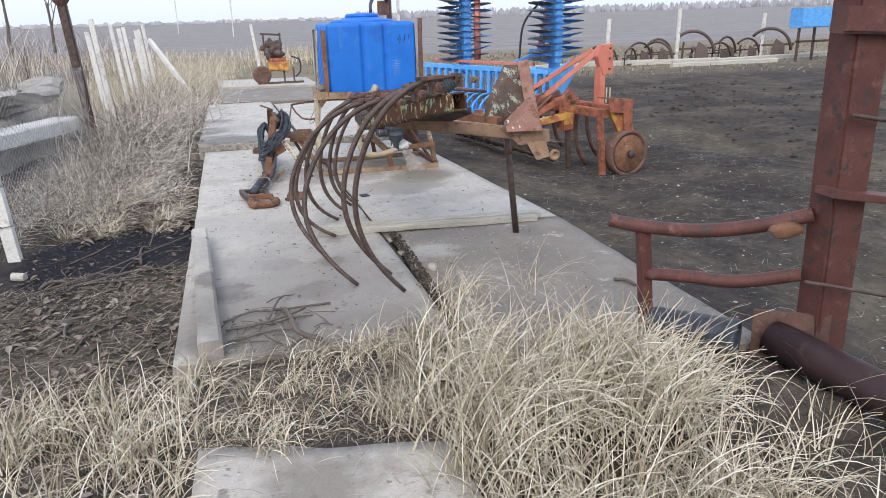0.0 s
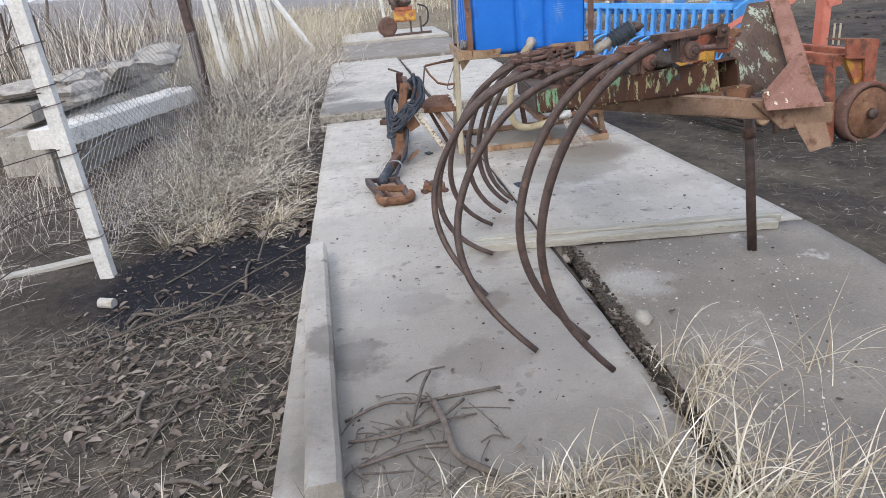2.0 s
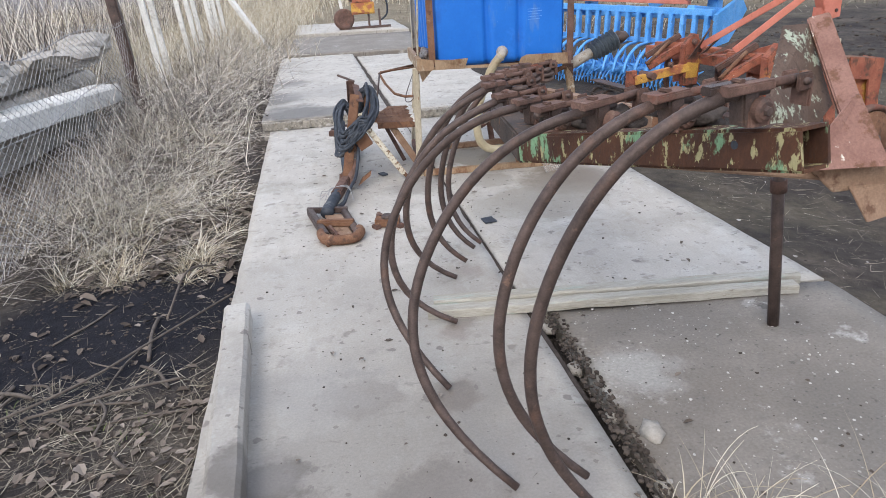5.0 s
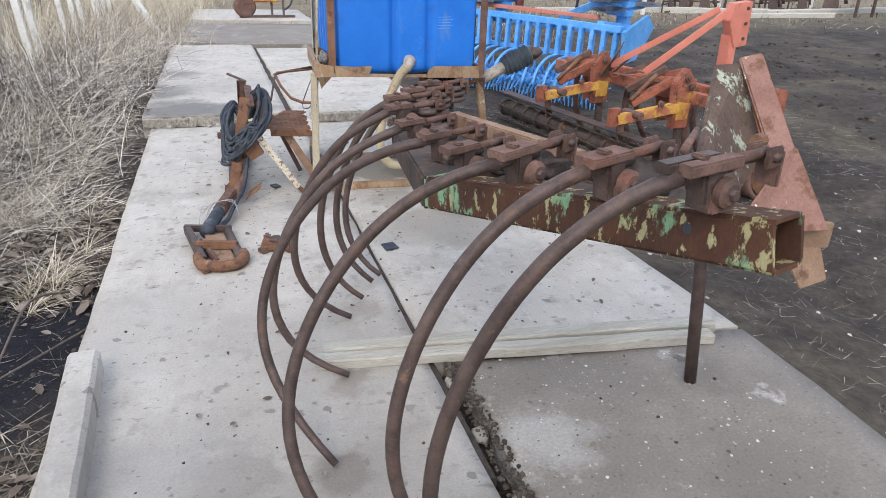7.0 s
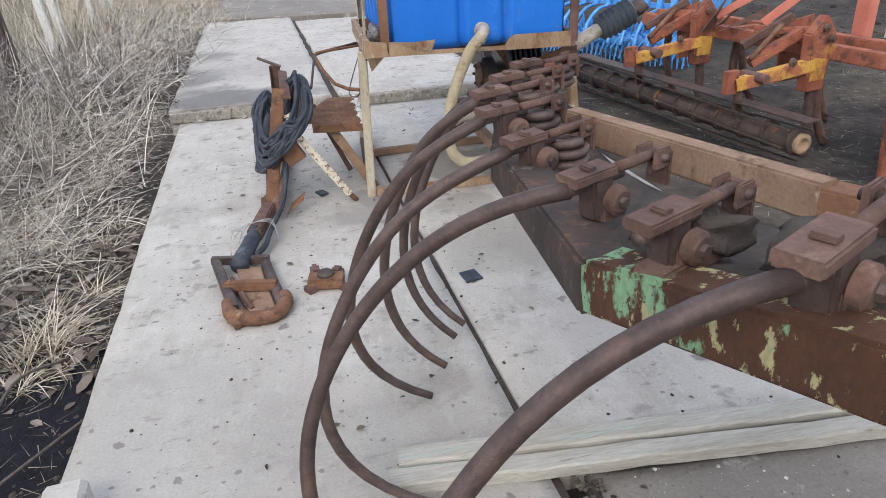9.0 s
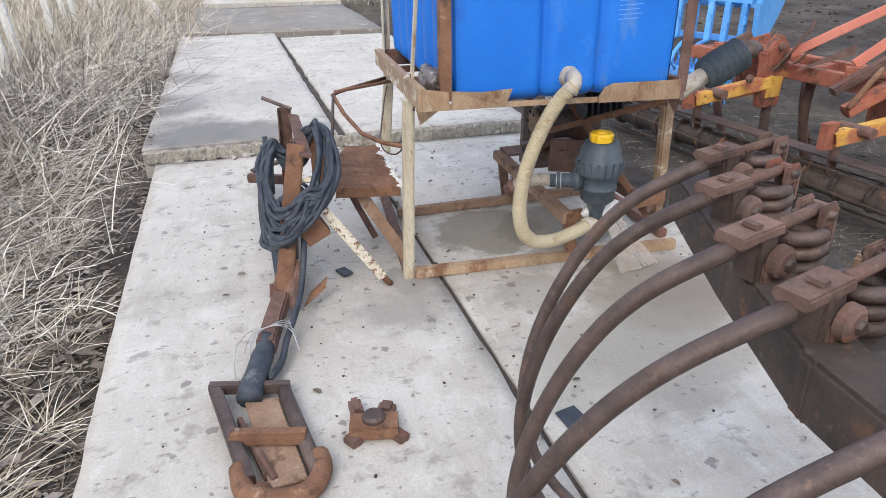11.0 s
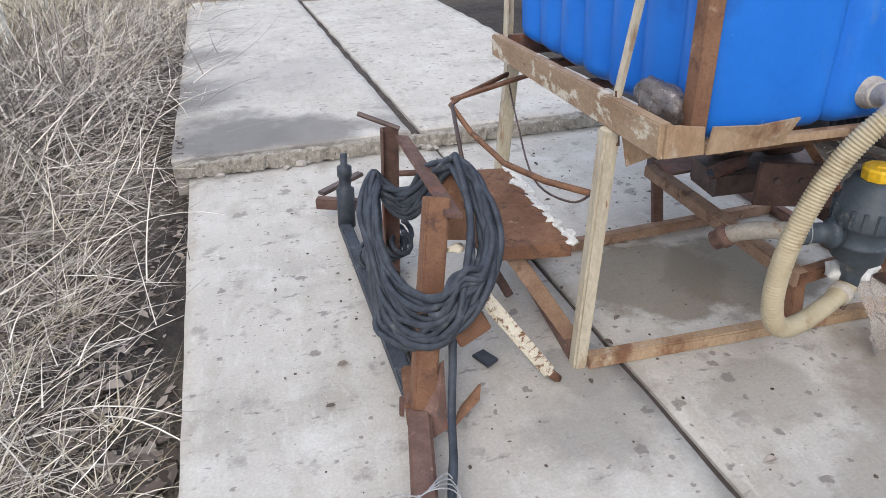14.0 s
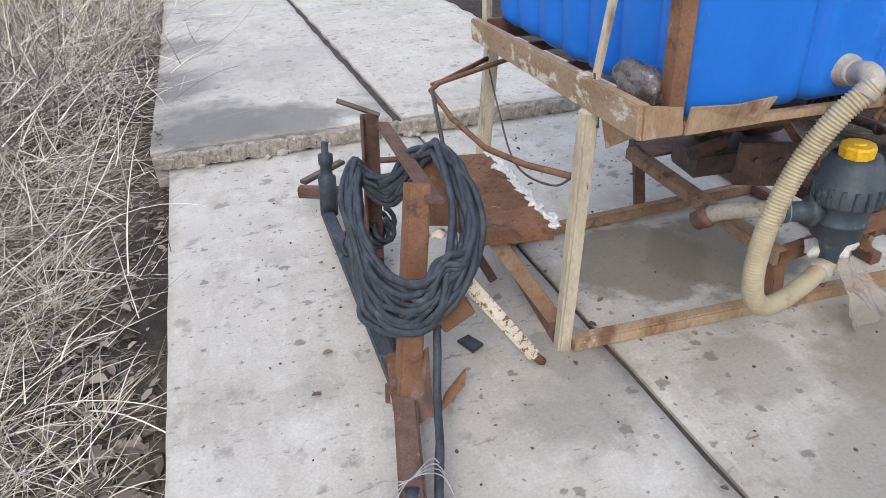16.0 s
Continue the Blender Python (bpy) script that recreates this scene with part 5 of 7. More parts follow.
for k, (a, b) in enumerate((((0.49, 9.05, 0.06), (0.70, 8.90, 0.25)), ((0.47, 8.95, 0.085), (0.68, 8.75, 0.28)))):
    part("spring_coil", helix(a, V(b) - V(a), 0.045, 7, 0.035, 0.011), RUBBER, arm, "black coil spring", True)
part("side_table", prism([(0.772, 8.31, 0.425), (1.075, 8.25, 0.425), (1.088, 8.91, 0.425), (0.905, 8.95, 0.425), (0.77, 8.62, 0.425)], (0, 0, 1), 0.010), RUST_ORANGE, arm, "brown chequer plate with torn edge")
tbl = arm.children[-1]
for i in range(9):
    for j in range(14):
        c = V((0.79 + 0.036 * i, 8.28 + 0.046 * j, 0.4358))
        d = V((0.009, 0.009 if (i + j) % 2 else -0.009, 0))
        if c.x < 1.07 and c.x > 0.785 + max(0, c.y - 8.62) * 0.41 and c.y > 8.325 - (c.x - 0.772) * 0.2:
            part("tread", bar(c - d, c + d, 0.005, 0.0018, bevel=0), RUST_ORANGE, tbl)
part("table_edge", bar((0.775, 8.305, 0.41), (1.075, 8.245, 0.41), 0.012, 0.05, bevel=0.002), RUST_ORANGE, tbl, "folded rusty front edge")
rg = random.Random(12)
for k in range(17):
    f = k / 16
    part("foam_edge", lump((1.083 + rg.uniform(-0.008, 0.012), 8.25 + 0.66 * f, 0.432 + rg.uniform(-0.004, 0.008)), (rg.uniform(0.008, 0.026), rg.uniform(0.014, 0.042), rg.uniform(0.008, 0.016)), rg, 2, 0.5), CONCRETE_POST, tbl, "white crumbling foam edge" if k == 0 else "")
part("table_leg", angle_iron((0.845, 8.335, 0.41), (1.085, 8.215, 0.012), 0.055, 0.05, 0.006, (1, 0.1, 0.5), (0.2, 1, 0)), DUSTY_RUST, arm, "rusty angle iron leg of the plate")
part("table_leg", bar((0.80, 8.83, 0.42), (0.99, 8.60, 0.02), 0.04, 0.03, up=(1, 0, 0), bevel=0.004), RUST, arm)
rod = part("stay_rod", bar((0.672, 8.03, 0.475), (0.938, 8.085, 0.055), 0.048, 0.044, bevel=0.010), SPECKLED, arm, "square stay with flaking white paint")
part("rod_tip", cyl((0.930, 8.082, 0.065), (0.980, 8.09, 0.004), 0.016, 8), RUST_ORANGE, rod, "", True)
# cable hank hung over the upright and the back plate
rg = random.Random(21)


def hank_loop(o, r):
    """One turn of the hank; o: from its inner to its outer strands."""
    i = 1 - o
    return [(0.50 + 0.02 * i, 8.74, 0.53 - 0.02 * r), (0.432 + 0.04 * i, 8.56, 0.475), (0.425 + 0.045 * i, 8.42, 0.37 + 0.05 * i), (0.437 + 0.055 * i, 8.28, 0.26 + 0.13 * i), (0.475 + 0.05 * i, 8.09, 0.275 + 0.15 * i),
            (0.54 + 0.03 * i, 7.975, 0.345 + 0.15 * i), (0.62 + 0.01 * i, 7.96 + 0.05 * i, 0.415 + 0.13 * i), (0.70 - 0.01 * i, 8.01 + 0.02 * i, 0.48 + 0.06 * i), (0.763 - 0.03 * i, 8.12, 0.55 + 0.03 * i), (0.778 - 0.02 * i, 8.23, 0.635),
            (0.755, 8.35, 0.695 - 0.01 * i), (0.715, 8.43, 0.70 - 0.02 * r), (0.665, 8.53, 0.60 - 0.05 * r), (0.61, 8.64, 0.49 - 0.06 * r), (0.565, 8.72, 0.48 - 0.03 * r)]


def slung_loop(o, r):
    """A turn that drops steeply from the back plate across the square tube to the lowest point."""
    return [(0.713, 8.385, 0.725), (0.702 + 0.015 * o, 8.21, 0.64), (0.645 + 0.02 * o, 8.03, 0.50), (0.57, 7.945, 0.40 + 0.03 * r), (0.495, 8.08, 0.262 + 0.02 * r), (0.432 + 0.015 * o, 8.27, 0.185 + 0.025 * r),
            (0.418, 8.38, 0.27), (0.422, 8.46, 0.40), (0.45, 8.62, 0.49), (0.512, 8.775, 0.55), (0.555, 8.73, 0.50), (0.61, 8.62, 0.52), (0.67, 8.50, 0.65)]


for k in range(22):
    o, r_ = (k * 0.618) % 1.0, rg.random()
    base = hank_loop(o, r_) if k < 19 else slung_loop((k - 19) / 2, r_)
    dy = rg.uniform(-0.022, 0.008)
    pts = [V((x + rg.gauss(0, 0.009), y + dy + rg.gauss(0, 0.008), z + rg.gauss(0, 0.011))) for x, y, z in base]
    pts.append(pts[0])
    part("cable_loop", tube(smooth_path(pts, 5), 0.011, 8), RUBBER, arm, "black rubber cable loop" if k == 0 else "", True)
part("cable_tail", tube(smooth_path([(0.60, 8.03, 0.35), (0.585, 7.98, 0.25), (0.565, 7.93, 0.16), (0.545, 7.86, 0.115), (0.515, 7.74, 0.10), (0.475, 7.62, 0.07), (0.445, 7.50, 0.045), (0.40, 7.40, 0.05)], 6), 0.013, 8), RUBBER, arm, "", True)
part("cable_tail", tube(smooth_path([(0.605, 8.02, 0.35), (0.568, 7.94, 0.16), (0.53, 7.80, 0.10), (0.49, 7.68, 0.085), (0.452, 7.54, 0.05), (0.41, 7.41, 0.06)], 6), 0.010, 8), RUBBER, arm, "", True)
for k in range(4):
    pts = [(0.36 - 0.03 * k, 7.50 + 0.08 * k, 0.01), (0.34, 7.56 + 0.04 * k, 0.10), (0.40, 7.63, 0.135), (0.49, 7.64 + 0.02 * k, 0.11), (0.52, 7.585, 0.03)]
    part("binding_wire", tube(smooth_path(pts, 5), 0.002, 5), WIRE, arm)
part("binding_wire", tube(smooth_path([(0.36, 7.56, 0.115), (0.30, 7.56, 0.13), (0.275, 7.52, 0.07), (0.27, 7.50, 0.005)], 5), 0.002, 5), WIRE, arm)

# iron casting on the slab
cast = thing("iron_casting", (0.73, 7.1, 0.0), "small rusty iron casting lying on concrete", "scrap iron")
part("body", bar((0.655, 7.08, 0.03), (0.815, 7.05, 0.03), 0.10, 0.055, bevel=0.012), RUST_ORANGE, cast)
part("ear", bar((0.69, 7.14, 0.03), (0.685, 7.20, 0.035), 0.045, 0.05, bevel=0.012), RUST, cast)
part("ear", bar((0.78, 7.12, 0.03), (0.80, 7.16, 0.03), 0.06, 0.045, bevel=0.012), RUST, cast)
part("foot", bar((0.645, 7.05, 0.015), (0.67, 7.01, 0.015), 0.045, 0.03, bevel=0.006), RUST, cast)
part("foot", bar((0.80, 7.03, 0.015), (0.825, 6.99, 0.015), 0.045, 0.03, bevel=0.006), RUST, cast)
part("boss", lathe((0.735, 7.07, 0.03), (0, 0, 1), ((0, 0.04), (0.04, 0.04), (0.05, 0.03), (0.05, 0.015)), 14), RUST_DARK, cast)
solid("tar_scrap", prism([(0.735, 8.29, 0.004), (0.785, 8.31, 0.004), (0.82, 8.24, 0.004), (0.77, 8.21, 0.004)], (0.05, 0, 1), 0.012, 0.003), RUBBER, "dark scrap of rubber lying on concrete", "scrap")
solid("tar_scrap", prism([(1.36, 6.99, 0.004), (1.44, 7.01, 0.004), (1.46, 6.91, 0.004), (1.375, 6.89, 0.004)], (0.05, 0, 1), 0.008, 0.002), RUBBER, "dark square scrap lying on concrete", "scrap")
solid("fallen_twig", tube(smooth_path([(2.63, 4.0, 0.012), (2.69, 3.93, 0.02), (2.71, 3.86, 0.01)], 4), 0.012, 6), BRANCH, "short piece of twig on the slab", "twig", smooth=True)

# ---- red cultivator ----
CU, CF, CO = V((0.20, -0.98, 0)), V((1.02, 0.208, 0)), V((3.73, 9.19, -0.07))


def cw(f, u, z):
    return CO + CF * f + CU * u + V((0, 0, z))


cult = thing("cultivator", cw(0.6, 0.4, -0.18), "red and yellow cultivator with a crumbler roller standing on soil", "farm implement")
for f in (0.50, 0.84):
    part("frame_beam", bar(cw(f, -1.15, 0.60), cw(f, 1.45, 0.60), 0.10, 0.10, bevel=0.008), RED_OLD, cult, "faded red beam")
for u in (-1.1, -0.1, 0.6, 1.4):
    part("frame_link", bar(cw(0.50, u, 0.60), cw(0.84, u, 0.60), 0.08, 0.08, bevel=0.008), RED_OLD, cult)
part("side_box", prism([cw(0.50, 1.50, 0.80), cw(0.86, 1.50, 0.75), cw(0.86, 1.50, 0.25), cw(0.76, 1.50, 0.25), cw(0.73, 1.50, 0.60), cw(0.52, 1.50, 0.62)], CU, 0.02, 0.004), RED_OLD, cult, "rusty red box bracket")
part("side_box", prism([cw(0.86, 1.50, 0.75), cw(0.86, 1.30, 0.75), cw(0.86, 1.30, 0.25), cw(0.86, 1.50, 0.25)], CF, 0.02, 0.004), RED_OLD, cult)
part("side_box", bar(cw(0.50, 1.40, 0.785), cw(0.86, 1.40, 0.74), 0.22, 0.015, bevel=0.003), RUST_ORANGE, cult)
for u, mat_ in ((-0.62, YELLOW_OLD), (0.50, YELLOW_OLD)):
    part("roller_arm", bar(cw(-0.14, u + 0.18, 0.42), cw(0.34, u + 0.37, 0.53), 0.085, 0.085, bevel=0.008, hollow=0.008), mat_, cult, "worn yellow square arm")
    part("arm_pin", cyl(cw(-0.02, u + 0.12, 0.47), cw(-0.02, u + 0.34, 0.47), 0.035, 12), RUST, cult)
    part("arm_plate", prism([cw(0.5, u - 0.07, 0.30), cw(0.75, u - 0.07, 0.30), cw(0.78, u - 0.07, 0.78), cw(0.46, u - 0.07, 0.74)], CU, 0.016), RED_OLD, cult)
    part("adjust_spindle", cyl(cw(0.05, u + 0.10, 0.56), cw(0.34, u + 0.06, 0.76), 0.018, 10), RUST_ORANGE, cult, "", True)
    part("hanger", bar(cw(-0.10, u + 0.18, 0.40), cw(-0.04, u + 0.15, 0.10), 0.07, 0.02, up=CU, bevel=0.003), RUST, cult)
for k in range(6):
    u = -0.95 + 0.42 * k
    sh = part("shank", tube(smooth_path([cw(0.62 + 0.5 * (k % 2), u, 0.58), cw(0.60 + 0.5 * (k % 2), u, 0.3), cw(0.66 + 0.5 * (k % 2), u, 0.05), cw(0.78 + 0.5 * (k % 2), u, -0.17)], 5), [0.034] * 15 + [0.02], 8), RUST if k < 5 else RED_OLD, cult, "", True)
    part("share", prism([cw(0.72 + 0.5 * (k % 2), u - 0.05, -0.10), cw(0.95 + 0.5 * (k % 2), u, -0.19), cw(0.72 + 0.5 * (k % 2), u + 0.05, -0.10)], (0, 0, 1), 0.012), RUST_DARK, sh)
part("side_bracket", prism([cw(0.55, 1.42, 0.62), cw(0.85, 1.42, 0.62), cw(0.95, 1.42, 0.30), cw(0.80, 1.42, 0.20)], CU, 0.05), YELLOW_OLD, cult, "yellow wheel bracket")
part("side_bracket", bar(cw(0.45, 1.42, 0.60), cw(0.50, 1.45, -0.16), 0.10, 0.03, up=CU, bevel=0.004), RED_OLD, cult)
part("axle_arm", bar(cw(0.85, 1.38, 0.42), cw(0.80, 1.50, 0.12), 0.07, 0.05, bevel=0.006), YELLOW_OLD, cult)
wheel = part("gauge_wheel", lathe(cw(0.80, 1.42, 0.10), CU, ((0, 0.275), (0.006, 0.287), (0.15, 0.287), (0.156, 0.275), (0.156, 0.25), (0.12, 0.24), (0.10, 0.08), (0.12, 0.06)), 36), RUST, cult, "rusty iron gauge wheel", True)
part("wheel_disc", lathe(cw(0.80, 1.56, 0.10), CU, ((0, 0.235), (0.008, 0.23), (0.002, 0.10), (0.02, 0.075), (0.03, 0.03)), 30), RUST_ORANGE, wheel, "dusty wheel disc", True)
part("hub", lathe(cw(0.80, 1.58, 0.10), CU, ((0, 0.05), (0.05, 0.045), (0.055, 0.02)), 14), RUST_DARK, wheel, "", True)
# crumbler roller
rl = part("roller_tube", cyl(cw(-0.05, -1.35, 0.13), cw(-0.05, 1.22, 0.12), 0.075, 16), BEAM_GRIMY, cult, "dark roller tube", True)
for k in range(12):
    u = -1.3 + 2.48 * k / 11
    part("roller_ring", lathe(cw(-0.05, u, 0.128), CU, ((0, 0.088), (0.004, 0.094), (0.022, 0.094), (0.026, 0.088)), 18), BEAM_GRIMY, rl)
for k in range(7):
    a = 2 * math.pi * k / 7
    part("roller_bar", bar(cw(-0.05 + 0.14 * math.cos(a), -1.32, 0.13 + 0.14 * math.sin(a)), cw(-0.05 + 0.14 * math.cos(a + 0.5), 1.2, 0.12 + 0.14 * math.sin(a + 0.5)), 0.014, 0.010, bevel=0), BEAM_GRIMY, rl)
part("roller_cap", lathe(cw(-0.05, 1.2, 0.125), CU, ((0, 0.07), (0.05, 0.07), (0.052, 0.04), (0.03, 0.036)), 16), TAN, rl, "cream bearing cap", True)
part("roller_guard", bar(cw(-0.06, -1.35, 0.30), cw(-0.06, 1.30, 0.29), 0.13, 0.012, bevel=0.002), RUST_DARK, cult, "long dark guard strip")
# headstock
top = cw(0.98, 0.67, 1.35)
part("headstock_plate", prism([top + CF * -0.10 + V((0, 0, -0.12)), top + CF * -0.06 + V((0, 0, 0.02)), top + CF * 0.14 + V((0, 0, 0.04)), top + CF * 0.15 + V((0, 0, -0.34)), top + CF * 0.0 + V((0, 0, -0.36))], CU, 0.10, 0.006), SALMON, cult, "salmon red headstock plate")
part("headstock_post", bar(cw(0.98, 0.70, 0.62), cw(0.98, 0.70, 1.1), 0.11, 0.10, up=CF, bevel=0.006), SALMON, cult)
for u in (0.30, 0.78):
    part("headstock_stay", bar(top + CF * -0.05 + V((0, 0, -0.04)) + CU * (u - 0.62) * 0.25, cw(0.40, u - 0.45, 0.74), 0.04, 0.06, bevel=0.006), SALMON, cult, "salmon red diagonal stay")
for k in range(3):
    part("headstock_bolt", lathe(top + CF * 0.09 + CU * 0.10 + V((0, 0, -0.02 - 0.13 * k)), CU, ((0, 0.016), (0.012, 0.014)), 10), RUST_DARK, cult)
for u in (0.95, 1.02):
    part("u_bolt", cyl(cw(0.9, u, 0.66), cw(0.9, u, 0.86), 0.010, 8), CREAM, cult)

for k, u in enumerate((-0.62, 0.50)):
    part("arm_clevis", bar(cw(-0.17, u + 0.17, 0.36), cw(-0.17, u + 0.17, 0.52), 0.11, 0.05, up=CU, bevel=0.006), RED_OLD, cult, "red clevis")
    part("arm_head", prism([cw(0.30, u + 0.30, 0.34), cw(0.46, u + 0.30, 0.34), cw(0.50, u + 0.30, 0.74), cw(0.40, u + 0.30, 0.86), cw(0.28, u + 0.30, 0.74)], CU, 0.09, 0.01), RED_OLD, cult)
    part("arm_head_patch", prism([cw(0.31, u + 0.392, 0.42), cw(0.44, u + 0.392, 0.42), cw(0.45, u + 0.392, 0.56), cw(0.32, u + 0.392, 0.58)], CU, 0.006), YELLOW_OLD, cult)
    for a, b, w in (((0.10, 0.05, 0.52), (0.42, 0.18, 0.72), 0.09), ((0.18, -0.12, 0.60), (0.50, 0.0, 0.80), 0.07), ((0.34, -0.18, 0.70), (0.62, 0.25, 0.70), 0.08)):
        part("clamp_casting", bar(cw(a[0], u + a[1], a[2]), cw(b[0], u + b[1], b[2]), w, w * 0.8, bevel=0.012), RED_OLD if w > 0.075 else RUST, cult)
    for f, z in ((0.38, 0.78), (0.44, 0.70), (0.12, 0.58)):
        part("casting_bolt", lathe(cw(f, u + 0.395, z), CU, ((0, 0.03), (0.02, 0.03), (0.022, 0.016), (0.035, 0.016)), 8), RUST, cult)
    part("drop_leg", bar(cw(0.40, u + 0.34, 0.40), cw(0.42, u + 0.36, -0.16), 0.07, 0.04, up=CU, bevel=0.005), RUST_DARK, cult)
for a, b in (((0.30, -0.20, 0.62), (0.42, -0.05, 0.98)), ((0.36, -0.12, 0.66), (0.60, -0.02, 0.93)), ((0.34, -0.05, 0.64), (0.62, 0.14, 0.82))):
    part("share_blade", prism([cw(*a), cw(a[0] + 0.08, a[1], a[2] + 0.02), cw(b[0] + 0.02, b[1], b[2]), cw(b[0] - 0.03, b[1] + 0.03, b[2] - 0.06)], CU, 0.012), RUST, cult)

# ---- blue disc harrow ----
BO = V((4.55, 12.75, -0.06))


HU, HF = V((0.53, -0.76, 0)), V((0.82, 0.57, 0))


def hw(f, u, z):
    return BO + HF * f + HU * u + V((0, 0, z))


har = thing("disc_harrow", hw(0.3, 0, -0.2), "bright blue folding disc harrow with raised wings on soil", "farm implement")
part("rear_beam", bar(hw(0, -1.55, 0.90), hw(0, 1.55, 0.82), 0.10, 0.08, bevel=0.006), BLUE_STEEL, har, "blue beam")
part("rear_beam", bar(hw(0.02, -1.55, 0.48), hw(0.02, 1.55, 0.42), 0.07, 0.06, bevel=0.006), BLUE_STEEL, har)
for k in range(17):
    u = -1.48 + 2.96 * k / 16
    h = 0.86 - 0.025 * k / 16 * 3
    part("tine_mount", bar(hw(-0.02, u, h), hw(-0.05, u, h - 0.40), 0.085, 0.06, up=HU, bevel=0.008), BLUE_STEEL, har)
    part("mount_bolt", bar(hw(-0.07, u + 0.03, h - 0.12), hw(-0.07, u + 0.03, h - 0.20), 0.04, 0.03, up=HU, bevel=0.004), BLUE_STEEL, har)
    part("leaf_spring", tube(smooth_path([hw(-0.05, u, h - 0.40), hw(-0.30, u, h - 0.42), hw(-0.52, u, h - 0.55), hw(-0.62, u, h - 0.74)], 5), 0.022, 6), BLUE_STEEL, har, "curved blue spring tine" if k == 0 else "", True)
ro = part("packer_roller", cyl(hw(-0.35, -1.6, 0.08), hw(-0.35, 1.55, 0.08), 0.09, 12), BLUE_STEEL, har, "blue spiked packer roller", True)
for k in range(34):
    bm = bmesh.new()
    u = -1.55 + 3.05 * k / 33
    for j in range(9):
        a = 2 * math.pi * j / 9 + k * 0.5
        c = hw(-0.35 + 0.09 * math.cos(a), u, 0.08 + 0.09 * math.sin(a))
        e = hw(-0.35 + 0.27 * math.cos(a + 0.25), u + 0.02, 0.08 + 0.27 * math.sin(a + 0.25))
        tube([c, e], [0.016, 0.008], 4, bm, False)
    part("spike_ring", bm, BLUE_STEEL, ro)
part("front_frame", bar(hw(0.7, -1.4, 0.75), hw(0.7, 1.4, 0.72), 0.12, 0.12, bevel=0.01), BLUE_STEEL, har)
for u in (-1.2, 0, 1.2):
    part("frame_link", bar(hw(0, u, 0.86), hw(1.1, u, 0.72), 0.10, 0.10, bevel=0.01), BLUE_STEEL, har)
part("end_arm", prism([hw(-0.1, 1.60, 0.80), hw(0.55, 1.60, 0.98), hw(0.75, 1.60, 0.80), hw(0.55, 1.60, 0.62), hw(0.3, 1.60, 0.42), hw(-0.05, 1.6, 0.40)], HU, 0.05), BLUE_STEEL, har)
part("ram_bracket", bar(hw(0.5, 0.2, 0.84), hw(0.9, 0.75, 1.12), 0.12, 0.10, bevel=0.01), BLUE_STEEL, har)
part("ram_bracket", bar(hw(0.9, 0.5, 1.08), hw(0.95, 1.0, 1.10), 0.2, 0.16, bevel=0.02), BLUE_STEEL, har)
part("lift_bar", bar(hw(0.25, -1.5, 0.98), hw(0.3, 1.0, 0.92), 0.07, 0.05, bevel=0.005), SALMON, har, "orange-red bar")


def wing(u, f, seed, red_tilt):
    mast_ = part("wing_mast", bar(hw(f, u, 0.75), hw(f + 0.05, u, 3.1), 0.16, 0.16, up=HU, bevel=0.015), BLUE_STEEL, har, "upright folded blue wing")
    r = random.Random(seed)
    n = 19
    for k in range(n):
        z = 0.95 + 2.1 * k / (n - 1)
        part("mast_collar", bar(hw(f, u, z - 0.02), hw(f, u, z + 0.05), 0.22, 0.21, up=HU, bevel=0.01), BLUE_STEEL, mast_)
        c = hw(f - 0.34, u - 0.08, z + 0.03)
        part("disc_arm", bar(hw(f - 0.05, u, z), c, 0.05, 0.04, bevel=0.006), BLUE_STEEL, mast_)
        bm = bmesh.new()
        ax = V((r.uniform(-0.12, 0.12), r.uniform(-0.12, 0.12), 1)).normalized()
        q = ax.orthogonal().normalized()
        w = ax.cross(q)
        m = 20
        rim = [c + (q * math.cos(2 * math.pi * i / m) + w * math.sin(2 * math.pi * i / m)) * (0.255 if i % 2 else 0.185) for i in range(m)]
        lo, hi = [bm.verts.new(p + ax * 0.045) for p in rim], [bm.verts.new(p + ax * 0.052) for p in rim]
        a0, a1 = bm.verts.new(c), bm.verts.new(c + ax * 0.008)
        for i in range(m):
            j = (i + 1) % m
            bm.faces.new((lo[i], lo[j], a0))
            bm.faces.new((hi[j], hi[i], a1))
            bm.faces.new((lo[j], lo[i], hi[i], hi[j]))
        part("notched_disc", bm, DISC_STEEL, mast_, "dark notched disc" if k == 0 else "")
        c2 = hw(f + 0.36, u + 0.12, z + 0.09)
        part("disc_arm", bar(hw(f + 0.05, u, z + 0.05), c2, 0.05, 0.04, bevel=0.006), BLUE_STEEL, mast_)
        part("notched_disc", lathe(c2, (r.uniform(-0.15, 0.15), r.uniform(-0.1, 0.1), 1), ((0, 0.06), (0.03, 0.24), (0.036, 0.24), (0.02, 0.06)), 14), BLUE_STEEL if k % 2 else DISC_STEEL, mast_)
    part("lift_ram", cyl(hw(f + 0.25, u + red_tilt[0], 0.95), hw(f + 0.25, u + red_tilt[1], 2.25), 0.065, 14), SALMON, har, "orange-red lift cylinder", True)


wing(-0.95, 0.55, 3, (0.15, 0.15))
wing(1.15, 0.75, 4, (-0.55, -0.25))
part("hydraulic_hose", tube(smooth_path([hw(0.7, 0.35, 0.95), hw(0.7, 0.45, 1.6), hw(0.75, 0.8, 2.0)], 6), 0.02, 6), RUBBER, har, "", True)

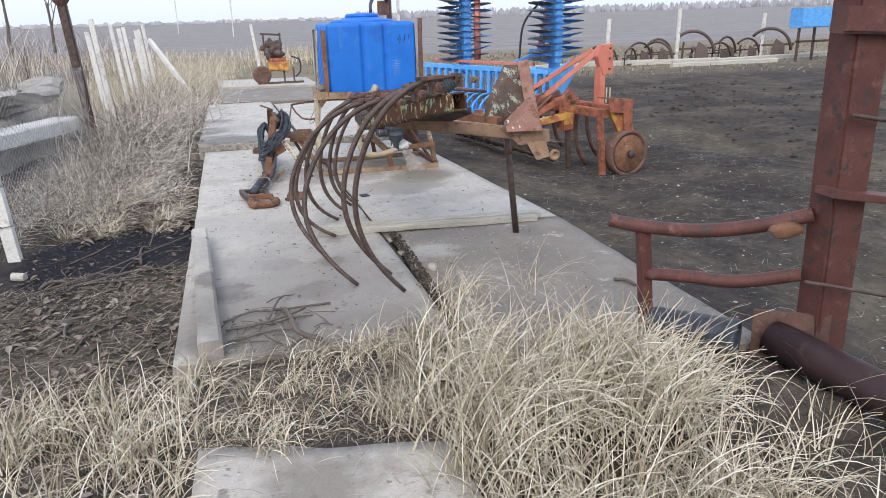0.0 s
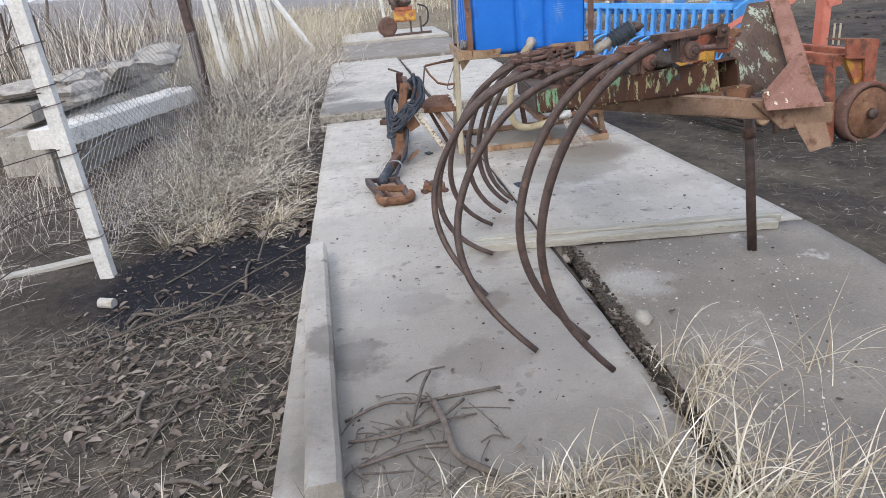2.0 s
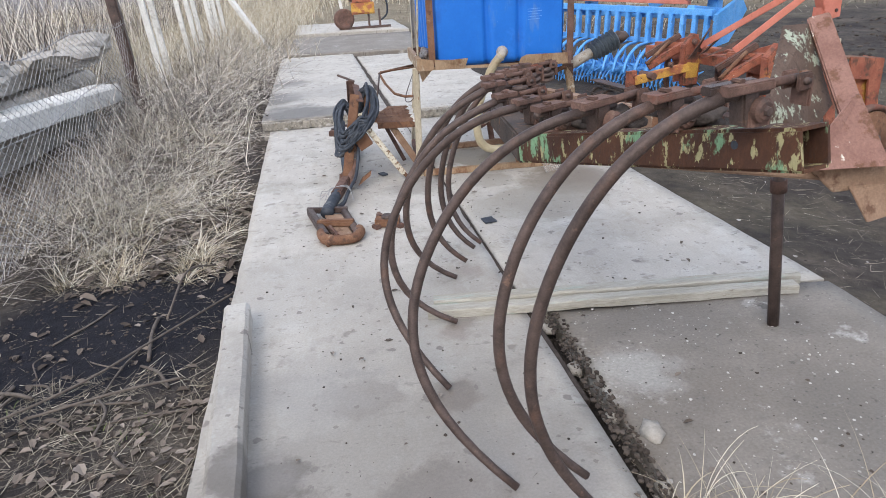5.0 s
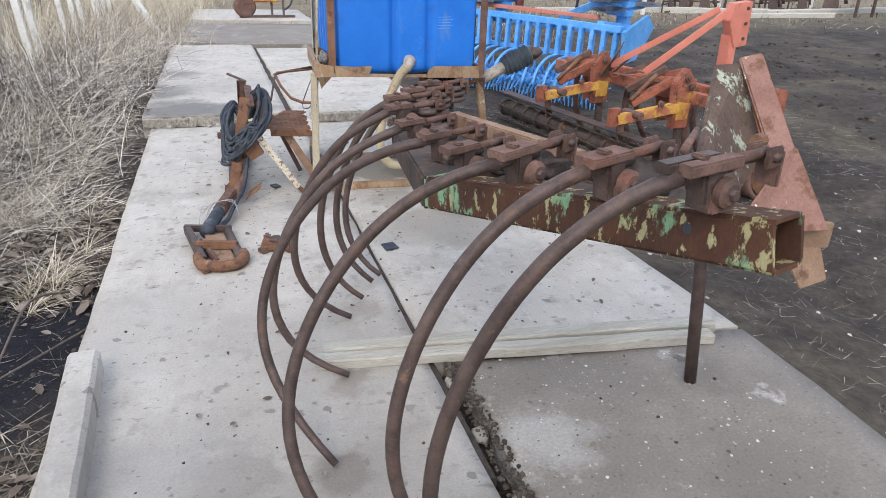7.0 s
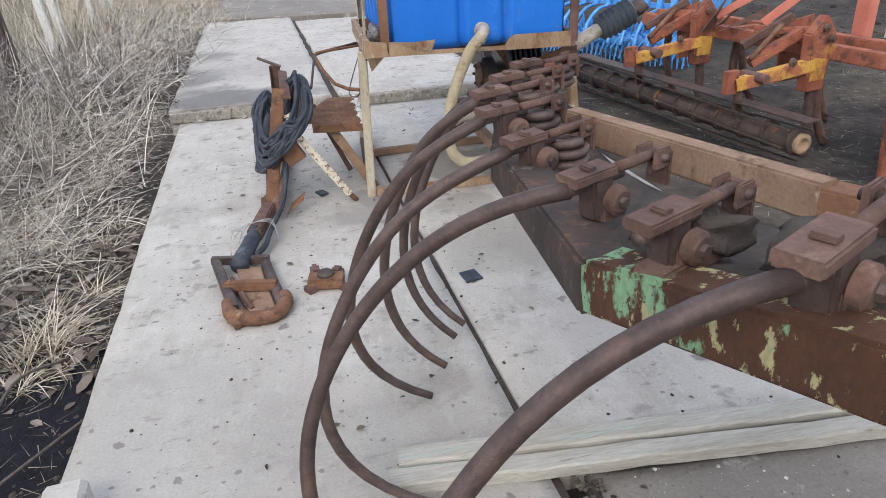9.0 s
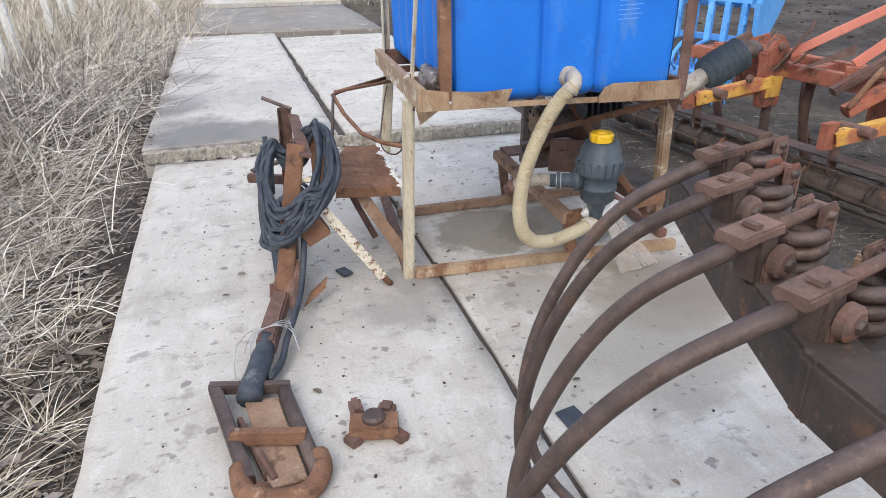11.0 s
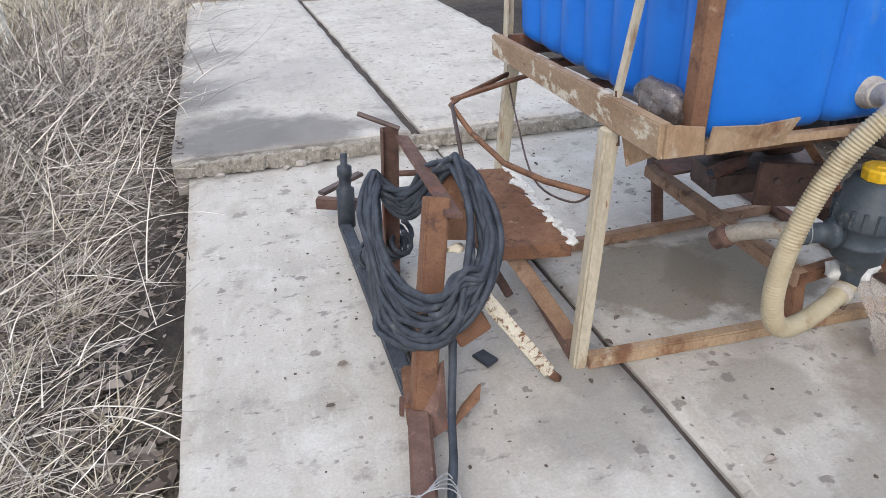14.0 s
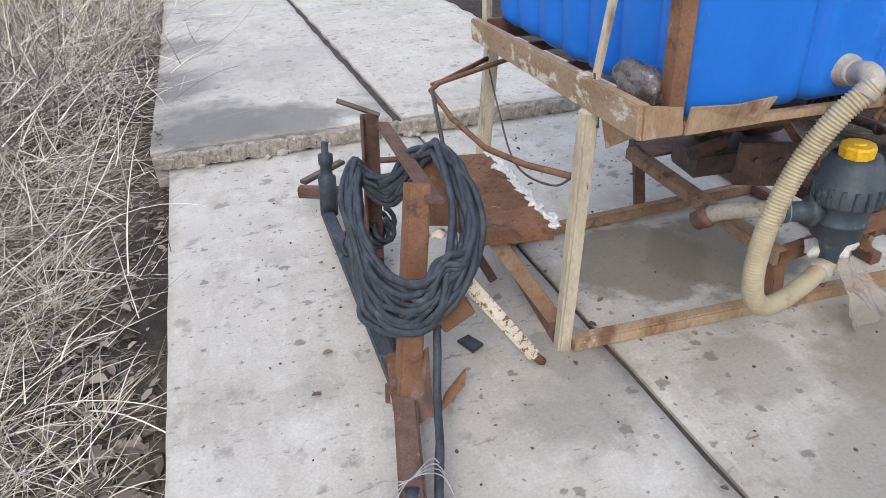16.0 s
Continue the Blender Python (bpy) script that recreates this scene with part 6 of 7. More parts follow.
# ---- red machine frame ----
fr = thing("machine_frame", (3.084, 2.777, -0.065), "dark red steel machine frame with a leaning column in dry grass", "machine frame")
part("column", bar((3.127, 2.764, -0.087), (3.001, 2.687, 1.982), 0.185, 0.16, up=(0, 1, 0), bevel=0.012), MAROON, fr, "heavy dark red column")
part("head_bar", bar((2.853, 2.642, 1.627), (3.774, 2.539, 1.585), 0.10, 0.11, bevel=0.01), MAROON, fr)
part("shelf_bar", bar((2.911, 2.638, 0.888), (3.816, 2.562, 0.734), 0.14, 0.035, bevel=0.004), MAROON, fr)
part("rail", tube(smooth_path([(2.229, 3.353, 0.63), (2.387, 3.255, 0.606), (2.599, 3.064, 0.615), (2.809, 2.872, 0.679), (2.973, 2.76, 0.744)], 6), 0.036, 12), MAROON, fr, "bent pipe rail", True)
part("rail_end", lump((2.844, 2.77, 0.676), (0.10, 0.05, 0.04), random.Random(2), 2, 0.2), RUST_ORANGE, fr, "", True)
part("rail", tube(smooth_path([(2.42, 3.283, 0.327), (2.568, 3.14, 0.345), (2.75, 2.951, 0.361), (2.968, 2.78, 0.434)], 6), 0.034, 12), MAROON, fr, "bent pipe rail", True)
part("rail_post", bar((2.461, 3.293, -0.088), (2.387, 3.278, 0.576), 0.07, 0.05, up=(0, 1, 0), bevel=0.005), MAROON, fr)
part("wire_rope", tube(smooth_path([(2.862, 2.632, 0.461), (3.173, 2.57, 0.39), (3.641, 2.476, 0.273)], 6), 0.010, 6), RUST_DARK, fr, "", True)
part("wire_rope", tube(smooth_path([(2.957, 2.603, 1.231), (3.235, 2.564, 1.192), (3.796, 2.493, 1.202)], 6), 0.010, 6), RUST_DARK, fr, "", True)
part("base_pipe", tube([(2.90, 2.82, 0.08), (2.99, 2.26, 0.06), (3.06, 1.75, 0.02)], 0.095, 20), MAROON_DARK, fr, "thick dark maroon pipe on the ground", True)
part("foot_plate", prism([(2.825, 2.893, -0.066), (3.061, 2.635, -0.052), (3.065, 2.647, 0.244), (2.831, 2.907, 0.208)], (0.7, 0.7, 0), 0.03), RUST, fr)
sl = thing("rubber_sleeve", (2.56, 3.05, 0), "black rubber sleeve lying half hidden in dry grass", "sleeve")
part("sleeve_wall", lathe((2.42, 3.20, 0.07), (0.66, -0.72, 0.02), ((0, 0.08), (0.02, 0.095), (0.40, 0.098), (0.43, 0.106), (0.45, 0.10), (0.45, 0.08), (0.12, 0.075)), 22), RUBBER, sl, "", True)

# ---- fence ----
def fence_post(base, top, w, material, label, group):
    bm = plank(base, top, w, w * 0.9, 6, base[1], 0.004)
    ob = solid("fence_post", bm, material, label, "fence post", group)
    return ob


NP, NT = V((-1.693, 6.56, -0.365)), V((-1.872, 6.804, 1.735))
post1 = thing("fence_post", NP, "leaning white concrete fence post with wire ties", "fence post", "fence posts")
part("shaft", plank(NP, NT, 0.098, 0.09, 8, 1.0, 0.004), CONCRETE_POST, post1)
for f in (0.22, 0.38, 0.5, 0.66, 0.72, 0.85):
    c = NP.lerp(NT, f)
    part("wire_tie", tube([c + V((0.067 * sx, 0.06 * sy, 0.01 * sx)) for sx, sy in ((-1, -1), (1, -1), (1, 1), (-1, 1), (-1, -1))], 0.004, 5), RUST_DARK, post1)
part("ground_stub", cyl((-1.827, 6.826, -0.317), (-1.895, 7.011, 1.593), 0.015, 6), RUST_DARK, post1)
rp = thing("fence_post", (-2.12, 12.0, -0.3), "dark rusty steel fence post with a flared cap", "fence post", "fence posts")
part("shaft", bar((-2.05, 12.0, -0.3), (-2.17, 11.95, 2.07), 0.13, 0.11, up=(0, 1, 0), bevel=0.02), RUST_DARK, rp)
part("cap", lathe((-2.17, 11.95, 2.02), (-0.04, -0.04, 1), ((0, 0.06), (0.07, 0.11), (0.10, 0.12), (0.11, 0.11)), 10), RUST, rp)
for k, (y, h, dx) in enumerate(((13.5, 1.65, -0.08), (13.95, 1.85, -0.08), (15.4, 1.77, -0.03), (16.05, 1.69, 0.0), (16.45, 1.72, 0.03), (17.65, 1.46, 0.05), (18.05, 1.64, 0.02), (18.5, 1.66, 0.03), (18.95, 1.78, 0.07))):
    fence_post((-2.0 + dx, y, -0.3), (-2.13 + dx, y - 0.02, h), 0.08 if k < 2 else 0.07, CONCRETE_POST, "slim white concrete fence post in dry weeds", "fence posts")
solid("post_brace", plank((-1.95, 18.9, 1.42), (-0.97, 18.1, -0.05), 0.10, 0.09, 6, 3, 0.004), CONCRETE_POST, "slanting white concrete brace of the fence", "brace")

mesh = thing("wire_fence", (-1.849, 9.092, -0.307), "sagging chain-link fence with loose barbed wires", "fence")
bm = bmesh.new()
A, B, H0, H1 = V((-1.77, 6.74, 0)), V((-2.08, 11.95, 0)), -0.15, 1.2
L = (B - A).length
cell = 0.13


def on_mesh(s, z):
    p = A.lerp(B, s / L)
    return V((p.x + 0.03 * math.sin(s * 1.7) * (z + 0.2), p.y, z + 0.04 * math.sin(s * 2.3)))


n_d = int((L + 2.8) / cell)
for k in range(n_d):
    for sgn in (1, -1):
        pts = []
        for i in range(13):
            z = H0 + (H1 - H0) * i / 12
            s = k * cell - 2.8 + (z - H0) * 2 if sgn > 0 else k * cell - (z - H0) * 2
            if 0 <= s <= L:
                pts.append(on_mesh(s, z))
        if len(pts) > 1:
            tube(pts, 0.0022, 3, bm, False)
part("chain_link", bm, WIRE, mesh, "grey diamond wire mesh")
for z in (1.15, 0.6):
    part("line_wire", tube([on_mesh(L * i / 12, z) for i in range(13)], 0.004, 4), WIRE, mesh)
rg = random.Random(31)
for k, z in enumerate((1.35, 1.05, 0.98, 0.70, 0.42, 0.32, 0.12)):
    p0 = NP.lerp(NT, (z + 0.3) / 1.92)
    part("loose_wire", tube(smooth_path([p0, p0 + V((-0.25, -0.5, rg.uniform(-0.12, 0.05))), p0 + V((-0.4, -1.3, rg.uniform(-0.12, 0.12))), p0 + V((-0.55, -2.4, rg.uniform(-0.1, 0.15)))], 6), 0.004, 4), RUST_DARK, mesh)
solid("fence_board", plank((-3.077, 6.662, -0.226), (-1.939, 6.95, -0.18), 0.10, 0.03, 8, 4), WOOD_LIGHT, "pale sawn board lying at the fence foot", "board", "boards at the fence")
solid("fence_board", plank((-2.916, 6.404, -0.244), (-2.024, 6.583, -0.234), 0.08, 0.025, 8, 5), WOOD_LIGHT, "pale sawn board lying at the fence foot", "board", "boards at the fence")
solid("wood_chip", cyl((-1.592, 6.088, -0.199), (-1.493, 6.058, -0.204), 0.035, 10), WOOD_LIGHT, "short pale offcut of wood on soil", "wood")
solid("log_piece", cyl((-3.471, 9.849, -0.121), (-3.192, 9.68, -0.113), 0.16, 12), WOOD_LIGHT, "sawn log end in the weeds", "log")

# stacked concrete members behind the fence
for k, (p, q, w, h) in enumerate((((-3.12, 9.2, 0.37), (-2.37, 11.72, 0.355), 0.4, 0.2), ((-3.3, 9.4, 0.02), (-2.62, 11.6, 0.0), 0.22, 0.48), ((-3.62, 9.855, -0.035), (-3.6, 14.2, 0.001), 0.7, 0.72), ((-3.9, 10.2, 0.52), (-3.6, 15.0, 0.5), 0.5, 0.22), ((-4.36, 10.815, -0.124), (-4.357, 14.119, -0.096), 0.6, 0.8))):
    solid("concrete_member", plank(p, q, w, h, 10, 20 + k, 0.012), CONCRETE_POST if k == 0 else CONCRETE_ROUGH, "precast concrete member stacked behind the fence", "concrete beam", "stacked concrete members")
rg = random.Random(77)
for k in range(7):
    solid("rubble_stone", lump((-3.3 + rg.uniform(-0.8, 0.5), 10.2 + k * 0.5, 0.70 + rg.uniform(-0.05, 0.1)), (rg.uniform(0.2, 0.4), rg.uniform(0.25, 0.5), rg.uniform(0.10, 0.18)), rg, 2, 0.3), CONCRETE_ROUGH, "broken concrete lump on the stack", "stone", "rubble on the stack")

# ---- far things ----
ymach = thing("yellow_machine", (0.930, 20.400, 0.130), "small yellow machine with a rusty wheel on far concrete", "machine")
part("body", bar((0.821, 20.400, 0.590), (1.368, 20.400, 0.590), 0.44, 0.26, bevel=0.03), YELLOW_OLD, ymach, "worn yellow housing")
part("hood", bar((0.857, 20.400, 0.765), (1.295, 20.400, 0.765), 0.37, 0.10, bevel=0.02), RED_OLD, ymach)
part("engine", lump((0.966, 20.436, 1.028), (0.26, 0.22, 0.26), random.Random(6), 3, 0.5), RUST_DARK, ymach, "dark engine block")
for x in (0.75, 1.19):
    part("stack", bar((x, 20.327, 0.882), (x, 20.327, 1.466), 0.045, 0.045, up=(0, 1, 0)), RUST_DARK, ymach)
part("top_bar", bar((0.674, 20.327, 1.451), (1.222, 20.327, 1.407), 0.05, 0.05), RUST_DARK, ymach)
part("wheel", lathe((0.601, 20.327, 0.371), (0.3, -1, 0), ((0, 0.20), (0.015, 0.24), (0.15, 0.24), (0.16, 0.19), (0.12, 0.07)), 22), RUST, ymach, "rusty iron wheel", True)
for x in (0.75, 1.22, 1.48):
    part("leg", bar((x, 20.254, 0.130), (x, 20.327, 0.553), 0.05, 0.05, up=(0, 1, 0)), RUST_DARK, ymach)
part("skid", bar((0.492, 20.254, 0.152), (1.733, 20.254, 0.152), 0.1, 0.06), RUST_DARK, ymach)
part("hose", tube(smooth_path([(1.441, 20.254, 0.845), (1.660, 20.254, 0.736), (1.660, 20.254, 0.444), (1.514, 20.254, 0.298)], 5), 0.022, 6), RUBBER, ymach, "", True)
solid("marker_post", plank((0.66, 25.5, -0.35), (0.45, 25.5, 1.72), 0.095, 0.09, 6, 4), CONCRETE_POST, "white concrete post standing in dry grass", "post", "white posts")

plough = thing("old_plough", (0, 0, 0), "old rusty plough with curved iron mouldboards on soil", "plough", "old ploughs in a row")
pts = [V((1.0 * math.cos(a) - 0.2, 0, 0.25 + 1.15 * math.sin(a))) for a in (math.pi * (0.02 + 0.75 * i / 12) for i in range(13))]
part("curved_beam", tube(pts, 0.075, 8), RUST_DARK, plough, "", True)
part("mouldboard", prism([(-0.1, -0.1, 0.0), (0.55, -0.15, 0.05), (0.5, -0.05, 0.6), (0.1, 0.1, 0.9), (-0.05, 0, 0.5)], (0, 1, 0), 0.05), RUST_DARK, plough)
part("frame_bar", bar((-0.9, 0.2, 0.55), (0.9, 0.25, 0.6), 0.1, 0.1), RUST_DARK, plough)
part("leg", bar((-0.6, 0.2, -0.05), (-0.55, 0.2, 0.9), 0.09, 0.06, up=(0, 1, 0)), RUST_DARK, plough)
part("landside", bar((-0.5, 0, 0.04), (0.9, 0, 0.04), 0.12, 0.1), RUST_DARK, plough)
for k, (px, py, ang, sc, hs) in enumerate(((13.92, 26.1, -30, 0.59, 0.9), (15.33, 25.75, 12, 0.67, 0.85), (16.45, 26.2, -14, 0.6, 1.05), (17.8, 25.75, -25, 0.87, 0.95), (19.6, 26.2, 20, 0.69, 0.9), (21.6, 25.95, -40, 0.86, 0.95), (17.3, 25.25, 60, 0.53, 0.8), (14.7, 25.4, 35, 0.56, 0.8), (15.95, 25.45, -50, 0.64, 0.9), (18.8, 25.5, 8, 0.61, 0.8), (20.6, 26.15, -5, 0.58, 0.95))):
    m = Matrix.Translation((px, py, rise(px, py) + 0.03)) @ Matrix.Rotation(radians(ang), 4, "Z") @ Matrix.Diagonal((sc, sc, sc * hs, 1))
    if k:
        copy_thing(plough, m)
    else:
        first = m
plough.matrix_basis = first
for k, (x, y, h) in enumerate(((13.25, 24.65, 1.54), (17.05, 26.0, 1.86), (21.35, 26.4, 1.56), (8.48, 27.1, 1.67))):
    solid("marker_post", plank((x, y, rise(x, y) - 0.2), (x + 0.04, y, h), 0.12, 0.11, 6, k), CONCRETE_POST, "white concrete post standing in dry grass", "post", "white posts")
for k, (p, q, w) in enumerate((((13.07, 25.8), (18.17, 24.7), 0.21), ((15.3, 23.5), (19.9, 23.6), 0.16), ((17.8, 24.4), (23.8, 25.3), 0.20), ((10.0, 25.95), (13.9, 25.75), 0.16))):
    solid("timber_beam", plank((*p, rise(*p) + w * 0.4), (*q, rise(*q) + w * 0.4), w, w, 8, 50 + k, 0.02), WOOD_LIGHT, "long pale timber beam lying on the ground", "timber", "timber beams")
box = thing("seed_box", (21.4, 23.5, -0.2), "blue steel hopper on a dark stand far off", "hopper")
part("hopper", bar((20.5, 23.5, 1.36), (23.1, 23.5, 1.36), 0.7, 0.72, bevel=0.04), BLUE_STEEL, box)
for x in (20.6, 21.3, 22.3, 23.0):
    part("leg", bar((x, 23.4, -0.22), (x, 23.4, 1.02), 0.08, 0.08, up=(0, 1, 0)), RUST_DARK, box)
part("rail", bar((20.5, 23.4, 0.5), (23.1, 23.4, 0.5), 0.08, 0.08), RUST_DARK, box)
for k, (x, y, h) in enumerate(((-2.2, 110, 6.8), (-13.4, 150, 8.5), (46, 110, 6.0))):
    solid("utility_pole", cyl((x, y, rise(x, y) - 0.3), (x + 0.1, y, rise(x, y) + h), 0.09, 8), CONCRETE_POST, "white utility pole in the far field", "pole", "utility poles")


# ---- bare trees ----
def bare_tree(name, base, height, seed, spread=0.32):
    r = random.Random(seed)
    bm_t, bm_c = bmesh.new(), bmesh.new()
    base = V(base)

    def grow(p, d, length, rad, depth):
        pts, q = [p], p
        for i in range(4):
            d = (d + V((r.gauss(0, 0.10), r.gauss(0, 0.10), 0.05))).normalized()
            q = q + d * length / 4
            pts.append(q)
        rs = [rad * (1 - 0.14 * i) for i in range(5)]
        tube(pts, rs, 6 if depth == 0 else 4, bm_t if depth == 0 else bm_c, False)
        if depth < 4:
            for i in range(r.randint(2, 4)):
                k = r.randint(2, 4)
                dd = (d + V((r.gauss(0, spread), r.gauss(0, spread), r.uniform(0, 0.35)))).normalized()
                grow(pts[k], dd, length * r.uniform(0.5, 0.75), rs[k] * 0.6, depth + 1)

    grow(base, V((0, 0, 1)), height * 0.45, height * 0.018, 0)
    t = thing(name, base, "leafless grey tree with fine bare twigs", "tree", "bare trees")
    part("trunk", bm_t, BRANCH, t)
    part("crown", bm_c, BRANCH, t)


for k, (x, y, h) in enumerate(((-20.5, 60, 11), (-17.5, 62, 10), (-24.0, 58, 9), (-27, 48, 9), (-33, 55, 12), (-15.5, 66, 9), (-9.5, 22.0, 4.2), (-30, 44, 10))):
    bare_tree("bare_tree", (x, y, rise(x, y) - 0.1), h, 100 + k)

# ---- strips of grass, stems and litter ----
def ribbons(name, n, place, length, width, lean, curl, material, label, seed, seg=4, category="grass"):
    """Blades: place(rng) gives a foot; lean and curl say how they bend over."""
    r = np.random.RandomState(seed)
    rr = random.Random(seed)
    verts, faces = [], []
    for k in range(n):
        x, y, z = place(rr)
        L_, W = r.uniform(*length), r.uniform(*width)
        az, tilt, cu = r.uniform(0, 2 * math.pi), r.uniform(*lean), r.uniform(*curl)
        dx, dy = math.cos(az), math.sin(az)
        sa = az + math.pi / 2 + r.uniform(-0.6, 0.6)
        sx, sy = math.cos(sa) * W / 2, math.sin(sa) * W / 2
        base = len(verts)
        px, pz, a = 0.0, 0.0, tilt
        tw = r.uniform(-0.3, 0.3)
        for i in range(seg + 1):
            t = i / seg
            w = 1 - 0.85 * t
            cx, cy = x + px * dx - tw * px * px * dy, y + px * dy + tw * px * px * dx
            zz = max(z + pz, z + 0.004)
            verts.append((cx - sx * w, cy - sy * w, zz))
            verts.append((cx + sx * w, cy + sy * w, zz + 0.2 * W))
            px += math.sin(a) * L_ / seg
            pz += math.cos(a) * L_ / seg
            a += cu / seg
        for i in range(seg):
            b = base + 2 * i
            faces.append((b, b + 1, b + 3, b + 2))
    return raw(name, verts, faces, material, label, category)


def top_of(x, y):
    for x0, y0, x1, y1 in ((-0.1, 3.6, 2.6, 10.38), (-0.42, 10.4, 2.2, 15.8)):
        if x0 < x < x1 and y0 < y < y1:
            return 0.0 if y < 10.38 else 0.098
    return ground_height(x, y)


def clumps(x0, x1, y0, y1, n, spread, seed):
    """Feet gathered in tufts."""
    r = random.Random(seed)
    c = [(r.uniform(x0, x1), r.uniform(y0, y1)) for _ in range(n)]

    def place(rr):
        a, b = rr.choice(c)
        x, y = rr.gauss(a, spread), rr.gauss(b, spread)
        return x, y, top_of(x, y) - 0.01
    return place


def patch(x0, x1, y0, y1):
    def place(rr):
        x, y = rr.uniform(x0, x1), rr.uniform(y0, y1)
        return x, y, top_of(x, y)
    return place


def lifted(place, h):
    """Feet held up in the tangle of other stems."""
    def up(rr):
        x, y, z = place(rr)
        return x, y, z + rr.uniform(0, h)
    return up


ribbons("dry_grass", 2900, clumps(1.10, 2.22, 1.95, 3.4, 44, 0.09, 1), (0.24, 0.58), (0.005, 0.011), (0.0, 0.6), (0.5, 2.6), STRAW, "tall pale dry grass tufts growing through the slab joint", 1, 7)
ribbons("dry_grass", 420, clumps(2.15, 2.6, 2.45, 3.1, 9, 0.07, 31), (0.15, 0.38), (0.005, 0.010), (0.0, 0.7), (0.5, 2.6), STRAW, "pale dry grass tufts by the red frame", 31, 7)
ribbons("dry_grass", 1900, clumps(1.2, 2.15, 0.8, 2.0, 24, 0.10, 12), (0.18, 0.42), (0.005, 0.010), (0.0, 0.7), (0.5, 2.6), STRAW, "tall pale dry grass tufts", 12, 7)
ribbons("dry_grass", 520, clumps(2.0, 2.7, 1.0, 2.4, 14, 0.10, 32), (0.18, 0.46), (0.005, 0.010), (0.0, 0.8), (0.5, 2.6), STRAW, "thin dry grass tufts in front of the pipe", 32, 7)
ribbons("dry_grass", 2100, clumps(-1.45, 0.02, 1.55, 3.45, 36, 0.085, 2), (0.16, 0.45), (0.005, 0.009), (0.0, 0.8), (0.5, 2.6), STRAW, "pale dry grass tufts beside the slab", 2, 7)
ribbons("dry_grass", 1900, clumps(-0.05, 1.45, 2.75, 3.62, 36, 0.06, 3), (0.08, 0.26), (0.004, 0.008), (0.1, 1.1), (0.5, 2.4), STRAW, "short dry grass in the gap between slabs", 3, 6)
ribbons("dry_grass", 380, clumps(1.42, 1.66, 3.3, 4.3, 11, 0.05, 4), (0.12, 0.36), (0.003, 0.007), (0.1, 0.9), (0.5, 2.4), STRAW, "thin dry grass in the slab crack", 4, 7)
ribbons("dry_grass", 40, clumps(1.65, 2.2, 3.55, 4.15, 4, 0.05, 5), (0.25, 0.5), (0.003, 0.006), (0.3, 1.0), (0.5, 1.8), STRAW, "single dry grass stalks over the slab", 5, 7)
ribbons("grass_tufts", 2700, clumps(-2.1, -0.66, 6.9, 11.5, 56, 0.03, 6), (0.12, 0.36), (0.0025, 0.006), (0.5, 1.5), (0.1, 1.1), STRAW, "radiating tufts of straw-coloured grass beside the slab", 6, 6)
ribbons("matted_grass", 1500, lifted(clumps(-2.2, -0.8, 8.0, 11.5, 60, 0.16, 46), 0.14), (0.15, 0.4), (0.003, 0.0065), (0.9, 1.7), (-0.8, 1.2), STRAW, "matted straw-coloured grass beside the slab", 46, 5)
ribbons("dry_weeds", 2400, lifted(clumps(-1.9, -0.58, 7.2, 10.8, 60, 0.2, 47), 0.12), (0.12, 0.42), (0.0025, 0.0055), (1.1, 1.7), (-0.3, 0.4), DRY_STEM, "fine grey twigs and stems on leaf litter", 47, 5)
ribbons("matted_grass", 2000, patch(-2.6, -0.6, 8.4, 12.5), (0.15, 0.5), (0.003, 0.006), (0.9, 1.6), (-0.1, 0.6), LITTER, "flattened dry stems on the ground", 7, 4)
ribbons("dry_weeds", 2000, lifted(clumps(-2.0, -0.78, 8.8, 16.0, 90, 0.22, 8), 0.28), (0.25, 0.7), (0.003, 0.007), (1.0, 1.75), (-1.1, 1.1), DRY_STEM, "tangled grey-brown dry weeds along the fence", 8, 6)
ribbons("dry_weeds", 1700, lifted(clumps(-1.6, -0.5, 10.5, 17.5, 60, 0.2, 18), 0.35), (0.3, 0.7), (0.005, 0.010), (0.9, 1.7), (-0.6, 0.7), DRY_STEM, "tangled grey-brown dry weeds along the slab", 18, 6)
ribbons("dry_weeds", 1900, clumps(-5.5, -2.5, 5.0, 14.0, 60, 0.3, 9), (0.25, 0.7), (0.004, 0.008), (0.0, 0.7), (0.1, 1.2), DRY_STEM, "dry weeds behind the fence", 9, 5)
ribbons("dry_weeds", 1600, clumps(-4.6, -2.35, 5.2, 9.2, 50, 0.16, 75), (0.2, 0.6), (0.003, 0.006), (0.3, 1.4), (-0.3, 1.4), DRY_STEM, "dry weeds in front of the stacked concrete", 75, 5)
ribbons("far_grass", 6500, clumps(-4.2, -0.7, 15.5, 33.0, 120, 0.4, 10), (0.35, 0.8), (0.010, 0.02), (0.0, 0.7), (0.1, 1.1), STRAW, "pale dry grass beside the far slabs", 10, 4)
ribbons("far_grass", 3000, clumps(3.0, 9.0, 17.0, 34.0, 70, 0.5, 11), (0.15, 0.45), (0.012, 0.025), (0.1, 0.9), (0.1, 1.0), LITTER, "low dry grass behind the implements", 11, 4)
ribbons("far_grass", 5000, clumps(9.0, 34.0, 20.0, 38.0, 150, 1.1, 13), (0.06, 0.2), (0.02, 0.05), (0.3, 1.1), (0.1, 1.0), LITTER, "strip of pale dry grass near the old ploughs", 13, 3)
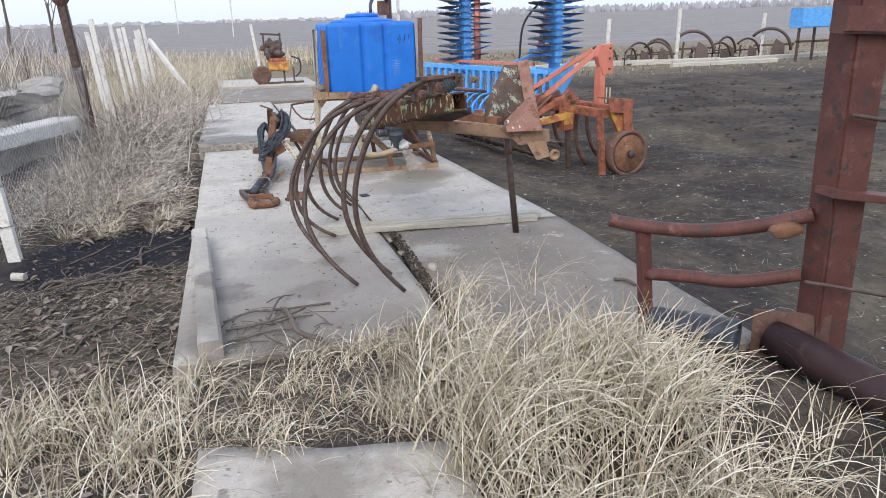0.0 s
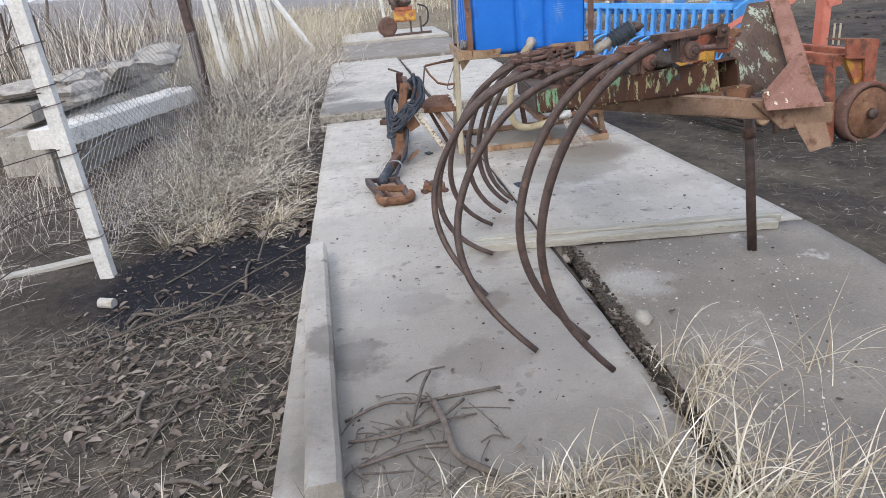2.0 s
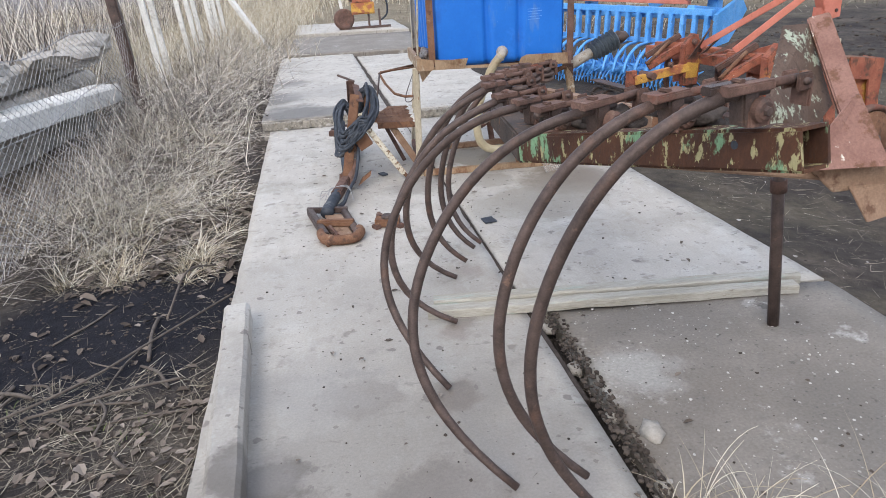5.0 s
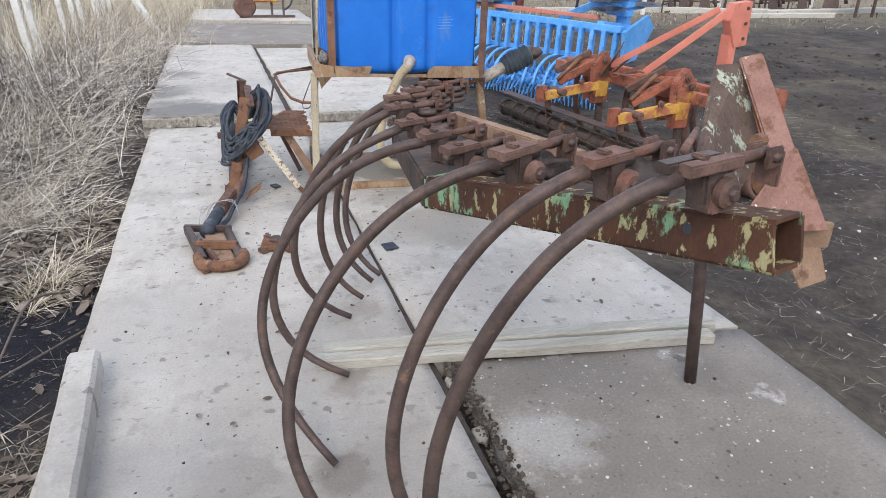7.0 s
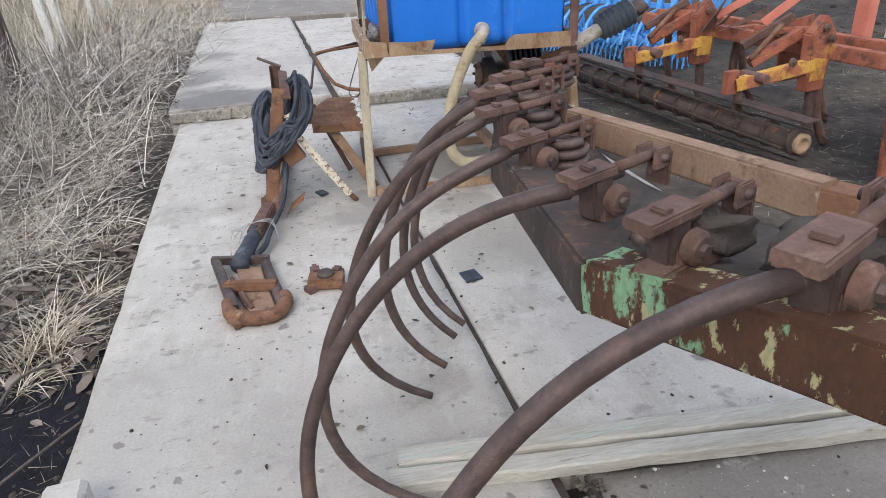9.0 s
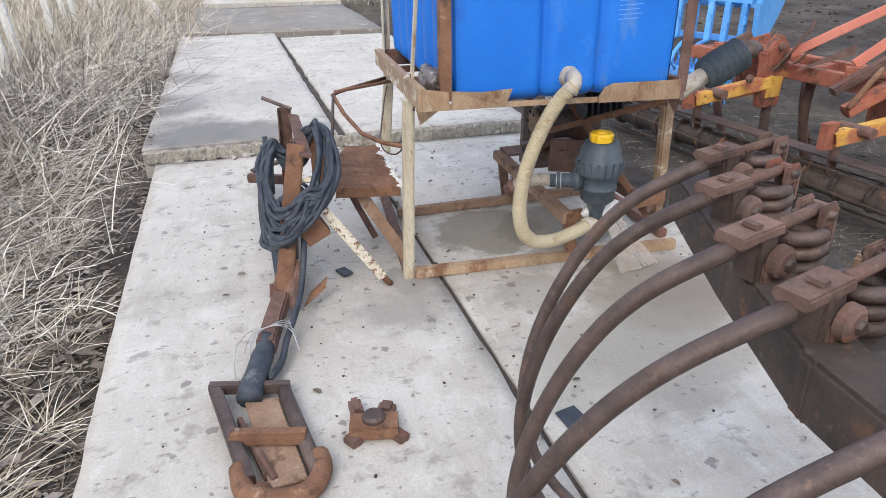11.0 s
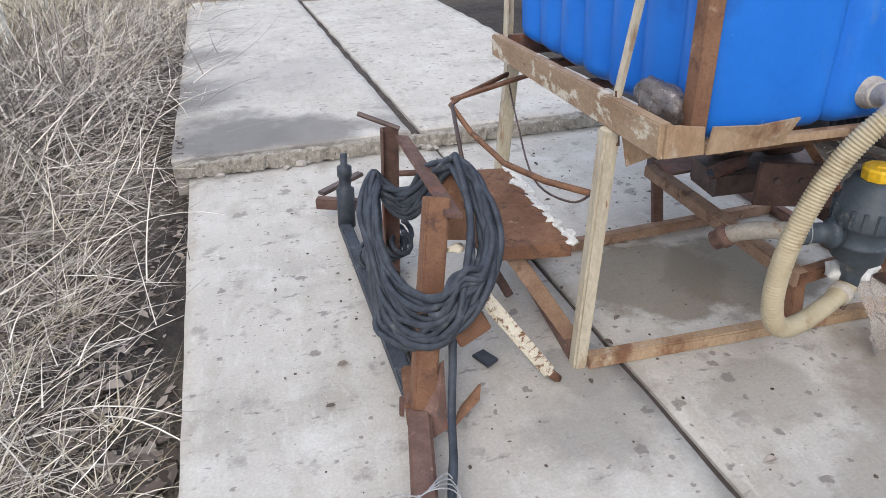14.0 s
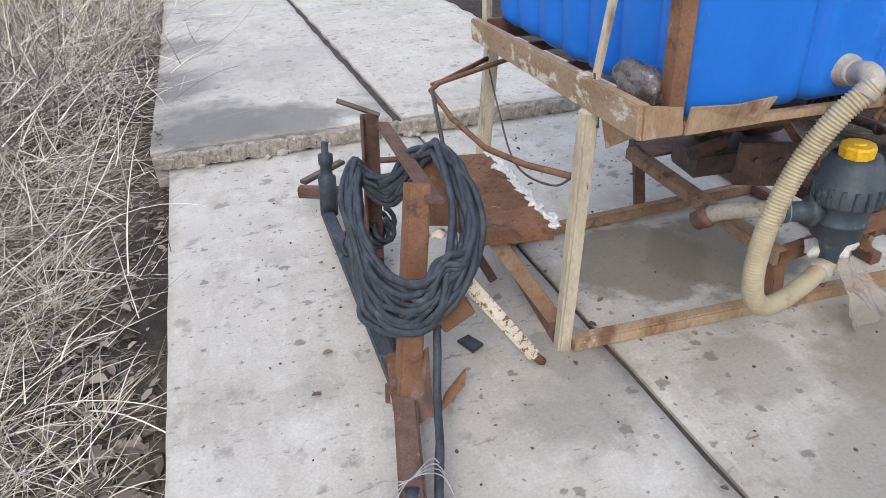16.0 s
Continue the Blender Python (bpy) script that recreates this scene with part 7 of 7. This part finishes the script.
ribbons("far_grass", 4200, clumps(-14.0, 4.0, 33.0, 48.0, 110, 0.9, 14), (0.3, 0.8), (0.02, 0.045), (0.0, 0.7), (0.1, 0.9), STRAW, "pale dry grass at the field edge", 14, 3)
ribbons("far_shrubs", 2600, clumps(-16.0, -5.0, 16.0, 40.0, 50, 0.8, 15), (0.8, 2.2), (0.012, 0.03), (0.0, 0.5), (0.0, 0.8), DRY_STEM, "bare grey shrubs behind the fence", 15, 4, "shrub")
ribbons("tall_dry_grass", 4200, lifted(clumps(-2.9, -0.85, 12.4, 21.0, 130, 0.22, 33), 0.25), (0.35, 0.9), (0.006, 0.012), (0.2, 1.4), (-0.4, 1.3), STRAW, "tall pale dry grass hiding the fence foot", 33, 5)
ribbons("dry_weeds", 2200, lifted(clumps(-2.6, -0.8, 11.0, 18.0, 90, 0.22, 76), 0.45), (0.3, 0.8), (0.005, 0.011), (0.6, 1.7), (-0.6, 0.6), DRY_STEM, "tangled dark twigs along the fence", 76, 5)
ribbons("dry_weeds", 1300, lifted(clumps(-2.2, -1.4, 6.9, 12.0, 60, 0.13, 34), 0.2), (0.25, 0.6), (0.003, 0.006), (0.4, 1.6), (-0.8, 1.0), DRY_STEM, "dry weeds at the fence foot", 34, 6)
ribbons("long_stems", 340, clumps(-2.0, -0.85, 7.6, 14.5, 70, 0.25, 35), (0.4, 1.0), (0.005, 0.009), (0.5, 1.6), (-1.2, 1.8), PALE_STEM, "long pale arching stems over the weeds", 35, 9)
ribbons("straw_litter", 7500, patch(-2.6, -0.12, 2.6, 5.75), (0.04, 0.22), (0.002, 0.006), (1.3, 1.6), (-0.2, 0.2), LITTER, "short straw and litter on soil", 16, 2, "litter")
ribbons("straw_litter", 6500, patch(3.0, 7.5, 2.0, 11.0), (0.03, 0.16), (0.002, 0.005), (1.3, 1.6), (-0.2, 0.2), LITTER, "sparse straw bits on dark soil", 17, 2, "litter")
ribbons("straw_litter", 2500, patch(0.0, 1.3, 2.7, 3.7), (0.04, 0.2), (0.002, 0.005), (1.3, 1.6), (-0.2, 0.2), LITTER, "straw litter between slabs", 19, 2, "litter")
ribbons("green_shoots", 260, clumps(-1.9, -0.3, 2.8, 5.6, 14, 0.05, 20), (0.02, 0.07), (0.003, 0.006), (0.1, 1.2), (0.2, 1.4), GREEN_BIT, "a few small green shoots in the litter", 20, 3)


def scatter_leaves(name, n, place, size, label, seed, material=LEAF):
    r = random.Random(seed)
    verts, faces = [], []
    for k in range(n):
        x, y, z = place(r)
        s, a = r.uniform(*size), r.uniform(0, 2 * math.pi)
        ca, sa = math.cos(a), math.sin(a)
        tilt, curl = r.uniform(-0.8, 0.8), r.uniform(0.1, 0.9)
        b = len(verts)
        for i, (u, v) in enumerate(((-1, 0), (-0.45, 0.5), (0.35, 0.5), (1, 0), (0.35, -0.5), (-0.45, -0.5), (0, 0))):
            h = curl * abs(v) * s + tilt * u * s * 0.5 + abs(tilt) * s * 0.5
            verts.append((x + s * (u * ca - v * sa), y + s * (u * sa + v * ca), z + 0.006 + h))
        for i in range(6):
            faces.append((b + i, b + (i + 1) % 6, b + 6))
    return raw(name, verts, faces, material, label, "leaves")


scatter_leaves("dead_leaves", 1300, patch(-1.7, -0.12, 2.6, 5.5), (0.010, 0.036), "brown dead leaves on dark soil", 1)
scatter_leaves("dead_leaves", 1300, patch(-1.5, -0.34, 7.0, 10.8), (0.010, 0.03), "brown dead leaves along the slab edge", 2)
scatter_leaves("dead_leaves", 90, patch(0.05, 2.5, 3.6, 10.0), (0.006, 0.022), "few dead leaves on the concrete", 3)


def scatter_lumps(name, n, place, size, label, seed, material, category="soil"):
    r = random.Random(seed)
    verts, faces = [], []
    ico = bmesh.new()
    bmesh.ops.create_icosphere(ico, subdivisions=1, radius=1.0)
    shape = [v.co.copy() for v in ico.verts]
    tri = [[v.index for v in f.verts] for f in ico.faces]
    ico.free()
    for k in range(n):
        x, y, z = place(r)
        s = size[0] + (size[1] - size[0]) * r.random() ** 2.5
        b = len(verts)
        for v in shape:
            j = r.uniform(0.7, 1.25)
            verts.append((x + v.x * s * j, y + v.y * s * j * 1.1, z + v.z * s * j * 0.65))
        faces += [tuple(b + i for i in t) for t in tri]
    return raw(name, verts, faces, material, label, category)


scatter_lumps("soil_clods", 6500, clumps(2.9, 7.5, 2.5, 12.0, 150, 0.22, 80), (0.003, 0.022), "dark crumbly clods of soil", 1, CLOD)
scatter_lumps("soil_clods", 1500, patch(7.5, 14.0, 3.0, 18.0), (0.01, 0.06), "dark crumbly clods of soil", 2, CLOD)
scatter_lumps("soil_clods", 1300, patch(-2.4, -0.12, 2.8, 5.6), (0.004, 0.022), "small dark clods beside the slab", 3, CLOD)
scatter_lumps("soil_clods", 900, patch(1.40, 1.49, 3.2, 5.62), (0.004, 0.014), "dirt and crumbs filling the slab joint", 6, CLOD)
scatter_lumps("grit", 700, patch(1.5, 2.9, 3.1, 5.6), (0.002, 0.008), "pale grit on the dirty slab", 4, CHIP, "grit")
scatter_lumps("grit", 520, patch(0.0, 2.6, 3.6, 10.3), (0.002, 0.009), "dark grit on the concrete", 7, CLOD, "grit")
scatter_lumps("grit", 240, patch(3.0, 6.5, 2.5, 10.0), (0.004, 0.016), "pale stones on dark soil", 5, CHIP, "grit")

# broken branch on the near end of the slab
br = thing("fallen_branch", (0.5, 3.9, 0.0), "dark broken branch lying on the slab", "branch")
for k, pts in enumerate((((0.16, 3.95, 0.02), (0.32, 3.93, 0.04), (0.50, 3.98, 0.05), (0.62, 4.12, 0.03)), ((0.50, 4.12, 0.04), (0.53, 3.95, 0.05), (0.56, 3.78, 0.03), (0.68, 3.68, 0.01)), ((0.14, 4.10, 0.01), (0.30, 4.16, 0.03), (0.45, 4.14, 0.03), (0.78, 4.20, 0.01)), ((0.40, 3.95, 0.05), (0.46, 4.2, 0.06), (0.50, 4.36, 0.03)), ((0.2, 3.8, 0.02), (0.4, 3.86, 0.02), (0.55, 3.84, 0.03)))):
    part("limb", tube(smooth_path(pts, 5), 0.014 if k == 1 else 0.007, 6), BRANCH, br, "", True)
rg = random.Random(58)
for k in range(46):
    x, y = rg.gauss(0.38, 0.2), rg.gauss(3.92, 0.16)
    if x < 0.08:
        continue
    a, l = rg.uniform(0, 6.28), rg.uniform(0.05, 0.24)
    d = V((math.cos(a), math.sin(a), 0)) * l
    part("twig", tube(smooth_path([(x, y, 0.008), V((x, y, 0.02)) + d * 0.5 + V((rg.uniform(-0.02, 0.02), rg.uniform(-0.02, 0.02), 0)), V((x, y, 0.01)) + d], 3), rg.uniform(0.0018, 0.0045), 4), BRANCH, br)
ribbons("straw_litter", 900, clumps(0.1, 0.9, 3.5, 4.3, 14, 0.11, 71), (0.02, 0.10), (0.002, 0.005), (1.3, 1.6), (-0.2, 0.2), LITTER, "crumbs of straw and bark on the dirty slab end", 71, 2, "litter")
scatter_lumps("soil_clods", 1900, clumps(0.1, 1.1, 3.55, 4.6, 16, 0.13, 72), (0.002, 0.013), "dirt and crumbs on the slab end", 8, CLOD)
scatter_lumps("soil_clods", 700, clumps(0.0, 1.35, 3.7, 5.5, 22, 0.10, 79), (0.003, 0.016), "dirt crumbs fallen on the near slab", 17, CLOD)
scatter_lumps("soil_clods", 900, clumps(1.55, 2.8, 3.2, 5.4, 16, 0.12, 73), (0.002, 0.010), "dirt crumbs on the dirty slab", 9, CLOD)
rg = random.Random(55)
for k in range(26):
    x, y = rg.uniform(-1.3, -0.2), rg.uniform(3.4, 6.4)
    a, l = rg.uniform(0, 6.28), rg.uniform(0.12, 0.55)
    z = top_of(x, y)
    d = V((math.cos(a), math.sin(a), 0)) * l
    mid = V((x, y, z + 0.025)) + d * 0.5 + V((rg.uniform(-0.05, 0.05), rg.uniform(-0.05, 0.05), 0))
    solid("fallen_twig", tube(smooth_path([(x, y, z + 0.01), mid, V((x, y, top_of(x + d.x, y + d.y) + 0.01)) + d], 4), rg.uniform(0.004, 0.011), 5), BRANCH, "dry broken twig on soil beside the slab", "twig", "twigs beside the slab", smooth=True)
for k, pts in enumerate((((-0.22, 6.5, -0.1), (-0.55, 6.0, -0.08), (-0.9, 5.6, -0.1), (-1.6, 5.2, -0.15)), ((-0.35, 5.6, -0.1), (-0.6, 5.5, -0.07), (-1.0, 5.45, -0.12)), ((-0.4, 6.9, -0.08), (-0.5, 6.6, 0.02), (-0.55, 6.2, -0.08)))):
    solid("fallen_twig", tube(smooth_path(pts, 6), 0.0065, 6), BRANCH, "long dry twig on soil beside the slab", "twig", "twigs beside the slab", smooth=True)

scatter_leaves("dead_leaves", 110, patch(-1.7, -0.2, 5.5, 7.2), (0.012, 0.036), "scattered dead leaves on oily soil", 12)
scatter_lumps("soil_clods", 900, patch(-2.0, -0.15, 5.5, 7.4), (0.003, 0.014), "small crumbs on oily soil", 13, MUD)
ribbons("straw_litter", 500, patch(-1.9, -0.15, 5.6, 7.3), (0.03, 0.14), (0.002, 0.004), (1.3, 1.6), (-0.2, 0.2), LITTER, "few straws on oily soil", 74, 2, "litter")
edge = plank((-0.41, 10.388, 0.040), (2.52, 10.36, 0.038), 0.05, 0.088, 160, 8, 0.010)
for v in edge.verts:
    v.co += V((0, 1, 0.7)) * (0.016 * noise.noise(v.co * 14) + 0.010 * noise.noise(v.co * 40))
solid("trim_1", edge, GRAVELLY, "broken gravelly front edge of the raised slab", "slab edge", "", "structure")
scatter_leaves("dead_leaves", 520, patch(-1.2, -0.2, 6.9, 8.6), (0.010, 0.028), "small dead leaves heaped against the slab edge", 14)
scatter_leaves("dead_leaves", 170, patch(-1.3, -0.26, 6.7, 8.7), (0.03, 0.058), "large curled grey-brown dead leaves beside the slab", 15)
scatter_lumps("soil_clods", 1500, patch(-1.4, -0.2, 6.7, 10.3), (0.003, 0.016), "dark crumbs and leaf mould along the slab edge", 16, CLOD)
ribbons("straw_litter", 1800, patch(-1.5, -0.18, 6.9, 8.8), (0.03, 0.16), (0.002, 0.005), (1.2, 1.6), (-0.2, 0.3), LITTER, "straw bits among the leaves", 77, 3, "litter")
ribbons("grass_tufts", 1100, clumps(-1.5, -0.42, 6.8, 8.6, 24, 0.03, 78), (0.12, 0.34), (0.004, 0.008), (0.5, 1.5), (0.1, 1.1), STRAW, "small straw-coloured tufts among leaves", 78, 6)
rg = random.Random(61)
for k in range(22):
    x = rg.choice((-0.2, 0.15, 0.9, 1.05, 1.15, 1.3, 2.2)) + rg.gauss(0, 0.12)
    w = rg.uniform(0.012, 0.034)
    solid("rubble_stone", lump((x, 10.34 + rg.uniform(-0.05, 0.03), w * 0.35), (w, w * rg.uniform(0.6, 1.0), w * 0.6), rg, 1, 0.35), CONCRETE_ROUGH, "broken concrete crumb at the slab step", "stone", "rubble along the step")


# ---- far tree line ----
r = random.Random(90)
verts, faces = [], []
for k in range(2600):
    ang = radians(r.uniform(-40, 62))
    d = r.uniform(640, 720)
    x, y = 1 + d * math.sin(ang), 6 + d * math.cos(ang)
    if ang < radians(8) and r.random() < 0.75:
        continue
    z = rise(x, y)
    h, w = r.uniform(2.5, 7.5) * (0.5 if ang < radians(8) else 1), r.uniform(1.0, 5.0)
    b = len(verts)
    lean = r.uniform(-0.6, 0.6)
    verts += [(x - w / 2, y, z - 1), (x + w / 2, y, z - 1), (x + w * 0.7 + lean, y + 1, z + h * 0.6), (x + lean * 1.5, y, z + h), (x - w * 0.7 + lean, y - 1, z + h * 0.55)]
    faces.append((b, b + 1, b + 2, b + 3, b + 4))
raw("far_tree_line", verts, faces, HAZED_TREE, "thin line of bare trees on the horizon, haze put into their colour", "trees")
